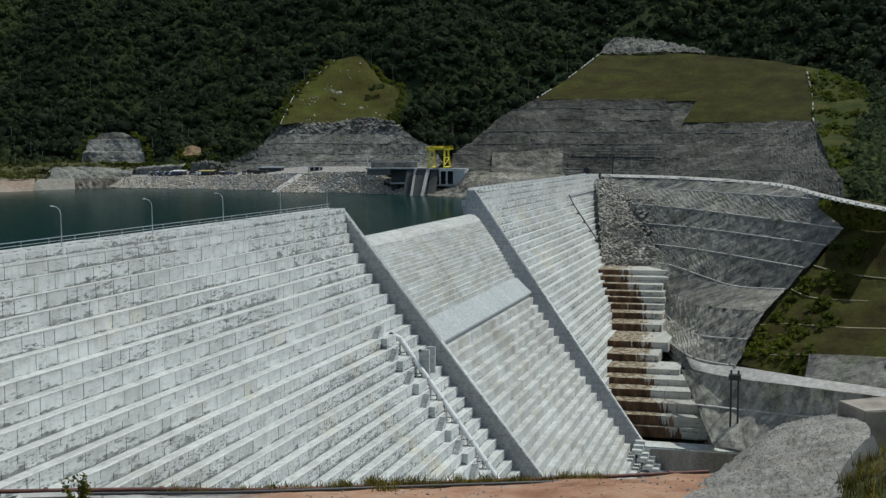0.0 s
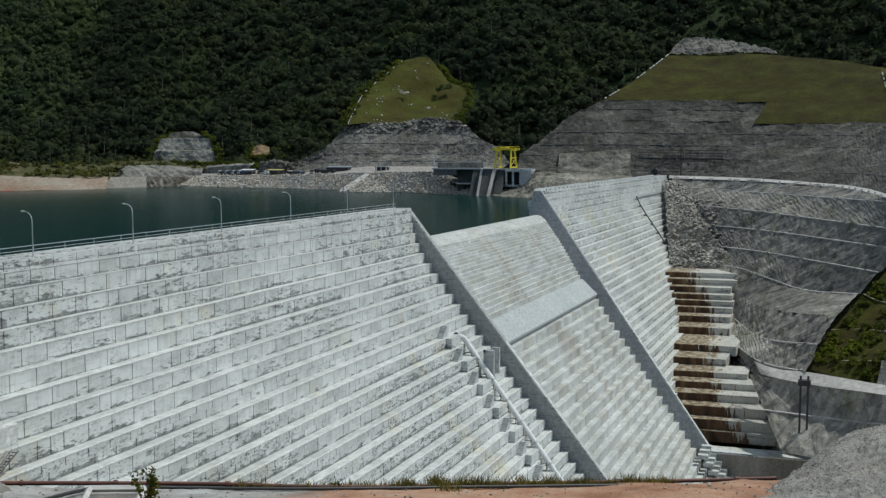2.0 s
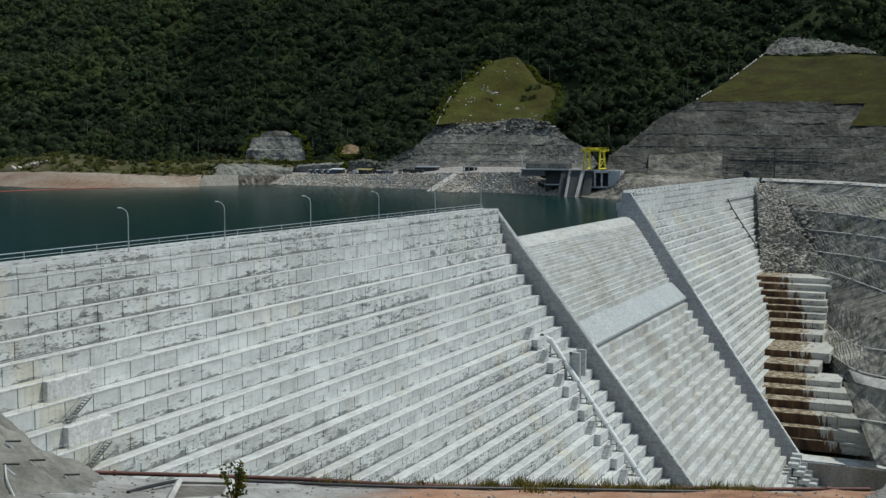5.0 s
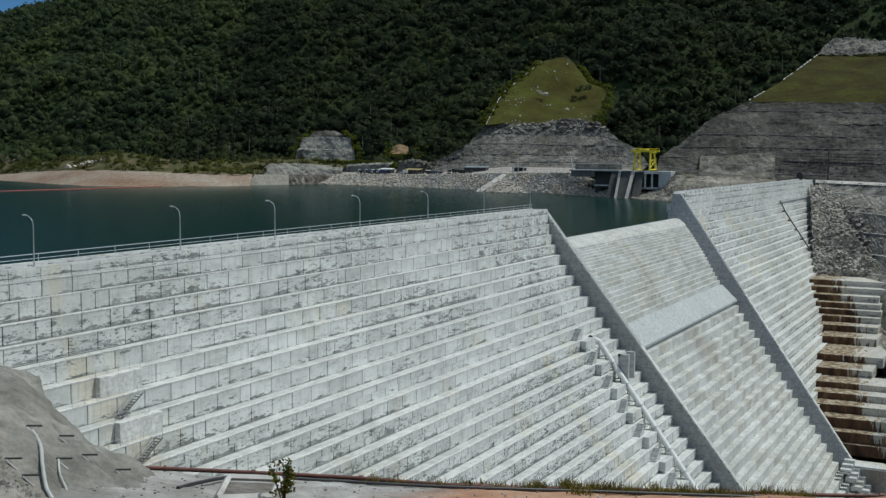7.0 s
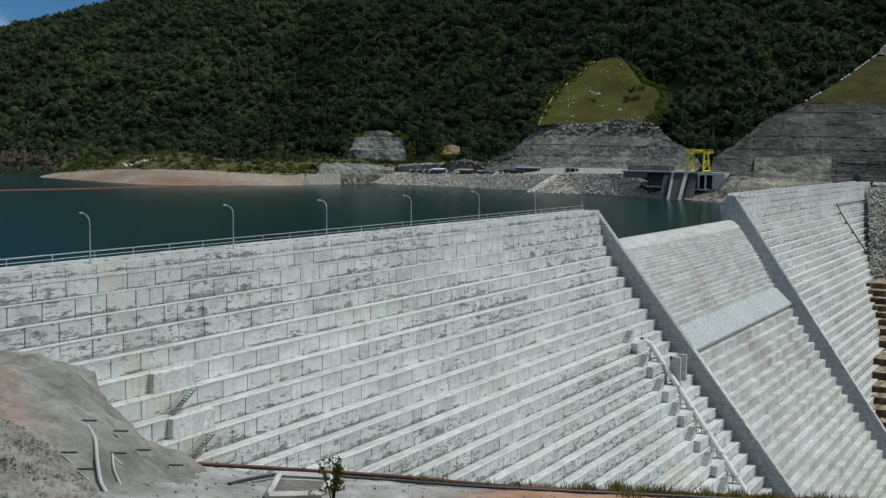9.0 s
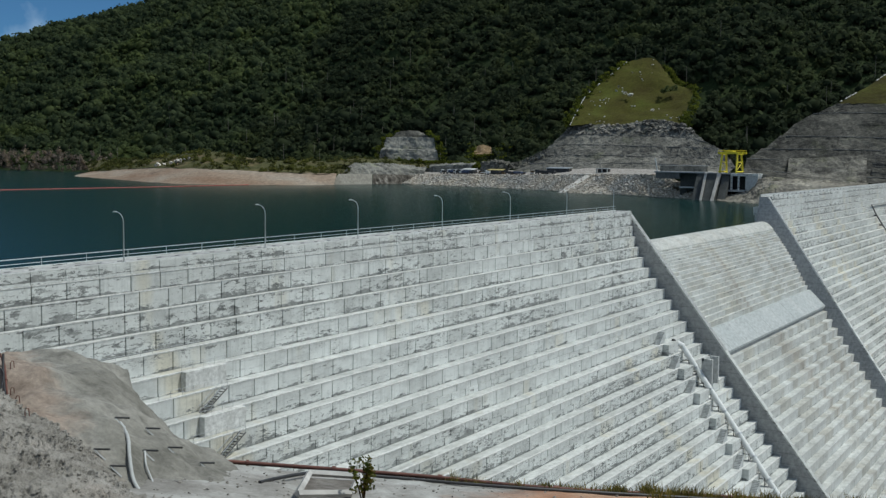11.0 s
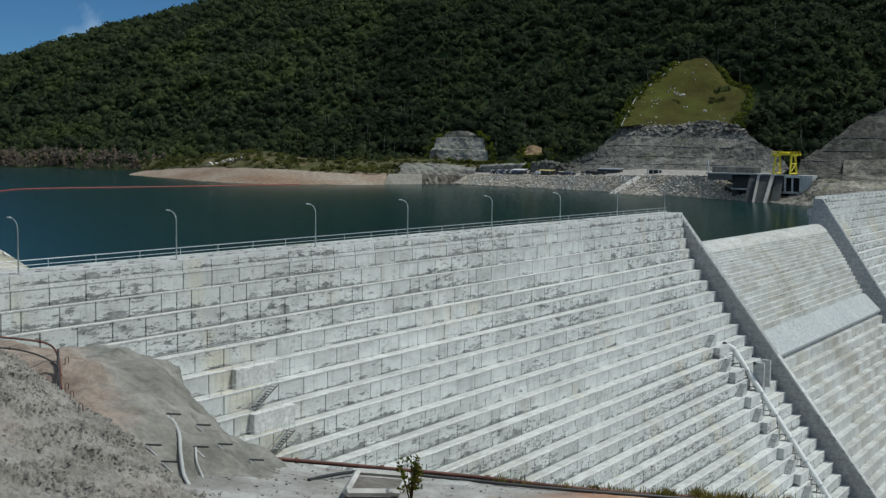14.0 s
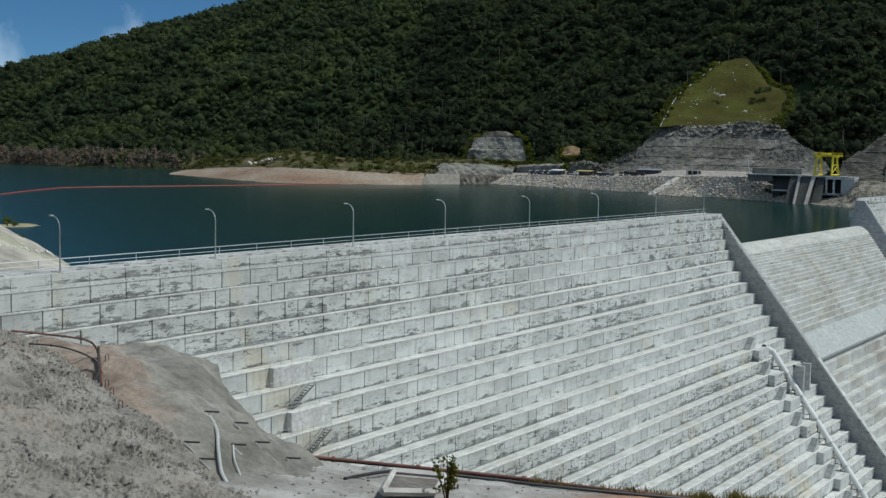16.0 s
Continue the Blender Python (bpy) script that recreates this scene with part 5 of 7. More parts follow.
slope("red_cutting", REDCUT, 10, 4, M["soil"], "small ochre soil cutting in the forest", "soil slope", 2.0, 9.0)
slope("riprap_bank", RIPRAP, 60, 5, M["riprap"], "bank of pale loose rocks at the waterline", "rock bank", 0.6, 3.0)
slope("yard_ledge", [[(625.4, 457.9, -5.0), (613.5, 428.8, -4.0), (601.4, 397.5, -3.0)],
      [(626.5, 458.6, 1.8), (615.0, 430.0, 4.4), (602.0, 391.5, 5.6)],
      [(640.0, 465.0, 3.5), (628.0, 435.0, 6.0), (618.0, 397.0, 7.0)]], 60, 8, M["streaked"], "pale rock ledge beside the work yard", "rock slope", 0.9, 4.0, blocks=0.4)
slope("yard_outcrop", [[(597.8, 383.7, -3.0), (592.0, 365.0, -2.5), (587.0, 346.2, -2.0)],
      [(599.0, 381.0, 7.0), (593.0, 361.0, 9.6), (589.0, 349.0, 6.6)],
      [(612.0, 386.0, 7.0), (606.0, 366.0, 9.6), (601.0, 352.0, 7.0)]], 40, 8, M["knob_rock"], "grey rock outcrop behind the parked trucks", "rock slope", 1.6, 5.0, blocks=0.6)
slope("yard_rock", [[(596.2, 352.7, 3.1), (603.8, 337.8, 2.7), (611.6, 322.0, 2.8)],
      [(602.7, 353.3, 7.1), (610.4, 338.4, 13.3), (617.1, 324.7, 20.5)]], 40, 10, M["knob_rock"], "dark broken rock rising from the yard to the knob", "rock slope", 1.2, 4.0, blocks=0.8)
slope("work_yard", YARD, 50, 4, M["dirt"], "grey gravel work yard behind the rock bank", "yard", 0.5, 20.0)
slope("slab_wall", SLABWALL, 40, 6, M["slab"], "pale concrete slabs lining the shore", "shore wall", 0.15, 9.0, 0, None, True)
slope("streaked_wall", STREAKWALL, 60, 8, M["streaked_wall"], "rock wall with dark vertical streaks at the waterline", "rock slope", 0.7, 3.0, blocks=0.25)
slope("shore_rock", SHOREBAND, 90, 8, M["streaked"], "bare grey rock band over the shore walls", "rock slope", 0.9, 4.0, 1.5, None, blocks=0.4)
slope("shore_turf", SHORETURF, 40, 6, M["scrub"], "green turf strip behind the shore rock", "grass slope", 0.8, 12.0)
slope("sandy_shore", SAND, 50, 5, M["sand"], "reddish sand shore above the lake", "shore", 0.8, 30.0)
slope("green_bank", GREENBANK, 50, 5, M["scrub"], "green scrub bank behind the sand shore", "bank", 2.5, 25.0)
slope("left_slope", LEFTSLOPE, 60, 16, M["left_shotcrete"], "pale grey shotcrete slope by the dam's end", "slope", 0.35, 7.0, 0, None, True)
slope("dirt_mound", MOUND, 250, 72, M["clods"], "mound of grey crumbly dirt in the foreground", "mound", 0.13, 1.3, 0, None, True, False, 0.0, 1.7)
slope("shotcrete_hump", HUMP, 100, 24, M["shotcrete"], "rounded hump of smooth brown-grey shotcrete", "rock slope", 0.4, 3.2, 0, None, True)
slope("soil_bench", BENCH, 120, 24, M["bench"], "bench of orange soil and grey grout", "ground", 0.12, 2.0, 0, None, True)
slope("gravel_ridge", RIDGE, 90, 24, M["clods"], "ridge of grey gravelly dirt", "mound", 0.10, 1.4, 0, None, True, False, 0.0, 1.3)
slope("grassy_bank", RIGHTBANK, 20, 8, M["scrub"], "rough bank with tufts of grass", "ground", 0.2, 1.0, 0, None, True)

# iron-stained steps beside the dam
stained = empty("stained_steps", "brown iron-stained concrete steps beside the dam", "steps", "structure")
# front plane, level, inner and outer end of each step
STAINED = [(295, -47.2, -35, -68), (287, -49.9, -37, -67.8), (279, -52.9, -39.7, -65.4), (272, -55.8, -42, -67), (267, -58.4, -44, -68),
           (261, -61, -46, -68), (250, -63.8, -48, -68.5), (233, -66.8, -50.6, -70), (203, -70.2, -53, -76), (186, -73.2, -55.6, -73.4),
           (171, -76.3, -58, -83.8), (161, -78.7, -60, -88.8), (151, -81.4, -62, -90), (142, -84.5, -64.4, -94), (136, -88.4, -67.5, -99), (134, -92.4, -70.6, -100.4)]
for k, (x, z, y0, y1) in enumerate(STAINED):
    back = STAINED[k - 1][0] + 3 if k else x + 26
    bm = bmesh.new()
    box(bm, x, back, y1, y0 + 6, z - 4.4, z)
    bmesh.ops.bevel(bm, geom=list(bm.edges), offset=0.12, segments=1, affect="EDGES")
    part("step", bm, M["stained"], stained)

# ---- forest ----
def scatter(name, places, sizes, quads, leaf, mat, label, flat=0.75, seed=1, kind="stuff", parent=None, lobes=1, inner=0.86, whole=False):
    """Crowns of lobes, each with a rough core and many loose leaf sprays, joined into one mesh."""
    rng = np.random.default_rng(seed)
    cen, siz = np.asarray(places, float), np.asarray(sizes, float)
    if lobes > 1:
        u = rng.normal(size=(len(cen), lobes, 3))
        u /= np.linalg.norm(u, axis=2)[:, :, None]
        u[:, :, 2] = u[:, :, 2] * 0.8 + 0.1
        off = u * rng.uniform(0.35, 0.80, (len(cen), lobes, 1)) * siz[:, None, None] * np.array([1, 1, flat])
        siz2 = siz[:, None] * rng.uniform(0.30, 0.62, (len(cen), lobes))
        cen, siz = (cen[:, None, :] + off).reshape(-1, 3), siz2.ravel()
    if whole:
        mid, rad = np.asarray(places, float), np.asarray(sizes, float)
    else:
        mid, rad = cen, siz
    n = len(cen)
    c, s = np.repeat(cen, quads, axis=0), np.repeat(siz, quads)
    v = rng.normal(size=(n * quads, 3))
    v /= np.linalg.norm(v, axis=1)[:, None]
    v[:, 2] = v[:, 2] * 0.9 + 0.15
    p = c + v * (s * rng.uniform(0.75, 1.30, n * quads))[:, None] * np.array([1, 1, flat])
    nrm = v * 0.9 + rng.normal(size=v.shape) * 0.5 + np.array([0, 0, 0.25])
    nrm /= np.linalg.norm(nrm, axis=1)[:, None]
    a = np.cross(nrm, rng.normal(size=v.shape))
    a /= np.linalg.norm(a, axis=1)[:, None]
    b = np.cross(nrm, a)
    k = (leaf * s * rng.uniform(0.5, 1.4, n * quads))[:, None]
    q = np.stack([p - a * k, p - b * k * 0.8, p + a * k, p + b * k * 0.9], axis=1).reshape(-1, 3)
    m = n * quads
    ball = bmesh.new()
    if whole:
        bmesh.ops.create_icosphere(ball, subdivisions=1, radius=1.0)
    else:
        bmesh.ops.create_cone(ball, segments=4, radius1=1.0, radius2=0.0, depth=1.2)
        bmesh.ops.translate(ball, verts=ball.verts, vec=(0, 0, 0.1))
        bmesh.ops.triangulate(ball, faces=ball.faces)
    ball.verts.index_update()
    ico = np.array([v.co[:] for v in ball.verts])
    tri = np.array([[v.index for v in f.verts] for f in ball.faces])
    ball.free()
    nv, nf, nc = len(ico), len(tri), len(mid)
    core = mid[:, None, :] + ico[None] * (rad * inner)[:, None, None] * np.array([1, 1, flat]) * rng.uniform(0.7, 1.2, (nc, nv, 1))
    loops = np.concatenate([np.arange(4 * m), (4 * m + np.arange(nc)[:, None, None] * nv + tri[None]).ravel()]).astype(np.int32)
    q = np.concatenate([q, core.reshape(-1, 3)])
    me = bpy.data.meshes.new(name)
    me.vertices.add(len(q))
    me.vertices.foreach_set("co", q.ravel())
    me.loops.add(len(loops))
    me.loops.foreach_set("vertex_index", loops)
    me.polygons.add(m + nf * nc)
    me.polygons.foreach_set("loop_start", np.concatenate([np.arange(0, 4 * m, 4), 4 * m + np.arange(0, 3 * nf * nc, 3)]).astype(np.int32))
    me.materials.append(mat)
    me.update(calc_edges=True)
    ob = new(name, me)
    if parent:
        ob.parent = parent
    return tagged(ob, label, "trees" if label else "", "", kind)


rng = random.Random(5)
places, sizes = [], []
y = -560.0
while y < 2650:
    step = 8.9 + 0.0022 * max(0, y)
    x = along(HILL_FOOT, y) + 4 + rng.random() * 8
    x_end = x + (470 if y < 900 else 760)
    while x < x_end:
        px, py = x + rng.uniform(-4, 4), y + rng.uniform(-5, 5)
        ang = math.degrees(math.atan2(py - EYE[1], px - EYE[0]))
        if -10 < ang < 62 and not (640 < px < 790 and 226 < py < 318):
            s = rng.choice((4.0, 4.5, 5.5, 6.0, 6.5, 7.5, 9.0, 11.5)) * (1.0 + 0.35 * fbm(px / 60, py / 60))
            places.append((px, py, hill_z(px, py) + 1.0 + s * rng.uniform(0.1, 0.7)))
            sizes.append(s)
        x += step
    y += step
near = [i for i, p in enumerate(places) if p[1] < 760 + 0.35 * (p[0] - 700) + 90 * fbm(p[0] / 120, p[1] / 120)]
far = sorted(set(range(len(places))) - set(near))
scatter("rainforest", [places[i] for i in near], [sizes[i] for i in near], 10, 0.40, M["forest"], "dense dark green rainforest of many crowns", 0.9, 1, "stuff", None, 7, 0.72, True)
# far crowns take the lightened leaves, so haze sits in their colour
scatter("ridge_woods", [places[i] for i in far], [sizes[i] * 1.1 for i in far], 9, 0.42, M["woods"], "far ridge forest with leaves lightened for distance haze", 0.9, 2, "stuff", None, 5, 0.74, True)

# ---- helpers for things ----
bpy.context.view_layer.update()


def ground_at(name, x, y, top=400.0):
    ob = bpy.data.objects[name]
    hit, at, nrm, _ = ob.ray_cast(Vector((x, y, top)), Vector((0, 0, -1)))
    return at.z if hit else None


def tube(bm, pts, r, n=8, cap=True):
    """A round bar along pts; r may be a list."""
    pts = [Vector(p) for p in pts]
    rings = []
    for i, p in enumerate(pts):
        d = (pts[min(i + 1, len(pts) - 1)] - pts[max(i - 1, 0)]).normalized()
        a = d.cross(Vector((0, 0, 1)) if abs(d.z) < 0.9 else Vector((1, 0, 0))).normalized()
        b = d.cross(a)
        rr = r[i] if isinstance(r, (list, tuple)) else r
        rings.append([bm.verts.new(p + (a * math.cos(k * math.tau / n) + b * math.sin(k * math.tau / n)) * rr) for k in range(n)])
    for u, v in zip(rings, rings[1:]):
        for k in range(n):
            bm.faces.new((u[k], u[(k + 1) % n], v[(k + 1) % n], v[k]))
    if cap:
        bm.faces.new(rings[0][::-1])
        bm.faces.new(rings[-1])


def surface_points(name, n, seed, keep=None):
    """n random places on a mesh, by area."""
    me = bpy.data.objects[name].data
    rg = random.Random(seed)
    polys = list(me.polygons)
    areas = np.cumsum([p.area for p in polys])
    out = []
    for _ in range(n * 3):
        if len(out) >= n:
            break
        p = polys[min(len(polys) - 1, int(np.searchsorted(areas, rg.random() * areas[-1])))]
        vs = [me.vertices[i].co for i in p.vertices]
        u, v = rg.random(), rg.random()
        q = vs[0].lerp(vs[1], u).lerp(vs[-1].lerp(vs[2], u), v) if len(vs) == 4 else vs[0].copy()
        if keep is None or keep(q):
            out.append(q)
    return out


def lumps(name, places, lo, hi, mat, label, category, seed=2, sink=0.25, kind="stuff"):
    """Loose angular stones, joined into one mesh."""
    rg = random.Random(seed)
    base = [Vector(v) for v in ((1, 0, 0), (-1, 0, 0), (0, 1, 0), (0, -1, 0), (0, 0, 1), (0, 0, -1), (.7, .7, .5), (-.7, .6, .6), (.6, -.7, .5), (-.6, -.7, .5))]
    bmh = bmesh.new()
    for v in base:
        bmh.verts.new(v)
    hull = bmesh.ops.convex_hull(bmh, input=bmh.verts)
    bmh.verts.index_update()
    tri = [tuple(v.index for v in f.verts) for f in bmh.faces]
    bmh.free()
    verts, faces = [], []
    for p in places:
        s = lo + (hi - lo) * rg.random() ** 2
        sc = Vector((rg.uniform(0.7, 1.3), rg.uniform(0.7, 1.3), rg.uniform(0.5, 0.95)))
        rot = Euler((rg.uniform(-0.5, 0.5), rg.uniform(-0.5, 0.5), rg.uniform(0, 6.28))).to_matrix()
        k = len(verts)
        for v in base:
            w = Vector((v.x * sc.x, v.y * sc.y, v.z * sc.z)) * rg.uniform(0.8, 1.15)
            w = rot @ w * s
            verts.append((p.x + w.x, p.y + w.y, p.z + w.z + s * (0.5 - sink)))
        faces += [tuple(i + k for i in f) for f in tri]
    return tagged(mesh_object(name, verts, faces, mat), label, category, "", kind)


# ---- on the crest ----
def street_lamp(x):
    lamp = tagged(new("street_lamp"), "slim galvanised street lamp with a curved arm", "lamp", "lamps along the crest")
    bm = bmesh.new()
    tube(bm, [(0, 0, 0), (0, 0, 3), (0, 0, 5.9)], [0.11, 0.09, 0.07], 8)
    part("pole", bm, M["steel"], lamp)
    bm = bmesh.new()
    tube(bm, [(0, 0, 5.88), (0, 0.10, 6.45), (0, 0.42, 6.95), (0, 0.95, 7.3), (0, 1.5, 7.42)], [0.07, 0.065, 0.06, 0.055, 0.05], 8)
    part("arm", bm, M["steel"], lamp)
    bm = bmesh.new()
    box(bm, -0.16, 0.16, 1.4, 2.1, 7.34, 7.52)
    bmesh.ops.bevel(bm, geom=list(bm.edges), offset=0.05, segments=2, affect="EDGES")
    part("lamp_head", bm, M["white_paint"], lamp, "pale lamp head")
    bm = bmesh.new()
    box(bm, -0.25, 0.25, -0.25, 0.25, -0.02, 0.12)
    part("base_plate", bm, M["steel"], lamp)
    lamp.location = (x, 1.0, -0.02)
    return lamp


first = street_lamp(-224.0)
for x in (-196.4, -164.0, -136.3, -104.7, -73.0, -40.8, -8.9):
    copy_thing(first, Matrix.Translation((x, 1.0, -0.02)))

rail = tagged(new("crest_railing"), "galvanised steel railing along the crest's upstream edge", "railing")
x = -298.0
bm = bmesh.new()
tube(bm, [(0, 0, 0), (0, 0, 1.15)], 0.055, 6)
post = bpy.data.meshes.new("post")
bm.to_mesh(post)
bm.free()
post.materials.append(M["steel"])
while x < WALL_L - 0.5:
    ob = new("post", post)
    ob.parent, ob.location = rail, (x, DECK - 0.25, 0.16)
    x += 8.2
for z in (0.62, 1.30):
    bm = bmesh.new()
    tube(bm, [(-298, DECK - 0.25, z), (WALL_L - 0.6, DECK - 0.25, z)], 0.05 if z < 1 else 0.07, 6)
    part("rail_bar", bm, M["steel"], rail)
# the far block's guard posts
guard = tagged(new("guard_posts"), "row of low concrete guard posts on the far crest", "guard rail")
x = wall_r(0) + 4
while x < 460:
    bm = bmesh.new()
    box(bm, x - 0.5, x + 0.5, 0.25, 0.6, 0.03, 0.85)
    part("post", bm, M["smooth"], guard)
    x += 7.5
bm = bmesh.new()
box(bm, wall_r(0) + 2, 462, DECK - 0.4, DECK - 0.05, 0.18, 0.9)
part("parapet", bm, M["smooth"], guard)

# ---- stairs, pipe and blocks on the near face ----
def filled_block(x0, x1, n, label="", name="landing_block", inset=0.6, mt="facing"):
    """A block that fills tread n + 1 up to the level of tread n."""
    o0, z0 = NOSES[n]
    o1, z1 = NOSES[n + 1]
    bm = bmesh.new()
    box(bm, x0, x1, -o1 + inset, -o0 + 0.02, z1, z0 + 0.04)
    bmesh.ops.bevel(bm, geom=list(bm.edges), offset=0.06, segments=1, affect="EDGES")
    return tagged(part(name, bm, M[mt]), label or "pale concrete landing block on the dam's steps", "block", "landing blocks")


def concrete_flight(xa, n):
    """A short stair along the tread, from tread n + 1 up to tread n."""
    o, z1 = NOSES[n + 1]
    z0 = NOSES[n][1]
    bm = bmesh.new()
    k = 9
    out = [(xa, z1)]
    for i in range(k):
        out += [(xa + 0.42 * i, z1 + (z0 - z1) * (i + 1) / k), (xa + 0.42 * (i + 1), z1 + (z0 - z1) * (i + 1) / k)]
    out += [(xa + 0.42 * k, z1)]
    near = [bm.verts.new((x, -o + 0.5, z)) for x, z in out]
    far = [bm.verts.new((x, -o + 2.2, z)) for x, z in out]
    bm.faces.new(near)
    bm.faces.new(far[::-1])
    for i in range(len(out)):
        bm.faces.new((near[i], far[i], far[(i + 1) % len(out)], near[(i + 1) % len(out)]))
    bmesh.ops.recalc_face_normals(bm, faces=bm.faces)
    return tagged(part("stair_flight", bm, M["smooth"]), "short grey concrete stair between the dam's steps", "stair", "stairs on the dam face")


for n in range(10, 27, 2):
    x = -24.0 - 0.3 * (n - 10)
    filled_block(x, x + 7.5, n)
    concrete_flight(x - 1.0, n - 1)
filled_block(-192.4, -183.4, 4, "long pale concrete block filling a dam step", "landing_block", 1.3, "nosing")
filled_block(-193.5, -184.3, 6, "long pale concrete block filling a dam step", "landing_block", 1.3, "nosing")


def steel_stair(xa, n):
    """Open steel stair with handrails from tread n + 1 to tread n."""
    o, z1 = NOSES[n + 1]
    z0 = NOSES[n][1]
    st = tagged(new("steel_stair"), "open galvanised steel stair with handrails", "stair", "stairs on the dam face")
    y = -o + 1.2
    k = 10
    for dy in (-0.55, 0.55):
        bm = bmesh.new()
        tube(bm, [(xa, y + dy, z1 + 0.05), (xa + 5.0, y + dy, z0 + 0.05)], 0.12, 4)
        part("stringer", bm, M["dark"], st)
        bm = bmesh.new()
        tube(bm, [(xa, y + dy, z1 + 1.1), (xa + 5.0, y + dy, z0 + 1.1)], 0.05, 6)
        part("handrail", bm, M["steel"], st)
        for i in range(4):
            bm = bmesh.new()
            u = i / 3
            tube(bm, [(xa + 5 * u, y + dy, z1 + (z0 - z1) * u), (xa + 5 * u, y + dy, z1 + (z0 - z1) * u + 1.1)], 0.04, 6)
            part("post", bm, M["steel"], st)
    for i in range(k):
        u = (i + 0.5) / k
        bm = bmesh.new()
        box(bm, xa + 5 * u - 0.14, xa + 5 * u + 0.14, y - 0.5, y + 0.5, z1 + (z0 - z1) * u - 0.03, z1 + (z0 - z1) * u + 0.03)
        part("tread", bm, M["dark"], st, "dark grating tread")
    return st


steel_stair(-191.6, 5)
steel_stair(-192.9, 7)


def step_rail(x0, x1, n):
    r = tagged(new("step_railing"), "thin steel handrail along a dam step", "railing", "handrails on the dam face")
    o, z = NOSES[n]
    for h in (0.55, 1.1):
        bm = bmesh.new()
        tube(bm, [(x0, -o + 0.25, z + h), (x1, -o + 0.25, z + h)], 0.035, 6)
        part("rail_bar", bm, M["steel"], r)
    x = x0
    while x <= x1:
        bm = bmesh.new()
        tube(bm, [(x, -o + 0.25, z), (x, -o + 0.25, z + 1.1)], 0.04, 6)
        part("post", bm, M["steel"], r)
        x += 2.4


for a, b, n in ((-215, -184, 3), (-192, -182, 4), (-199, -187, 5), (-193, -184, 6), (-197, -188, 7)):
    step_rail(a, b, n)

# the big white pipe down the near face
pipe = tagged(new("drain_pipe"), "large white steel pipe running down the dam face", "pipe")
top, end = Vector((-14.3, -22.6, -35.8)), Vector((-21.0, -61.5, -84.4))
axis = (end - top)
bm = bmesh.new()
tube(bm, [top + Vector((-1.4, 2.2, 0.8)), top + Vector((-0.8, 1.0, 0.8)), top + Vector((-0.2, 0.1, 0.25)), top + axis * 0.03, end], 0.8, 14)
part("pipe_run", bm, M["white_pipe"], pipe)
for i in range(1, 9):
    c = top + axis * (i / 9)
    bm = bmesh.new()
    tube(bm, [c - axis * 0.004, c + axis * 0.004], 0.92, 14)
    part("flange", bm, M["steel"], pipe)
for i in range(1, 17):
    c = top + axis * (i / 17)
    foot = None
    for o, z in NOSES:
        if -o - 0.4 <= c.y <= -o + 2.4 or foot is None:
            foot = z
            if -o <= c.y:
                break
    bm = bmesh.new()
    for dx in (-0.7, 0.7):
        tube(bm, [(c.x + dx, c.y, c.z - 2.6), (c.x + dx, c.y, c.z - 0.2)], 0.12, 4)
    tube(bm, [(c.x - 0.9, c.y, c.z - 0.65), (c.x + 0.9, c.y, c.z - 0.65)], 0.14, 4)
    tube(bm, [(c.x - 0.7, c.y, c.z - 0.7), (c.x - 0.7, c.y + 2.0, c.z - 0.7)], 0.10, 4)
    part("bracket", bm, M["dark"], pipe, "dark steel pipe bracket")
bm = bmesh.new()
tube(bm, [top + Vector((-2.2, 2.0, 1.6)), top + Vector((-1.4, 2.0, 1.6))], 0.55, 10)
tube(bm, [top + Vector((-1.8, 2.0, 1.0)), top + Vector((-1.8, 2.0, 2.2))], 0.12, 6)
part("valve", bm, M["dark"], pipe, "dark valve with a handwheel stem")

portal = tagged(new("concrete_portal"), "small open concrete frame beside the pipe", "frame")
for x0, x1, z0, z1 in ((-14.5, -13.7, -45.4, -38.6), (-9.2, -8.4, -46.0, -38.6)):
    bm = bmesh.new()
    box(bm, x0, x1, -31.2, -28.2, z0, z1)
    part("post", bm, M["smooth"], portal)
bm = bmesh.new()
box(bm, -14.5, -8.4, -28.8, -28.2, -39.3, -38.6)
part("beam", bm, M["smooth"], portal)

# ---- the intake and its gantry ----
intake = tagged(new("intake_house"), "dark concrete intake with pale raking piers in the water", "intake")
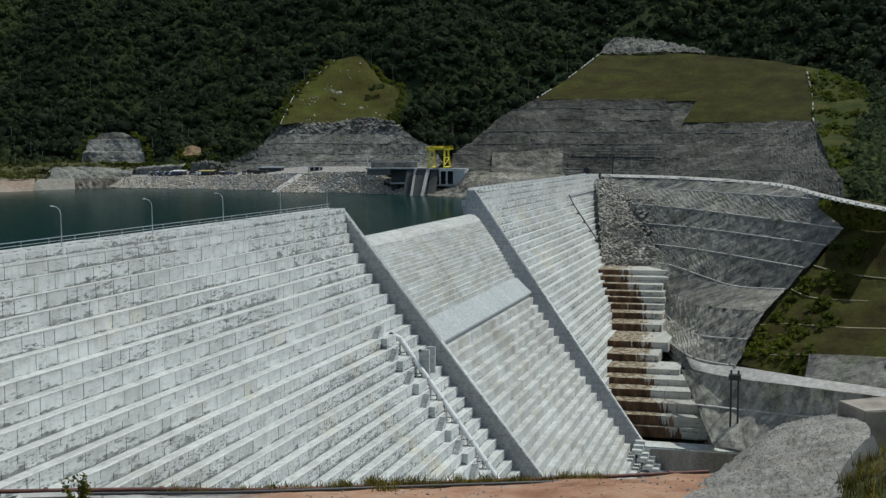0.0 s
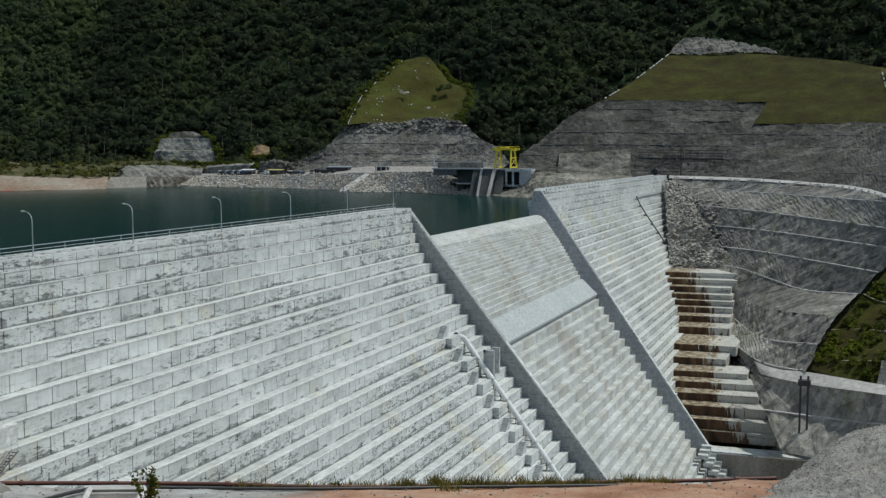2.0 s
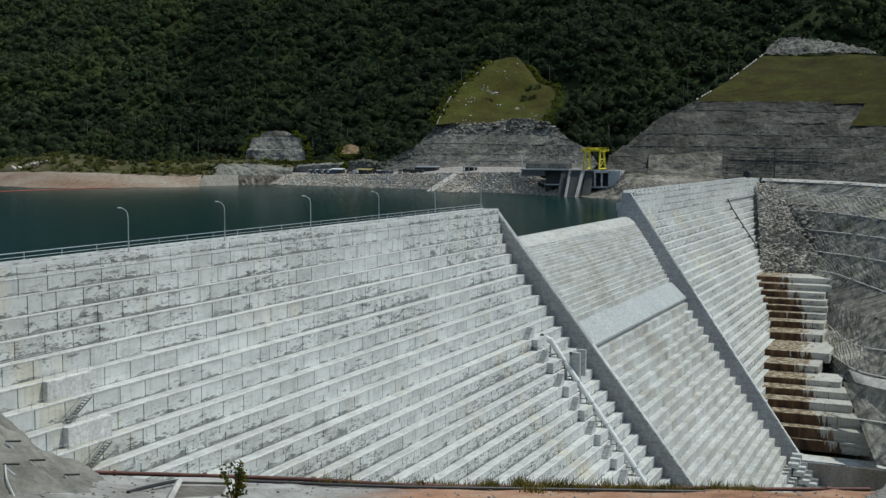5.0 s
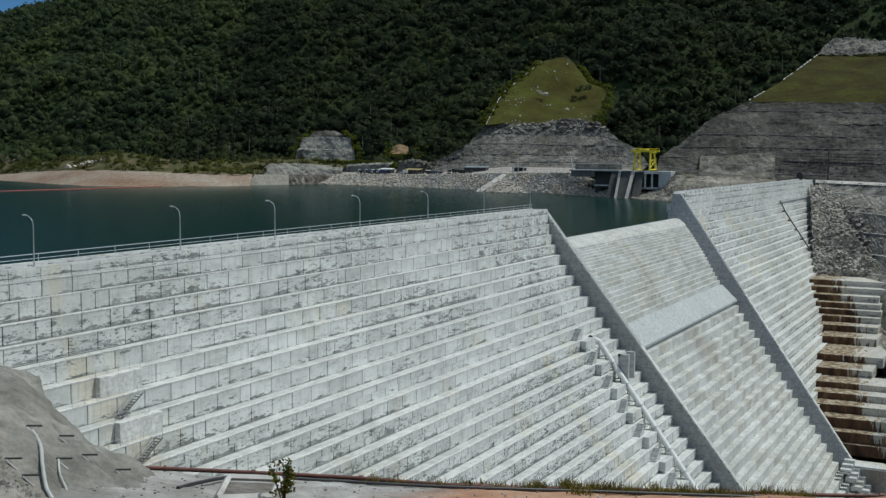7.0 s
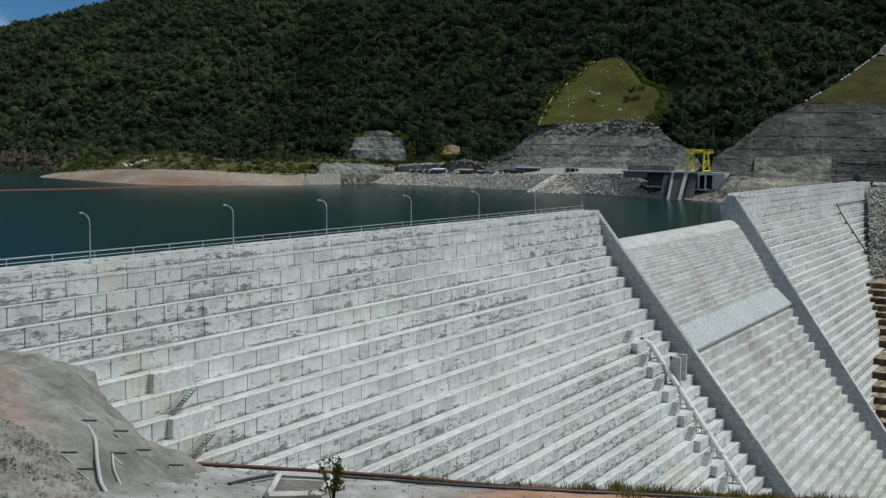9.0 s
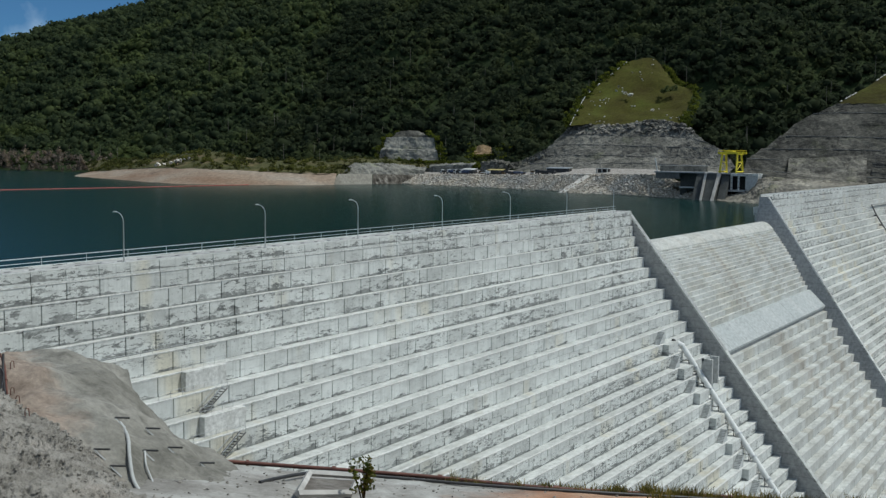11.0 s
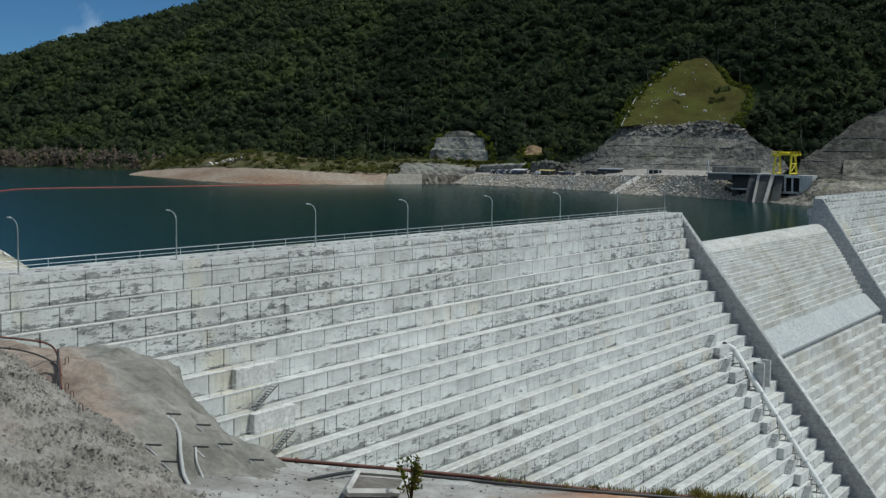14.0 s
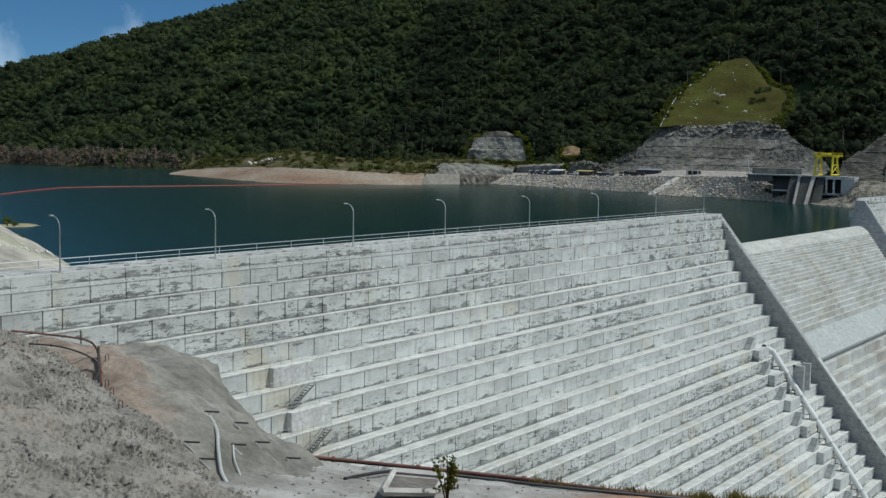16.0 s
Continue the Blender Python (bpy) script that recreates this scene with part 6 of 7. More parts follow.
# recess, back and side walls are near-black to paint the hollows' shade
for (x0, x1, y0, y1, z0, z1, mt, nm) in (
        (440, 460, 121, 157, 4.5, 5.5, "wall", "deck"), (440.6, 444, 139, 156, 0.6, 4.5, "dark_conc", "deck_beam"), (446, 462, 118, 140, -16, 4.5, "intake_dark", "deck_recess"),
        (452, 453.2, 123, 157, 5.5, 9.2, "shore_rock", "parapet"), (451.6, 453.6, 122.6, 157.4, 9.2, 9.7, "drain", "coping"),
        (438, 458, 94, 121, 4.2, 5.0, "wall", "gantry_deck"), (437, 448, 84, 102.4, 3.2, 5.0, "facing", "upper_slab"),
        (447, 458, 84, 106, -16, 4.2, "intake_dark", "back_wall"), (438, 448, 93, 105, -7.2, -6.0, "smooth", "sill"),
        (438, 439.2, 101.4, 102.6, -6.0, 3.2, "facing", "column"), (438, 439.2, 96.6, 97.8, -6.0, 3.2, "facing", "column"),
        (441, 449, 104, 113, -15, 4.2, "intake_dark", "side_wall"), (438, 447, 126, 138, -5.6, -4.8, "smooth", "lower_ledge")):
    bm = bmesh.new()
    box(bm, x0, x1, y0, y1, z0, z1)
    bmesh.ops.bevel(bm, geom=list(bm.edges), offset=0.1, segments=1, affect="EDGES")
    part(nm, bm, M[mt], intake)


def raking(name, y_top, y_foot, half, proud, mt):
    """A slab or pier that leans back up the bank from the lake's bed to the deck."""
    bm = bmesh.new()
    for v in box(bm, 0.0, 3.0, -half, half, -20, 5.2):
        up = v.co.z > 0
        v.co.x += (438.5 if up else 416.5) - proud
        v.co.y += y_top if up else y_foot
    part(name, bm, M[mt], intake)


raking("raking_slab", 114.3, 112.0, 4.6, 0.0, "intake_dark")
raking("raking_slab", 106.0, 104.0, 2.6, -1.5, "intake_dark")
raking("raking_slab", 123.3, 121.0, 3.2, -3.0, "intake_dark")
raking("raking_pier", 119.4, 116.8, 0.75, 0.9, "pale_shotcrete")
raking("raking_pier", 110.2, 109.6, 1.0, 1.2, "pale_shotcrete")
bm = bmesh.new()
for v in box(bm, 437.5, 446, 86.0, 92.4, -6.2, 3.2):
    if v.co.z > 0 and v.co.y < 90:
        v.co.y -= 2.0
part("side_pier", bm, M["smooth"], intake, "pale tapering end pier")

gantry = tagged(new("gantry_crane"), "yellow painted steel gantry crane over the intake", "crane")
LEGS = [(x, y) for y in (99.3, 110.5) for x in (439.0, 455.0)]
for x, y in LEGS:
    bm = bmesh.new()
    tube(bm, [(x, y, 5.0), (x + (3.6 if x < 445 else -4.4), y + (0.5 if y < 105 else -0.5), 18.6)], [0.62, 0.78], 4)
    part("leg", bm, M["yellow"], gantry)
for y in (99.3, 110.5):
    for name, pts, r in (("sill_beam", [(438, y, 5.9), (456, y, 5.9)], 0.55), ("tie_beam", [(441.0, y, 12.4), (452.6, y, 12.4)], 0.35),
                         ("brace", [(439.6, y, 6.6), (452.0, y, 12.2)], 0.24), ("brace", [(454.4, y, 6.6), (441.4, y, 12.2)], 0.24)):
        bm = bmesh.new()
        tube(bm, pts, r, 4)
        part(name, bm, M["yellow"], gantry)
    bm = bmesh.new()
    box(bm, 440, 453, y - 0.6, y + 0.6, 17.4, 18.9)
    part("end_beam", bm, M["yellow"], gantry)
for x in (441.6, 451.4):
    bm = bmesh.new()
    box(bm, x - 0.6, x + 0.6, 96.2, 112.8, 17.8, 19.2)
    part("girder", bm, M["yellow"], gantry)
    bm = bmesh.new()
    tube(bm, [(x, 96.4, 20.2), (x, 112.6, 20.2)], 0.12, 4)
    for k in range(9):
        tube(bm, [(x, 96.4 + 2.02 * k, 19.2), (x, 96.4 + 2.02 * k, 20.2)], 0.10, 4)
    part("guard_rail", bm, M["yellow"], gantry)
bm = bmesh.new()
box(bm, 442.4, 450.6, 103.0, 108.0, 18.3, 19.9)
bmesh.ops.bevel(bm, geom=list(bm.edges), offset=0.15, segments=1, affect="EDGES")
part("hoist", bm, M["yellow"], gantry)
pole = tagged(new("leaning_post"), "pale leaning steel post by the intake deck", "post")
bm = bmesh.new()
tube(bm, [(442, 155.2, 1.0), (442, 155.2, 5.3), (442, 157.1, 14.5)], 0.5, 6)
part("shaft", bm, M["smooth"], pole)

# boat ramp in the rock bank
ramp_thing = tagged(new("boat_ramp"), "pale concrete ramp strip down the bank to the water", "ramp")
vs = [(483.5, 250.5, -13.4), (482.5, 244.5, -13.4), (517.5, 237.0, 0.4), (517.0, 241.6, 0.4)]
mesh_object("ramp_slab", vs + [(x + 2, y, z - 1.6) for x, y, z in vs], [(0, 1, 2, 3), (7, 6, 5, 4), (0, 4, 5, 1), (1, 5, 6, 2), (2, 6, 7, 3), (3, 7, 4, 0)], M["road"], ramp_thing)
vs = [(516.5, 242, 0.6), (519.5, 228, 1.2), (532.5, 228, 2.0), (530.5, 242, 1.6)]
mesh_object("landing", vs + [(x, y, z - 2.5) for x, y, z in vs], [(0, 1, 2, 3), (7, 6, 5, 4), (0, 4, 5, 1), (1, 5, 6, 2), (2, 6, 7, 3), (3, 7, 4, 0)], M["road"], ramp_thing)
hut = tagged(new("pump_hut"), "small dark open shelter on the bank", "hut")
bm = bmesh.new()
box(bm, 526, 532, 227.4, 237.6, 5.0, 5.6)
part("roof", bm, M["smooth"], hut)
for y in (228, 232.5, 237):
    bm = bmesh.new()
    box(bm, 526.3, 527.0, y - 0.4, y + 0.4, 0.2, 5.0)
    part("post", bm, M["smooth"], hut)
bm = bmesh.new()
box(bm, 530, 532, 227.6, 237.4, 0.2, 5.0)
part("back_wall", bm, M["dark"], hut)

# ---- the yard ----
def truck(x, y, paint, long=7.0, cab=True, label="parked work truck"):
    z = ground_at("work_yard", x, y) or 1.0
    t = tagged(new("truck"), label, "truck", "vehicles in the yard")
    bm = bmesh.new()
    box(bm, -1.2, 1.2, -long / 2, long / 2 - (2.2 if cab else 0), 0.9, 2.6 if cab else 2.2)
    bmesh.ops.bevel(bm, geom=list(bm.edges), offset=0.12, segments=1, affect="EDGES")
    part("body", bm, M[paint], t)
    if cab:
        bm = bmesh.new()
        box(bm, -1.15, 1.15, long / 2 - 2.1, long / 2, 0.8, 3.0)
        bmesh.ops.bevel(bm, geom=list(bm.edges), offset=0.2, segments=2, affect="EDGES")
        c = part("cab", bm, M["dark" if hashed(x, y) > -0.2 else "white_paint"], t)
        bm = bmesh.new()
        box(bm, -1.18, 1.18, long / 2 - 1.7, long / 2 - 0.1, 1.9, 2.7)
        part("window", bm, M["glass"], c)
    for dy in (-long / 2 + 1.2, long / 2 - 1.2):
        for dx in (-1.1, 1.1):
            bm = bmesh.new()
            tube(bm, [(dx - 0.2, dy, 0.55), (dx + 0.2, dy, 0.55)], 0.55, 10)
            part("wheel", bm, M["rubber"], t)
    t.location = (x, y, z)
    t.rotation_euler = (0, 0, -0.4 + 0.25 * hashed(y, x))
    t.scale = (1.3, 1.3, 1.3)
    return t


for x, y, p, l, cab in ((597.0, 419.5, "dark", 7, True), (592.5, 409.5, "tarp", 8, True), (588.5, 400.0, "dark", 6, True), (585.0, 390.5, "tarp", 9, True), (582.5, 381.5, "dark", 7, False),
                        (577.5, 362.5, "white_paint", 6, True), (574.7, 353.2, "dark", 8, True), (569.5, 336.5, "dark", 9, False), (565.8, 326.5, "tarp", 7, False), (554.3, 299.2, "dark", 9, True), (549.5, 288.4, "dark", 8, False)):
    truck(x, y, p, l, cab, "%s parked in the gravel yard" % {"dark": "dusty dark work truck", "tarp": "work truck under a dark blue tarpaulin", "white_paint": "dusty white work truck"}[p])


def shed(x, y, w, label, mt="steel"):
    z = ground_at("work_yard", x, y) or 1.0
    s = tagged(new("site_shed"), label, "shed", "sheds in the yard")
    bm = bmesh.new()
    box(bm, -3, 3, -w / 2, w / 2, 0, 3.2)
    part("body", bm, M["dark"], s)
    bm = bmesh.new()
    vs = box(bm, -3.6, 3.6, -w / 2 - 0.5, w / 2 + 0.5, 3.2, 3.5)
    for v in vs:
        if v.co.x > 0:
            v.co.z += 0.9
    part("roof", bm, M[mt], s)
    s.location = (x, y, z)


shed(592.0, 389.5, 12, "low site shed with a pale sheet roof", "white_paint")
shed(581.5, 356.5, 14, "low site shed with a faded yellow roof", "faded_yellow")
shed(561.0, 285.5, 20, "long dark site shed under the rock")


def crate_stack(x, y, n, paint, label):
    """A short stack of site boxes with a slack cover on it."""
    z = ground_at("work_yard", x, y) or 0.0
    c = tagged(new("crate_stack"), label, "crates", "stores in the yard")
    for k in range(n):
        bm = bmesh.new()
        box(bm, -1.3, 1.3, -1.6 + 0.3 * hashed(x, k), 1.6 + 0.3 * hashed(y, k), 1.2 * k + 0.04, 1.2 * k + 1.2)
        bmesh.ops.bevel(bm, geom=list(bm.edges), offset=0.08, segments=1, affect="EDGES")
        part("crate", bm, M["wood"], c)
    bm = bmesh.new()
    vs = box(bm, -1.5, 1.5, -1.9, 1.9, 1.2 * n - 0.5, 1.2 * n + 0.12)
    for v in vs:
        v.co.z += 0.25 * hashed(v.co.x, v.co.y)
    bmesh.ops.bevel(bm, geom=list(bm.edges), offset=0.15, segments=2, affect="EDGES")
    part("cover", bm, M[paint], c)
    c.location = (x, y, z)
    c.rotation_euler = (0, 0, 0.6 * hashed(x + y))


for k in range(16):
    u = k / 15
    crate_stack(600 - 42 * u + 4.0 * hashed(k, 1), 416 - 118 * u + 3.0 * hashed(k, 2), 1 + k % 2, ("tarp", "dark", "white_paint", "tarp")[k % 4], "stack of site crates under a cover")

# ---- stones ----
lumps("bank_stones", surface_points("riprap_bank", 11500, 11) + surface_points("ramp_bank", 1000, 18), 0.4, 1.15, M["stone"], "pale loose stones of the rock bank", "stones", 3, 0.35)
lumps("knob_blocks", surface_points("rock_knob", 500, 12, lambda q: q.z > 34), 0.8, 2.6, M["rock"], "grey rock blocks along the knob's top", "rocks", 4)
lumps("dome_stones", [q for q in surface_points("grass_dome", 900, 13) if fbm(q.x / 14, q.y / 14, q.z / 14) > 0.34][:60], 0.5, 1.4, M["white_rock"], "white stones lying on the grass dome", "stones", 5)
lumps("dome_rocks", [Vector((709 + 1.5 * math.sin(9 * k), 291 - 0.9 * k, 74.6 - 0.25 * k + math.cos(4 * k))) for k in range(12)], 0.7, 1.8, M["white_rock"], "white broken rocks on the grass dome", "rocks", 19)
lumps("fallen_rock", surface_points("rubble_slope", 2600, 14) + surface_points("abutment_rock", 9000, 20, lambda q: q.y > -62 and -46 < q.z < -14 and fbm(q.x / 6, q.y / 6, q.z / 6) > 0.02 + 0.02 * max(0.0, -34 - q.y)), 0.25, 1.5, M["rubble"], "pale fallen rock beside the dam's end", "rocks", 6)
lumps("mound_clods", surface_points("dirt_mound", 12000, 15, lambda q: fbm(q.x / 1.1, q.y / 1.1 + 4, q.z / 0.6, 3) > -0.08), 0.012, 0.055, M["clods"], "grey clods of dirt on the mound", "clods", 7, 0.6)
lumps("ridge_clods", surface_points("gravel_ridge", 7000, 16), 0.010, 0.045, M["clods"], "grey gravel and clods on the ridge", "clods", 8, 0.55)
lumps("bench_pebbles", surface_points("soil_bench", 900, 17), 0.02, 0.07, M["clods"], "small stones on the soil bench", "stones", 9)

# ---- undergrowth ----
def bushes(name, surf, n, lo, hi, quads, mat, label, seed, keep=None):
    rg = random.Random(seed)
    pts = surface_points(surf, n, seed, keep)
    sz = [rg.uniform(lo, hi) for _ in pts]
    return scatter(name, [(p.x, p.y, p.z + s * 0.4) for p, s in zip(pts, sz)], sz, quads, 0.45, mat, label, 0.8, seed, "stuff", None, 4)


bushes("slope_bushes", "bush_slope", 260, 0.6, 1.5, 10, M["shrub_far"], "green bushes under the road", 21)
bushes("terrace_bushes", "lower_grass", 260, 1.0, 2.8, 10, M["shrub_far"], "green bushes at the terrace's edge", 22,
       lambda q: ((q.x - 95) * 0.35 + (q.y + 121) * 0.9 > 0 and fbm(q.x / 9, q.y / 9, q.z / 9) > 0.08) or fbm(q.x / 20, q.y / 20, q.z / 20) > 0.46)
bushes("edge_trees", "edge_grass", 260, 3.0, 7.0, 9, M["woods"], "green trees at the edge slope's far side", 26, lambda q: q.y + 0.10 * (q.x - 420) < -168 + 10 * fbm(q.x / 30, q.y / 30))
bushes("edge_bushes", "edge_grass", 800, 0.6, 2.8, 9, M["shrub_far"], "green bushes and small trees on the edge slope", 23, lambda q: fbm(q.x / 30, q.y / 30, q.z / 30) > -0.06)
bushes("bank_bushes", "green_bank", 520, 1.2, 4.0, 9, M["bank_scrub"], "brownish green scrub on the far bank", 24, lambda q: fbm(q.x / 40, q.y / 40) > -0.05)
bushes("turf_bushes", "shore_turf", 160, 0.7, 2.6, 9, M["bank_scrub"], "olive scrub on the shore turf", 27, lambda q: fbm(q.x / 14, q.y / 14) > -0.1)
scatter("dome_bush", [(724 + 3 * math.sin(k), 251 + 1.7 * (k - 4), 77.5 - 0.35 * (k - 4) + math.cos(3 * k)) for k in range(9)], [3.2] * 9, 10, 0.45, M["woods"], "dark bush on the grass dome", 0.8, 25, "stuff", None, 4)
rg = random.Random(60)
pl = [(p.x + rg.uniform(-3, 6), p.y + side * rg.uniform(-2.5, 7), p.z + rg.uniform(-1.0, 1.5)) for side, col in ((1, 0), (-1, -1)) for p in resample([l[col] for l in DOME], 40) for _ in range(3)]
scatter("dome_fringe", pl, [rg.uniform(1.2, 4.0) for _ in pl], 10, 0.42, M["shrub_far"], "bright green scrub round the grass dome", 0.8, 63, "stuff", None, 4)
rg = random.Random(59)
pl = [(p.x - rg.uniform(0, 6), p.y + rg.uniform(-3, 3), p.z + rg.uniform(-2.0, 0.5)) for p in resample(BLUFF[0], 30) for _ in range(2)]
pl += [(p.x + rg.uniform(-2, 4), p.y + side * rg.uniform(0, 7), p.z + rg.uniform(-2, 3)) for side, col in ((1, 0), (-1, -1)) for p in resample([l[col] for l in BLUFF], 12) for _ in range(4)]
scatter("bluff_scrub", pl, [rg.uniform(1.0, 3.2) for _ in pl], 10, 0.42, M["shrub_far"], "green scrub round the rock bluff", 0.8, 64, "stuff", None, 4)
rg = random.Random(61)
back = resample([(672, 545, 7), (676, 498, 6.5), (650, 430, 4), (634, 385, 4)], 60)
pl = [(p.x + rg.uniform(-3, 12), p.y + rg.uniform(-4, 4), p.z + rg.uniform(-0.5, 2.5)) for p in back for _ in range(3)]
scatter("yard_scrub", pl, [rg.uniform(1.2, 4.2) for _ in pl], 9, 0.45, M["shrub_far"], "green scrub along the back of the yard", 0.8, 62, "stuff", None, 4)
rg = random.Random(81)
pl = [(p.x - rg.uniform(0, 4), p.y + rg.uniform(-3, 3), p.z + rg.uniform(-2.5, 1.5)) for l in (REDCUT[0], [REDCUT[0][0], REDCUT[1][0]], [REDCUT[0][-1], REDCUT[1][-1]]) for p in resample(l, 9)]
pl += [(680 + rg.uniform(-6, 16), 424 + rg.uniform(-26, 26), 15 + rg.uniform(-4, 10)) for _ in range(40)]
pl = [p for p in pl if not (416 < p[1] < 432 and p[2] > 15)]
scatter("cutting_scrub", pl, [rg.uniform(1.0, 2.6) for _ in pl], 10, 0.42, M["shrub_far"], "olive scrub round the small soil cutting", 0.8, 82, "stuff", None, 4)
scatter("intake_brush", [(449 + 3 * math.sin(k), 127 + 1.5 * k, -11 + 0.45 * k + math.cos(3 * k)) for k in range(13)], [2.2] * 13, 10, 0.4, M["brown_brush"], "brown dead brush on the bank under the deck", 0.8, 33, "stuff", None, 4)
slope("bank_cutting", [[(486.0, 650.8, 1.2), (503.3, 632.4, 1.0), (520.3, 613.6, 2.0)], [(501.3, 655.1, 6.6), (516.8, 644.3, 11.2), (528.6, 625.4, 8.4)]], 24, 6, M["soil"], "ochre soil cutting on the far bank", "soil slope", 1.2, 6.0)
lumps("bank_rocks", [Vector((471 + 2.6 * k + 2 * math.sin(5 * k), 657 - 2.6 * k + 2 * math.cos(7 * k), 0.4 + 0.9 * k)) for k in range(9) for _ in range(2)], 1.2, 3.4, M["pale_rock"], "pale rocks tumbled on the far bank", "rocks", 71)
rg = random.Random(72)
rim_line = resample([LEFTSLOPE[3][k] for k in range(4)], 30)
pl = [(p.x + rg.uniform(0, 4), p.y + rg.uniform(0, 4), p.z + rg.uniform(-1.2, 0.4)) for k, p in enumerate(rim_line) if k < 14 or k % 9 < 3]
scatter("left_bushes", pl, [rg.uniform(0.7, 1.5) for _ in pl], 12, 0.45, M["shrub_dark"], "dark bushes along the slope's upper rim", 0.9, 72, "stuff", None, 4)
lumps("left_stones", [Vector((-217 + 1.1 * k + rg.uniform(-0.4, 0.4), 26.5 + 0.62 * k, 0)) for k in range(18)], 0.18, 0.5, M["white_rock"], "row of white stones on the slope", "stones", 73)
for v in bpy.data.objects["left_stones"].data.vertices:
    v.co.z += ground_at("left_slope", v.co.x, v.co.y) or 0.0
tagged(grid_object("mud_spit", [-100 + 5 * i for i in range(16)], [212 + 5 * i for i in range(12)],
                   lambda x, y: LAKE - 1.2 + 2.0 * math.exp(-(((x + 66) / 12) ** 2 + ((y - 240) / 12) ** 2)) + 0.3 * fbm(x / 6, y / 6), M["terrace"]),
       "low brown mud spit in the lake", "shore", "", "structure")
# pale trunks among the trees
bm = bmesh.new()
rg = random.Random(9)
for _ in range(80):
    y = rg.uniform(60, 1100)
    x = along(HILL_FOOT, y) + rg.uniform(6, 230)
    z = hill_z(x, y)
    h = rg.uniform(14, 26)
    tube(bm, [(x, y, z), (x + rg.uniform(-0.6, 0.6), y, z + h)], [0.34, 0.16], 5)
tagged(part("pale_trunks", bm, M["trunk"]), "pale bare trunks standing among the forest", "trees", "", "stuff")
# drowned dry brush on the far left shore
rg = random.Random(10)
pl, sz = [], []
for _ in range(620):
    y = rg.uniform(960, 1700)
    x = along(HILL_FOOT, y) - rg.uniform(0, 30)
    pl.append((x, y, LAKE + 24 * rg.random() ** 1.4))
    sz.append(rg.uniform(2.5, 6.5))
scatter("dry_brush", pl, sz, 9, 0.4, M["dry_brush"], "grey-brown dead brush standing at the waterline", 1.3, 31, "stuff", None, 4)

# orange float boom
boom = tagged(new("float_boom"), "thin orange float boom across the lake", "boom")
bm = bmesh.new()
tube(bm, resample([(40, 430, LAKE + 0.2), (78, 466, LAKE + 0.2), (146, 519, LAKE + 0.2), (194, 541, LAKE + 0.2), (315, 526, LAKE + 0.2), (445, 517, LAKE + 0.2)], 60), 0.34, 6)
part("float_line", bm, M["orange"], boom)

# ---- right bank details ----
def face_at(z):
    """How far downstream the stepped face stands at level z, with a little clearance."""
    for (o0, z0), (o1, z1) in zip(NOSES, NOSES[1:]):
        if z1 <= z <= z0:
            return -(o0 + (o1 - o0) * (z0 - z) / (z0 - z1)) - 0.9
    return -2.0


pipe2 = tagged(new("face_pipe"), "thin dark pipe down the far dam face", "pipe")
line = [(352 - 0.5 * (-10 - z), face_at(z), z + 0.4) for z in (-10, -15, -20, -25, -30, -35)]
bm = bmesh.new()
tube(bm, line, 0.38, 6)
part("pipe_run", bm, M["dark"], pipe2)
bm = bmesh.new()
tube(bm, [line[0], (390, line[0][1], -9.6), (452, line[0][1], -9.6)], 0.32, 6)
part("branch", bm, M["wall"], pipe2)
for p in line[1:]:
    bm = bmesh.new()
    box(bm, p[0] - 0.7, p[0] + 0.7, p[1] - 0.3, p[1] + 1.2, p[2] - 1.0, p[2] - 0.2)
    part("bracket", bm, M["dark"], pipe2)
mast = tagged(new("steel_mast"), "thin dark steel mast at the dam's far end", "mast")
bm = bmesh.new()
tube(bm, [(473.9, -11.2, -1.5), (473.9, -11.2, 20.7)], [0.45, 0.3], 6)
part("pole", bm, M["dark"], mast)
for z in (7.0, 14.0, 19.5):
    bm = bmesh.new()
    tube(bm, [(472.6, -11.2, z), (475.2, -11.2, z)], 0.18, 4)
    part("rung", bm, M["dark"], mast)

conduit = tagged(new("wall_conduit"), "rusty vertical steel conduit on the dark wall", "conduit")
for dy in (-1.3, 1.3):
    bm = bmesh.new()
    tube(bm, [(118.2, -108.8 + dy, -65.5), (112.5, -108.8 + dy, -93)], 0.4, 6)
    part("pipe_run", bm, M["dark"], conduit)
bm = bmesh.new()
box(bm, 116.5, 119.5, -111.0, -106.6, -69.0, -67.0)
part("box", bm, M["dark"], conduit)
posts = tagged(new("road_posts"), "white guard posts along the curving crest road", "guard rail")
edge = resample(ROAD[0], 60)
for i in range(0, 60, 2):
    bm = bmesh.new()
    p = edge[i]
    box(bm, p.x - 0.5, p.x + 0.5, p.y - 0.5, p.y + 0.5, p.z - 0.4, p.z + 1.0)
    part("post", bm, M["white_paint"], posts)
for i in (14, 20, 26, 31, 36):
    bm = bmesh.new()
    p = edge[i]
    box(bm, p.x - 3, p.x + 1, p.y - 0.8, p.y + 0.8, p.z - 6, p.z - 0.2)
    part("buttress", bm, M["smooth"], posts)
path = tagged(new("stepped_path"), "pale stepped drain path up the hill's edge", "path", "", "structure")
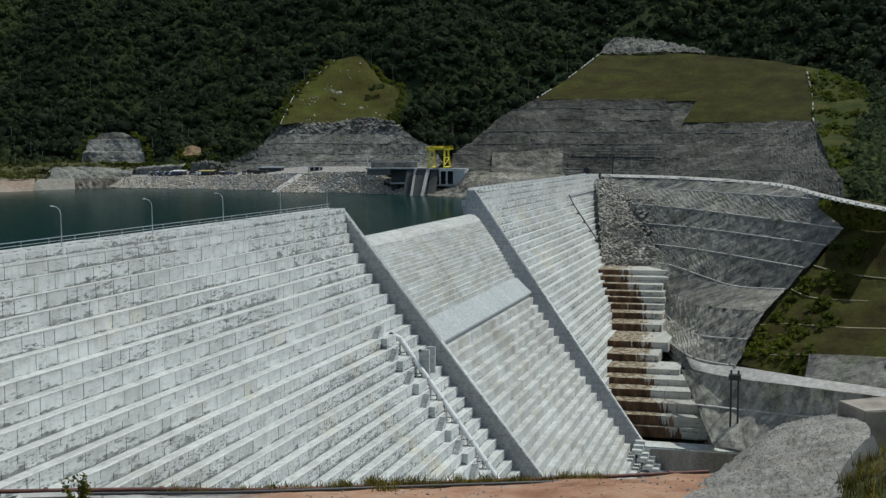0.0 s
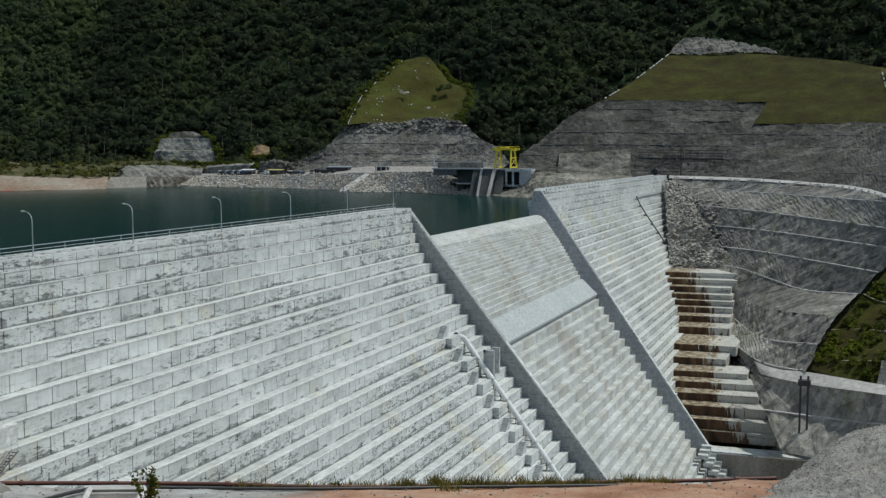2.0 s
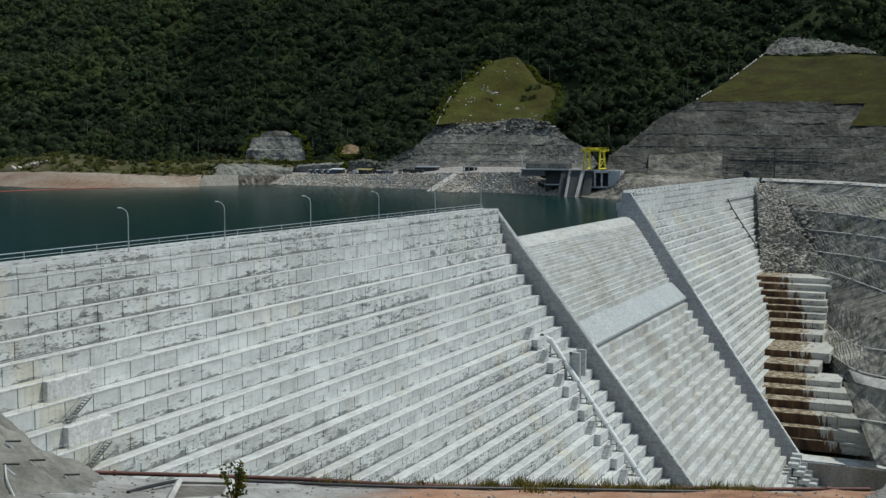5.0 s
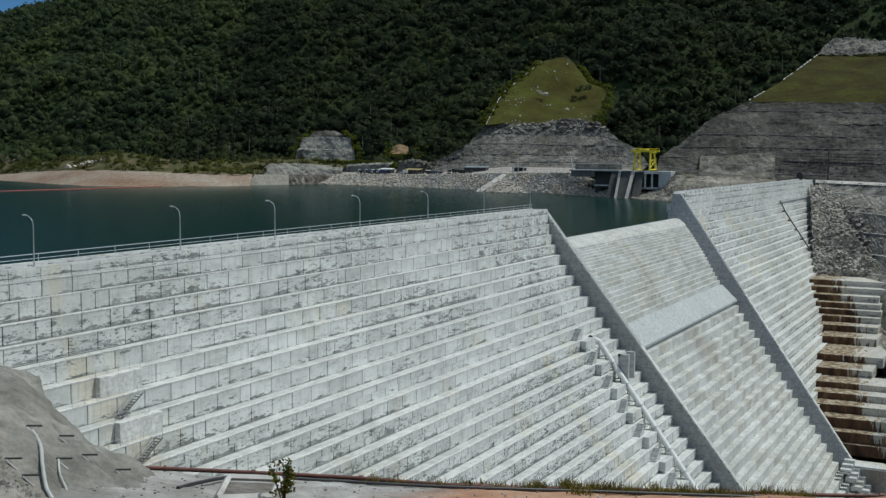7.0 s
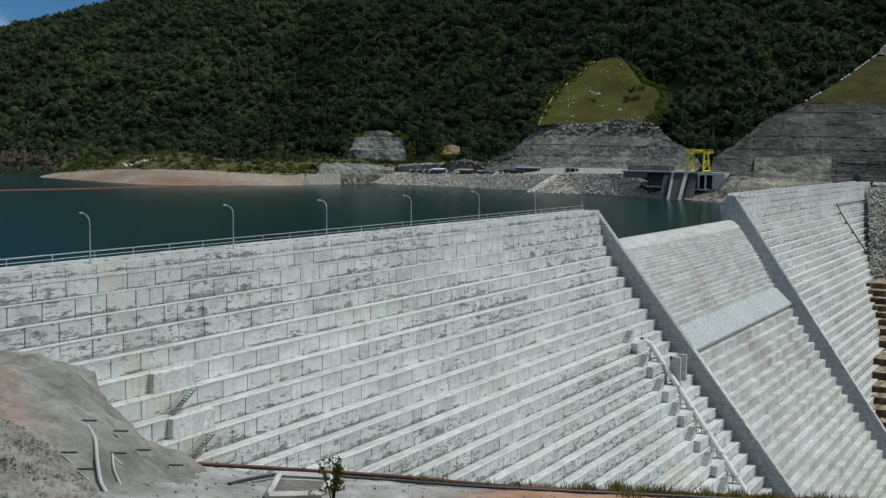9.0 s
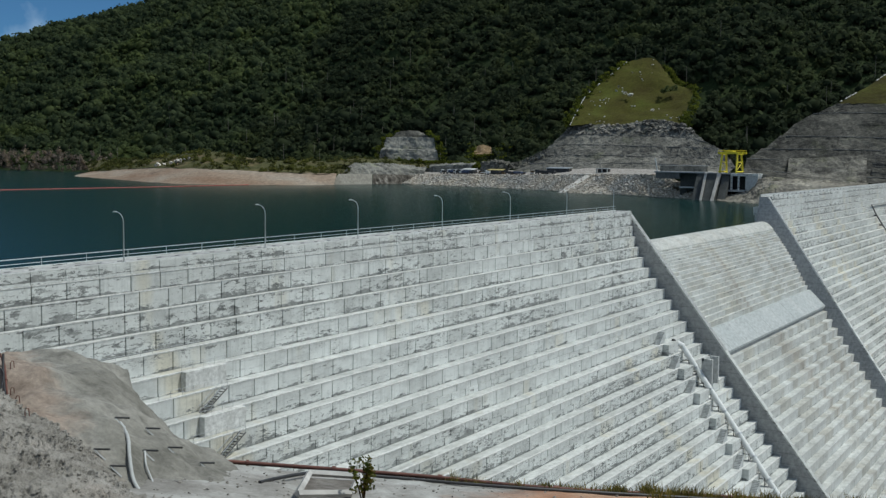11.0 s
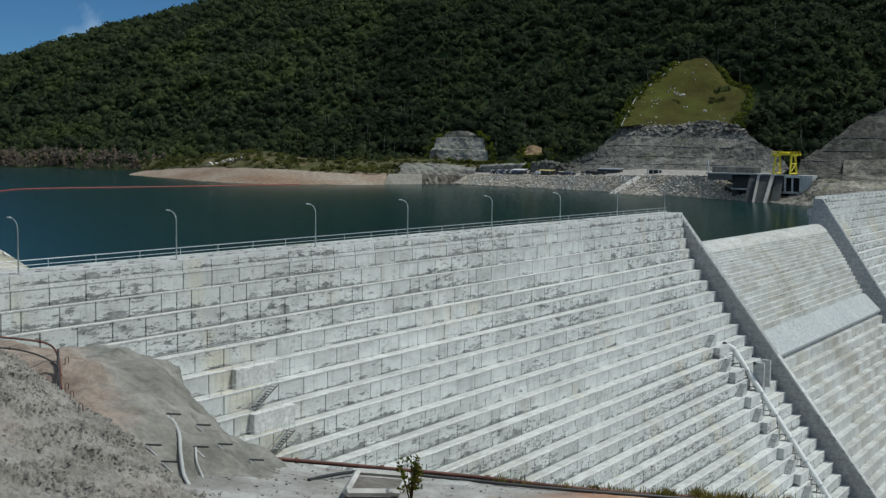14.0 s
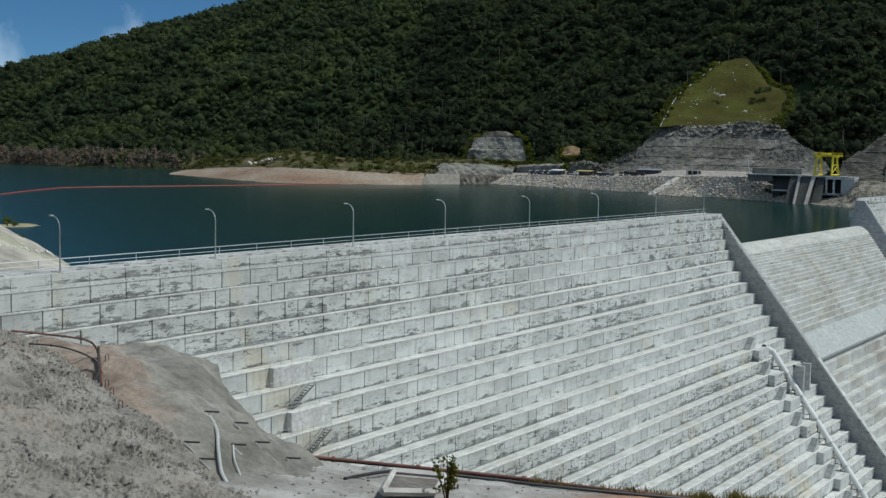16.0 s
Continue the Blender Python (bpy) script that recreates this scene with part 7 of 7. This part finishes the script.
for lines in ([GRASSUP[2][-1], GRASSUP[1][-1], GRASSUP[0][-1], GRASSMID[0][-1], UPPER[4][-1], UPPER[3][-1], UPPER[2][-1]], [GRASSUP[2][0], GRASSUP[1][0], GRASSUP[0][0]], [DOME[4][0], DOME[3][0], DOME[2][0], DOME[1][0], DOME[0][0]]):
    pts = resample(lines, 26)
    for a, b in zip(pts[::1], pts[1:]):
        if hashed(a.x, a.z) > -0.2:
            bm = bmesh.new()
            tube(bm, [a + Vector((-0.4, 0, 0.3)), a.lerp(b, 0.7) + Vector((-0.4, 0, 0.3))], 0.5, 4)
            part("slab", bm, M["drain"], path)
spray = [resample(UPPER[k], 120) for k in (0, 1, 2, 3)]
cols = [i for i in range(121) if 26 < spray[1][i].y < 74]
slope("sprayed_patch", [[spray[k][i] + Vector((-2.0, 0, dz)) for i in cols] for k, dz in ((0, 0.4), (1, 0.8), (2, 0.6))] + [[spray[2][i].lerp(spray[3][i], 0.15 + 0.5 * ease(cols[0], cols[-1], i)) + Vector((-1.6, 0, 0.4)) for i in cols]],
      60, 8, M["spray"], "pale sprayed concrete patch on the rock cut", "rock slope", 0.6, 4.0, blocks=0.3)
netting = tagged(new("rock_netting"), "dark steel rows of bolts and netting on the rock cut", "netting")
low, mid_, high = (resample(UPPER[k], 120) for k in (1, 2, 3))


def on_cut(i, v):
    p = low[i].lerp(mid_[i], v) if v < 1 else mid_[i].lerp(high[i], v - 1)
    return p + Vector((-2.6, 0, 0.6))


span = [i for i in range(121) if -40 < mid_[i].y < 25]
for v in (0.70, 0.95, 1.15, 1.35, 1.55):
    bm = bmesh.new()
    tube(bm, [on_cut(i, v) for i in span], 0.24, 4)
    part("row_bar", bm, M["dark"], netting)
for i in span[::2]:
    bm = bmesh.new()
    tube(bm, [on_cut(i, v) for v in (0.70, 1.0, 1.3, 1.55)], 0.16, 4)
    part("tie", bm, M["dark"], netting)
tunnel = tagged(new("tunnel_mouth"), "dark plug standing in for a small shaded adit mouth", "tunnel")
# closed black cylinder in place of the shaded hole
bm = bmesh.new()
tube(bm, [(479.0, 7.6, 2.6), (494, 9.0, 2.6)], 2.3, 12)
part("bore_plug", bm, M["dark"], tunnel)
basin = tagged(new("basin_wall"), "pale-topped concrete wall along the stilling basin", "wall", "", "structure")
bm = bmesh.new()
box(bm, 119, 127, -128, -73, -114, -97.4)
part("wall", bm, M["basin"], basin)
bm = bmesh.new()
box(bm, 118.6, 127.4, -128, -73.2, -97.4, -96.6)
part("coping", bm, M["facing"], basin)

# ---- foreground ----
def catenary_pipe(name, pts, r, mat, label, category="pipe", collars=0, n=40):
    t = tagged(new(name), label, category)
    line = resample(pts, n)
    bm = bmesh.new()
    tube(bm, line, r, 10)
    part("pipe_run", bm, mat, t)
    for k in range(collars):
        i = int((k + 0.5) * n / collars)
        bm = bmesh.new()
        tube(bm, [line[i], line[i].lerp(line[i + 1], 0.25)], r * 1.6, 10)
        part("collar", bm, mat, t)
    return t


catenary_pipe("grout_pipe", [(-287.3, -99.5, 5.78), (-285.5, -101.8, 5.50), (-283.2, -105.2, 5.16), (-281.1, -109.3, 4.86), (-277.4, -114.6, 4.48), (-274.9, -119.7, 4.36), (-273.3, -123.7, 4.42)],
              0.075, M["rust_pipe"], "red-brown steel grout pipe lying along the bench", "pipe", 7)
catenary_pipe("black_hose", [(-290.7, -103.8, 6.55), (-289.4, -103.46, 6.32), (-287.9, -103.44, 6.12), (-286.6, -103.4, 5.85), (-285.0, -104.8, 5.5), (-282.6, -108.6, 5.15), (-279.0, -113.8, 4.72), (-276.4, -118.6, 4.52)], 0.06, M["rubber"], "thick black rubber hose beside the pipe", "hose")
catenary_pipe("red_hose", [(-296.7, -95.4, 11.04), (-295.6, -95.6, 10.82), (-294.0, -95.5, 10.42), (-293.7, -95.7, 10.02), (-294.15, -96.4, 9.62), (-294.55, -96.98, 9.2), (-295.0, -97.9, 8.95)], 0.034, M["rust_pipe"], "red-brown hose lying over the slope", "hose", 5)
catenary_pipe("thin_hose", [(-296.3, -95.7, 10.62), (-295.3, -95.8, 10.42), (-294.4, -95.9, 10.06), (-294.2, -96.35, 9.75), (-294.75, -96.95, 9.35), (-295.1, -97.5, 9.1)], 0.028, M["rubber"], "thin black hose over the slope", "hose", 3)
catenary_pipe("bundled_hose", [(-293.75, -95.8, 10.2), (-294.0, -96.1, 9.82), (-294.45, -96.7, 9.42), (-294.8, -97.2, 9.15)], 0.04, M["rubber"], "black hose tied to the bundle", "hose")
catenary_pipe("pale_hose", [(-292.75, -99.95, 8.32), (-293.55, -101.1, 8.2), (-294.3, -101.95, 7.9), (-294.9, -102.72, 7.48), (-295.4, -103.6, 7.3)], 0.055, M["smooth"], "pale plastic drain hose on the shotcrete", "hose")
catenary_pipe("grey_hose", [(-293.3, -101.55, 7.78), (-293.7, -102.0, 7.52), (-294.08, -102.62, 7.25), (-295.0, -103.7, 7.3)], 0.03, M["smooth"], "grey drain hose on the shotcrete", "hose")
for x, y, z in ((-293.8, -96.2, 9.75), (-294.45, -97.0, 9.1), (-295.3, -98.3, 9.15), (-297.0, -100.8, 9.4)):
    t = tagged(new("rebar_loop"), "bent rusty rebar loop sticking out of the slope", "rebar", "rebar loops")
    bm = bmesh.new()
    tube(bm, [(x, y, z - 0.15), (x, y, z + 0.22), (x + 0.03, y - 0.03, z + 0.28), (x + 0.07, y - 0.07, z + 0.27), (x + 0.08, y - 0.08, z + 0.06)], 0.014, 6)
    part("bar", bm, M["rust_pipe"], t)
for x, y, z in ((-292.65, -99.9, 8.36), (-291.7, -100.25, 7.88), (-293.2, -101.65, 7.7), (-291.7, -101.2, 7.4), (-291.45, -102.3, 7.02), (-293.65, -102.95, 7.06), (-294.95, -101.5, 8.1), (-295.05, -102.25, 7.75)):
    t = tagged(new("rock_bolt"), "rusty angle-iron rock bolt in the shotcrete", "bolt", "rock bolts")
    bm = bmesh.new()
    tube(bm, [(x - 0.12, y + 0.17, z + 0.10), (x + 0.14, y - 0.21, z + 0.09)], 0.03, 6)
    part("bar", bm, M["dark"], t)
    bm = bmesh.new()
    tube(bm, [(x - 0.12, y + 0.15, z + 0.08), (x + 0.04, y - 0.12, z - 0.22)], 0.035, 4)
    part("plate", bm, M["smooth"], t, "pale steel face plate")


def block_thing(name, label, category, pts, h, mat):
    """A cast block from four plan corners with levels and a height."""
    vs = [Vector(p) for p in pts]
    lo = [v - Vector((0, 0, h)) for v in vs]
    bm = bmesh.new()
    a = [bm.verts.new(v) for v in vs]
    b = [bm.verts.new(v) for v in lo]
    bm.faces.new(a)
    bm.faces.new(b[::-1])
    for i in range(4):
        bm.faces.new((a[i], b[i], b[(i + 1) % 4], a[(i + 1) % 4]))
    bmesh.ops.recalc_face_normals(bm, faces=bm.faces)
    bmesh.ops.bevel(bm, geom=list(bm.edges), offset=0.05, segments=2, affect="EDGES")
    return tagged(part(name, bm, mat), label, category)


block_thing("concrete_block", "weathered cast concrete block on the ridge", "block", [(-266.9, -129.7, 5.7), (-265.0, -128.7, 5.7), (-263.4, -131.0, 5.7), (-265.8, -132.0, 5.7)], 1.7, M["basin"])
fr = tagged(new("concrete_pit"), "small pale concrete pit with raised edges", "pit")
rim = [(-292.46, -106.65, 7.11), (-288.78, -104.25, 6.47), (-287.45, -105.31, 6.21), (-290.71, -107.23, 6.78)]
for a, b in zip(rim, rim[1:] + rim[:1]):
    bm = bmesh.new()
    tube(bm, [a, b], 0.11, 4)
    part("edge", bm, M["drain"], fr)
bm = bmesh.new()
bm.faces.new([bm.verts.new((x, y, z - 0.17)) for x, y, z in rim])
bmesh.ops.solidify(bm, geom=list(bm.faces), thickness=0.05)
part("floor", bm, M["dirt"], fr, "grey gravel floor of the pit")
pl = tagged(new("plaster_slab"), "pale broken grout slab leaning on the ridge", "slab")
bm = bmesh.new()
prof = [(-282.23, -128.97, 8.35), (-282.51, -129.19, 7.85), (-282.57, -129.04, 7.71), (-282.52, -128.89, 7.78), (-282.78, -128.49, 7.24), (-282.84, -127.95, 7.05), (-282.55, -128.26, 7.62), (-282.29, -128.73, 8.18)]
a = [bm.verts.new(p) for p in prof]
b = [bm.verts.new((p[0] + 0.5, p[1] + 0.05, p[2] - 0.25)) for p in prof]
bm.faces.new(a)
bm.faces.new(b[::-1])
for i in range(len(prof)):
    bm.faces.new((a[i], b[i], b[(i + 1) % len(prof)], a[(i + 1) % len(prof)]))
bmesh.ops.recalc_face_normals(bm, faces=bm.faces)
part("slab", bm, M["pale_shotcrete"], pl)


def blades(name, spots, label, seed, h=(0.18, 0.5), lean=0.35):
    """Tufts of narrow tapered blades."""
    rg = random.Random(seed)
    verts, faces = [], []
    for sx, sy, sz, spread, count, tall in spots:
        for _ in range(count):
            x, y = sx + rg.gauss(0, spread), sy + rg.gauss(0, spread)
            hh = rg.uniform(*h) * tall
            a = rg.uniform(0, 6.28)
            w = 0.012 + 0.01 * rg.random()
            dx, dy = math.cos(a) * w, math.sin(a) * w
            lx, ly = rg.gauss(0, lean) * hh, rg.gauss(0, lean) * hh
            k = len(verts)
            verts += [(x - dx, y - dy, sz - 0.05), (x + dx, y + dy, sz - 0.05), (x + dx * 0.7 + lx * 0.4, y + dy * 0.7 + ly * 0.4, sz + hh * 0.6), (x - dx * 0.7 + lx * 0.4, y - dy * 0.7 + ly * 0.4, sz + hh * 0.6), (x + lx, y + ly, sz + hh)]
            faces += [(k, k + 1, k + 2, k + 3), (k + 3, k + 2, k + 4)]
    return tagged(mesh_object(name, verts, faces, M["grass_blade"]), label, "grass", "", "stuff")


edge_line = resample([(-283.0, -106.2, 4.95), (-280.4, -110.4, 4.72), (-277.6, -115.2, 4.42), (-275.4, -119.9, 4.30)], 60)
rg = random.Random(40)
spots = [(p.x + rg.gauss(0, 0.15), p.y + rg.gauss(0, 0.15), p.z, 0.18, rg.randint(16, 50) + (45 if i > 22 else 0), rg.uniform(0.5, 1.0) + (0.25 if i > 22 else 0)) for i, p in enumerate(edge_line) if rg.random() < 0.85]
spots += [(-280.0, -113.0, 4.62, 0.25, 120, 1.1), (-279.7, -112.6, 4.62, 0.2, 80, 1.0)]
blades("edge_grass_tufts", spots, "dry green grass tufts along the bench's edge", 41)
spots = [(q.x, q.y, q.z, 0.12, 14, rg.uniform(0.6, 1.4)) for q in surface_points("grassy_bank", 60, 42)]
blades("bank_grass_tufts", spots, "tall grass tufts on the rough bank", 43)


def shrub(name, x, y, z, h, label, seed):
    s = tagged(new(name), label, "shrub", "shrubs on the bench")
    bm = bmesh.new()
    rg = random.Random(seed)
    tips = []
    for _ in range(8):
        tip = (x + rg.gauss(0, h * 0.10), y + rg.gauss(0, h * 0.10), z + h * rg.uniform(0.6, 1.0))
        tube(bm, [(x, y, z - 0.1), (x + (tip[0] - x) * 0.4, y + (tip[1] - y) * 0.4, z + h * 0.4), tip], [0.025, 0.018, 0.008], 5)
        tips.append(tip)
    part("stems", bm, M["brown_brush"], s)
    pl = [(tx + rg.gauss(0, 0.08), ty + rg.gauss(0, 0.08), z + (tz - z) * u) for tx, ty, tz in tips for u in (0.45, 0.65, 0.85, 1.0)]
    scatter("leaves", pl, [h * 0.075] * len(pl), 9, 0.55, M["shrub_leaf"], "", 1.1, seed, "", s, 1, 0.25)
    return s


shrub("shrub", -290.97, -107.88, 6.60, 1.38, "leafy green shrub with yellowing lower leaves", 51)
shrub("shrub", -285.9, -104.6, 5.1, 0.5, "low leafy shrub beside the pipe", 52)
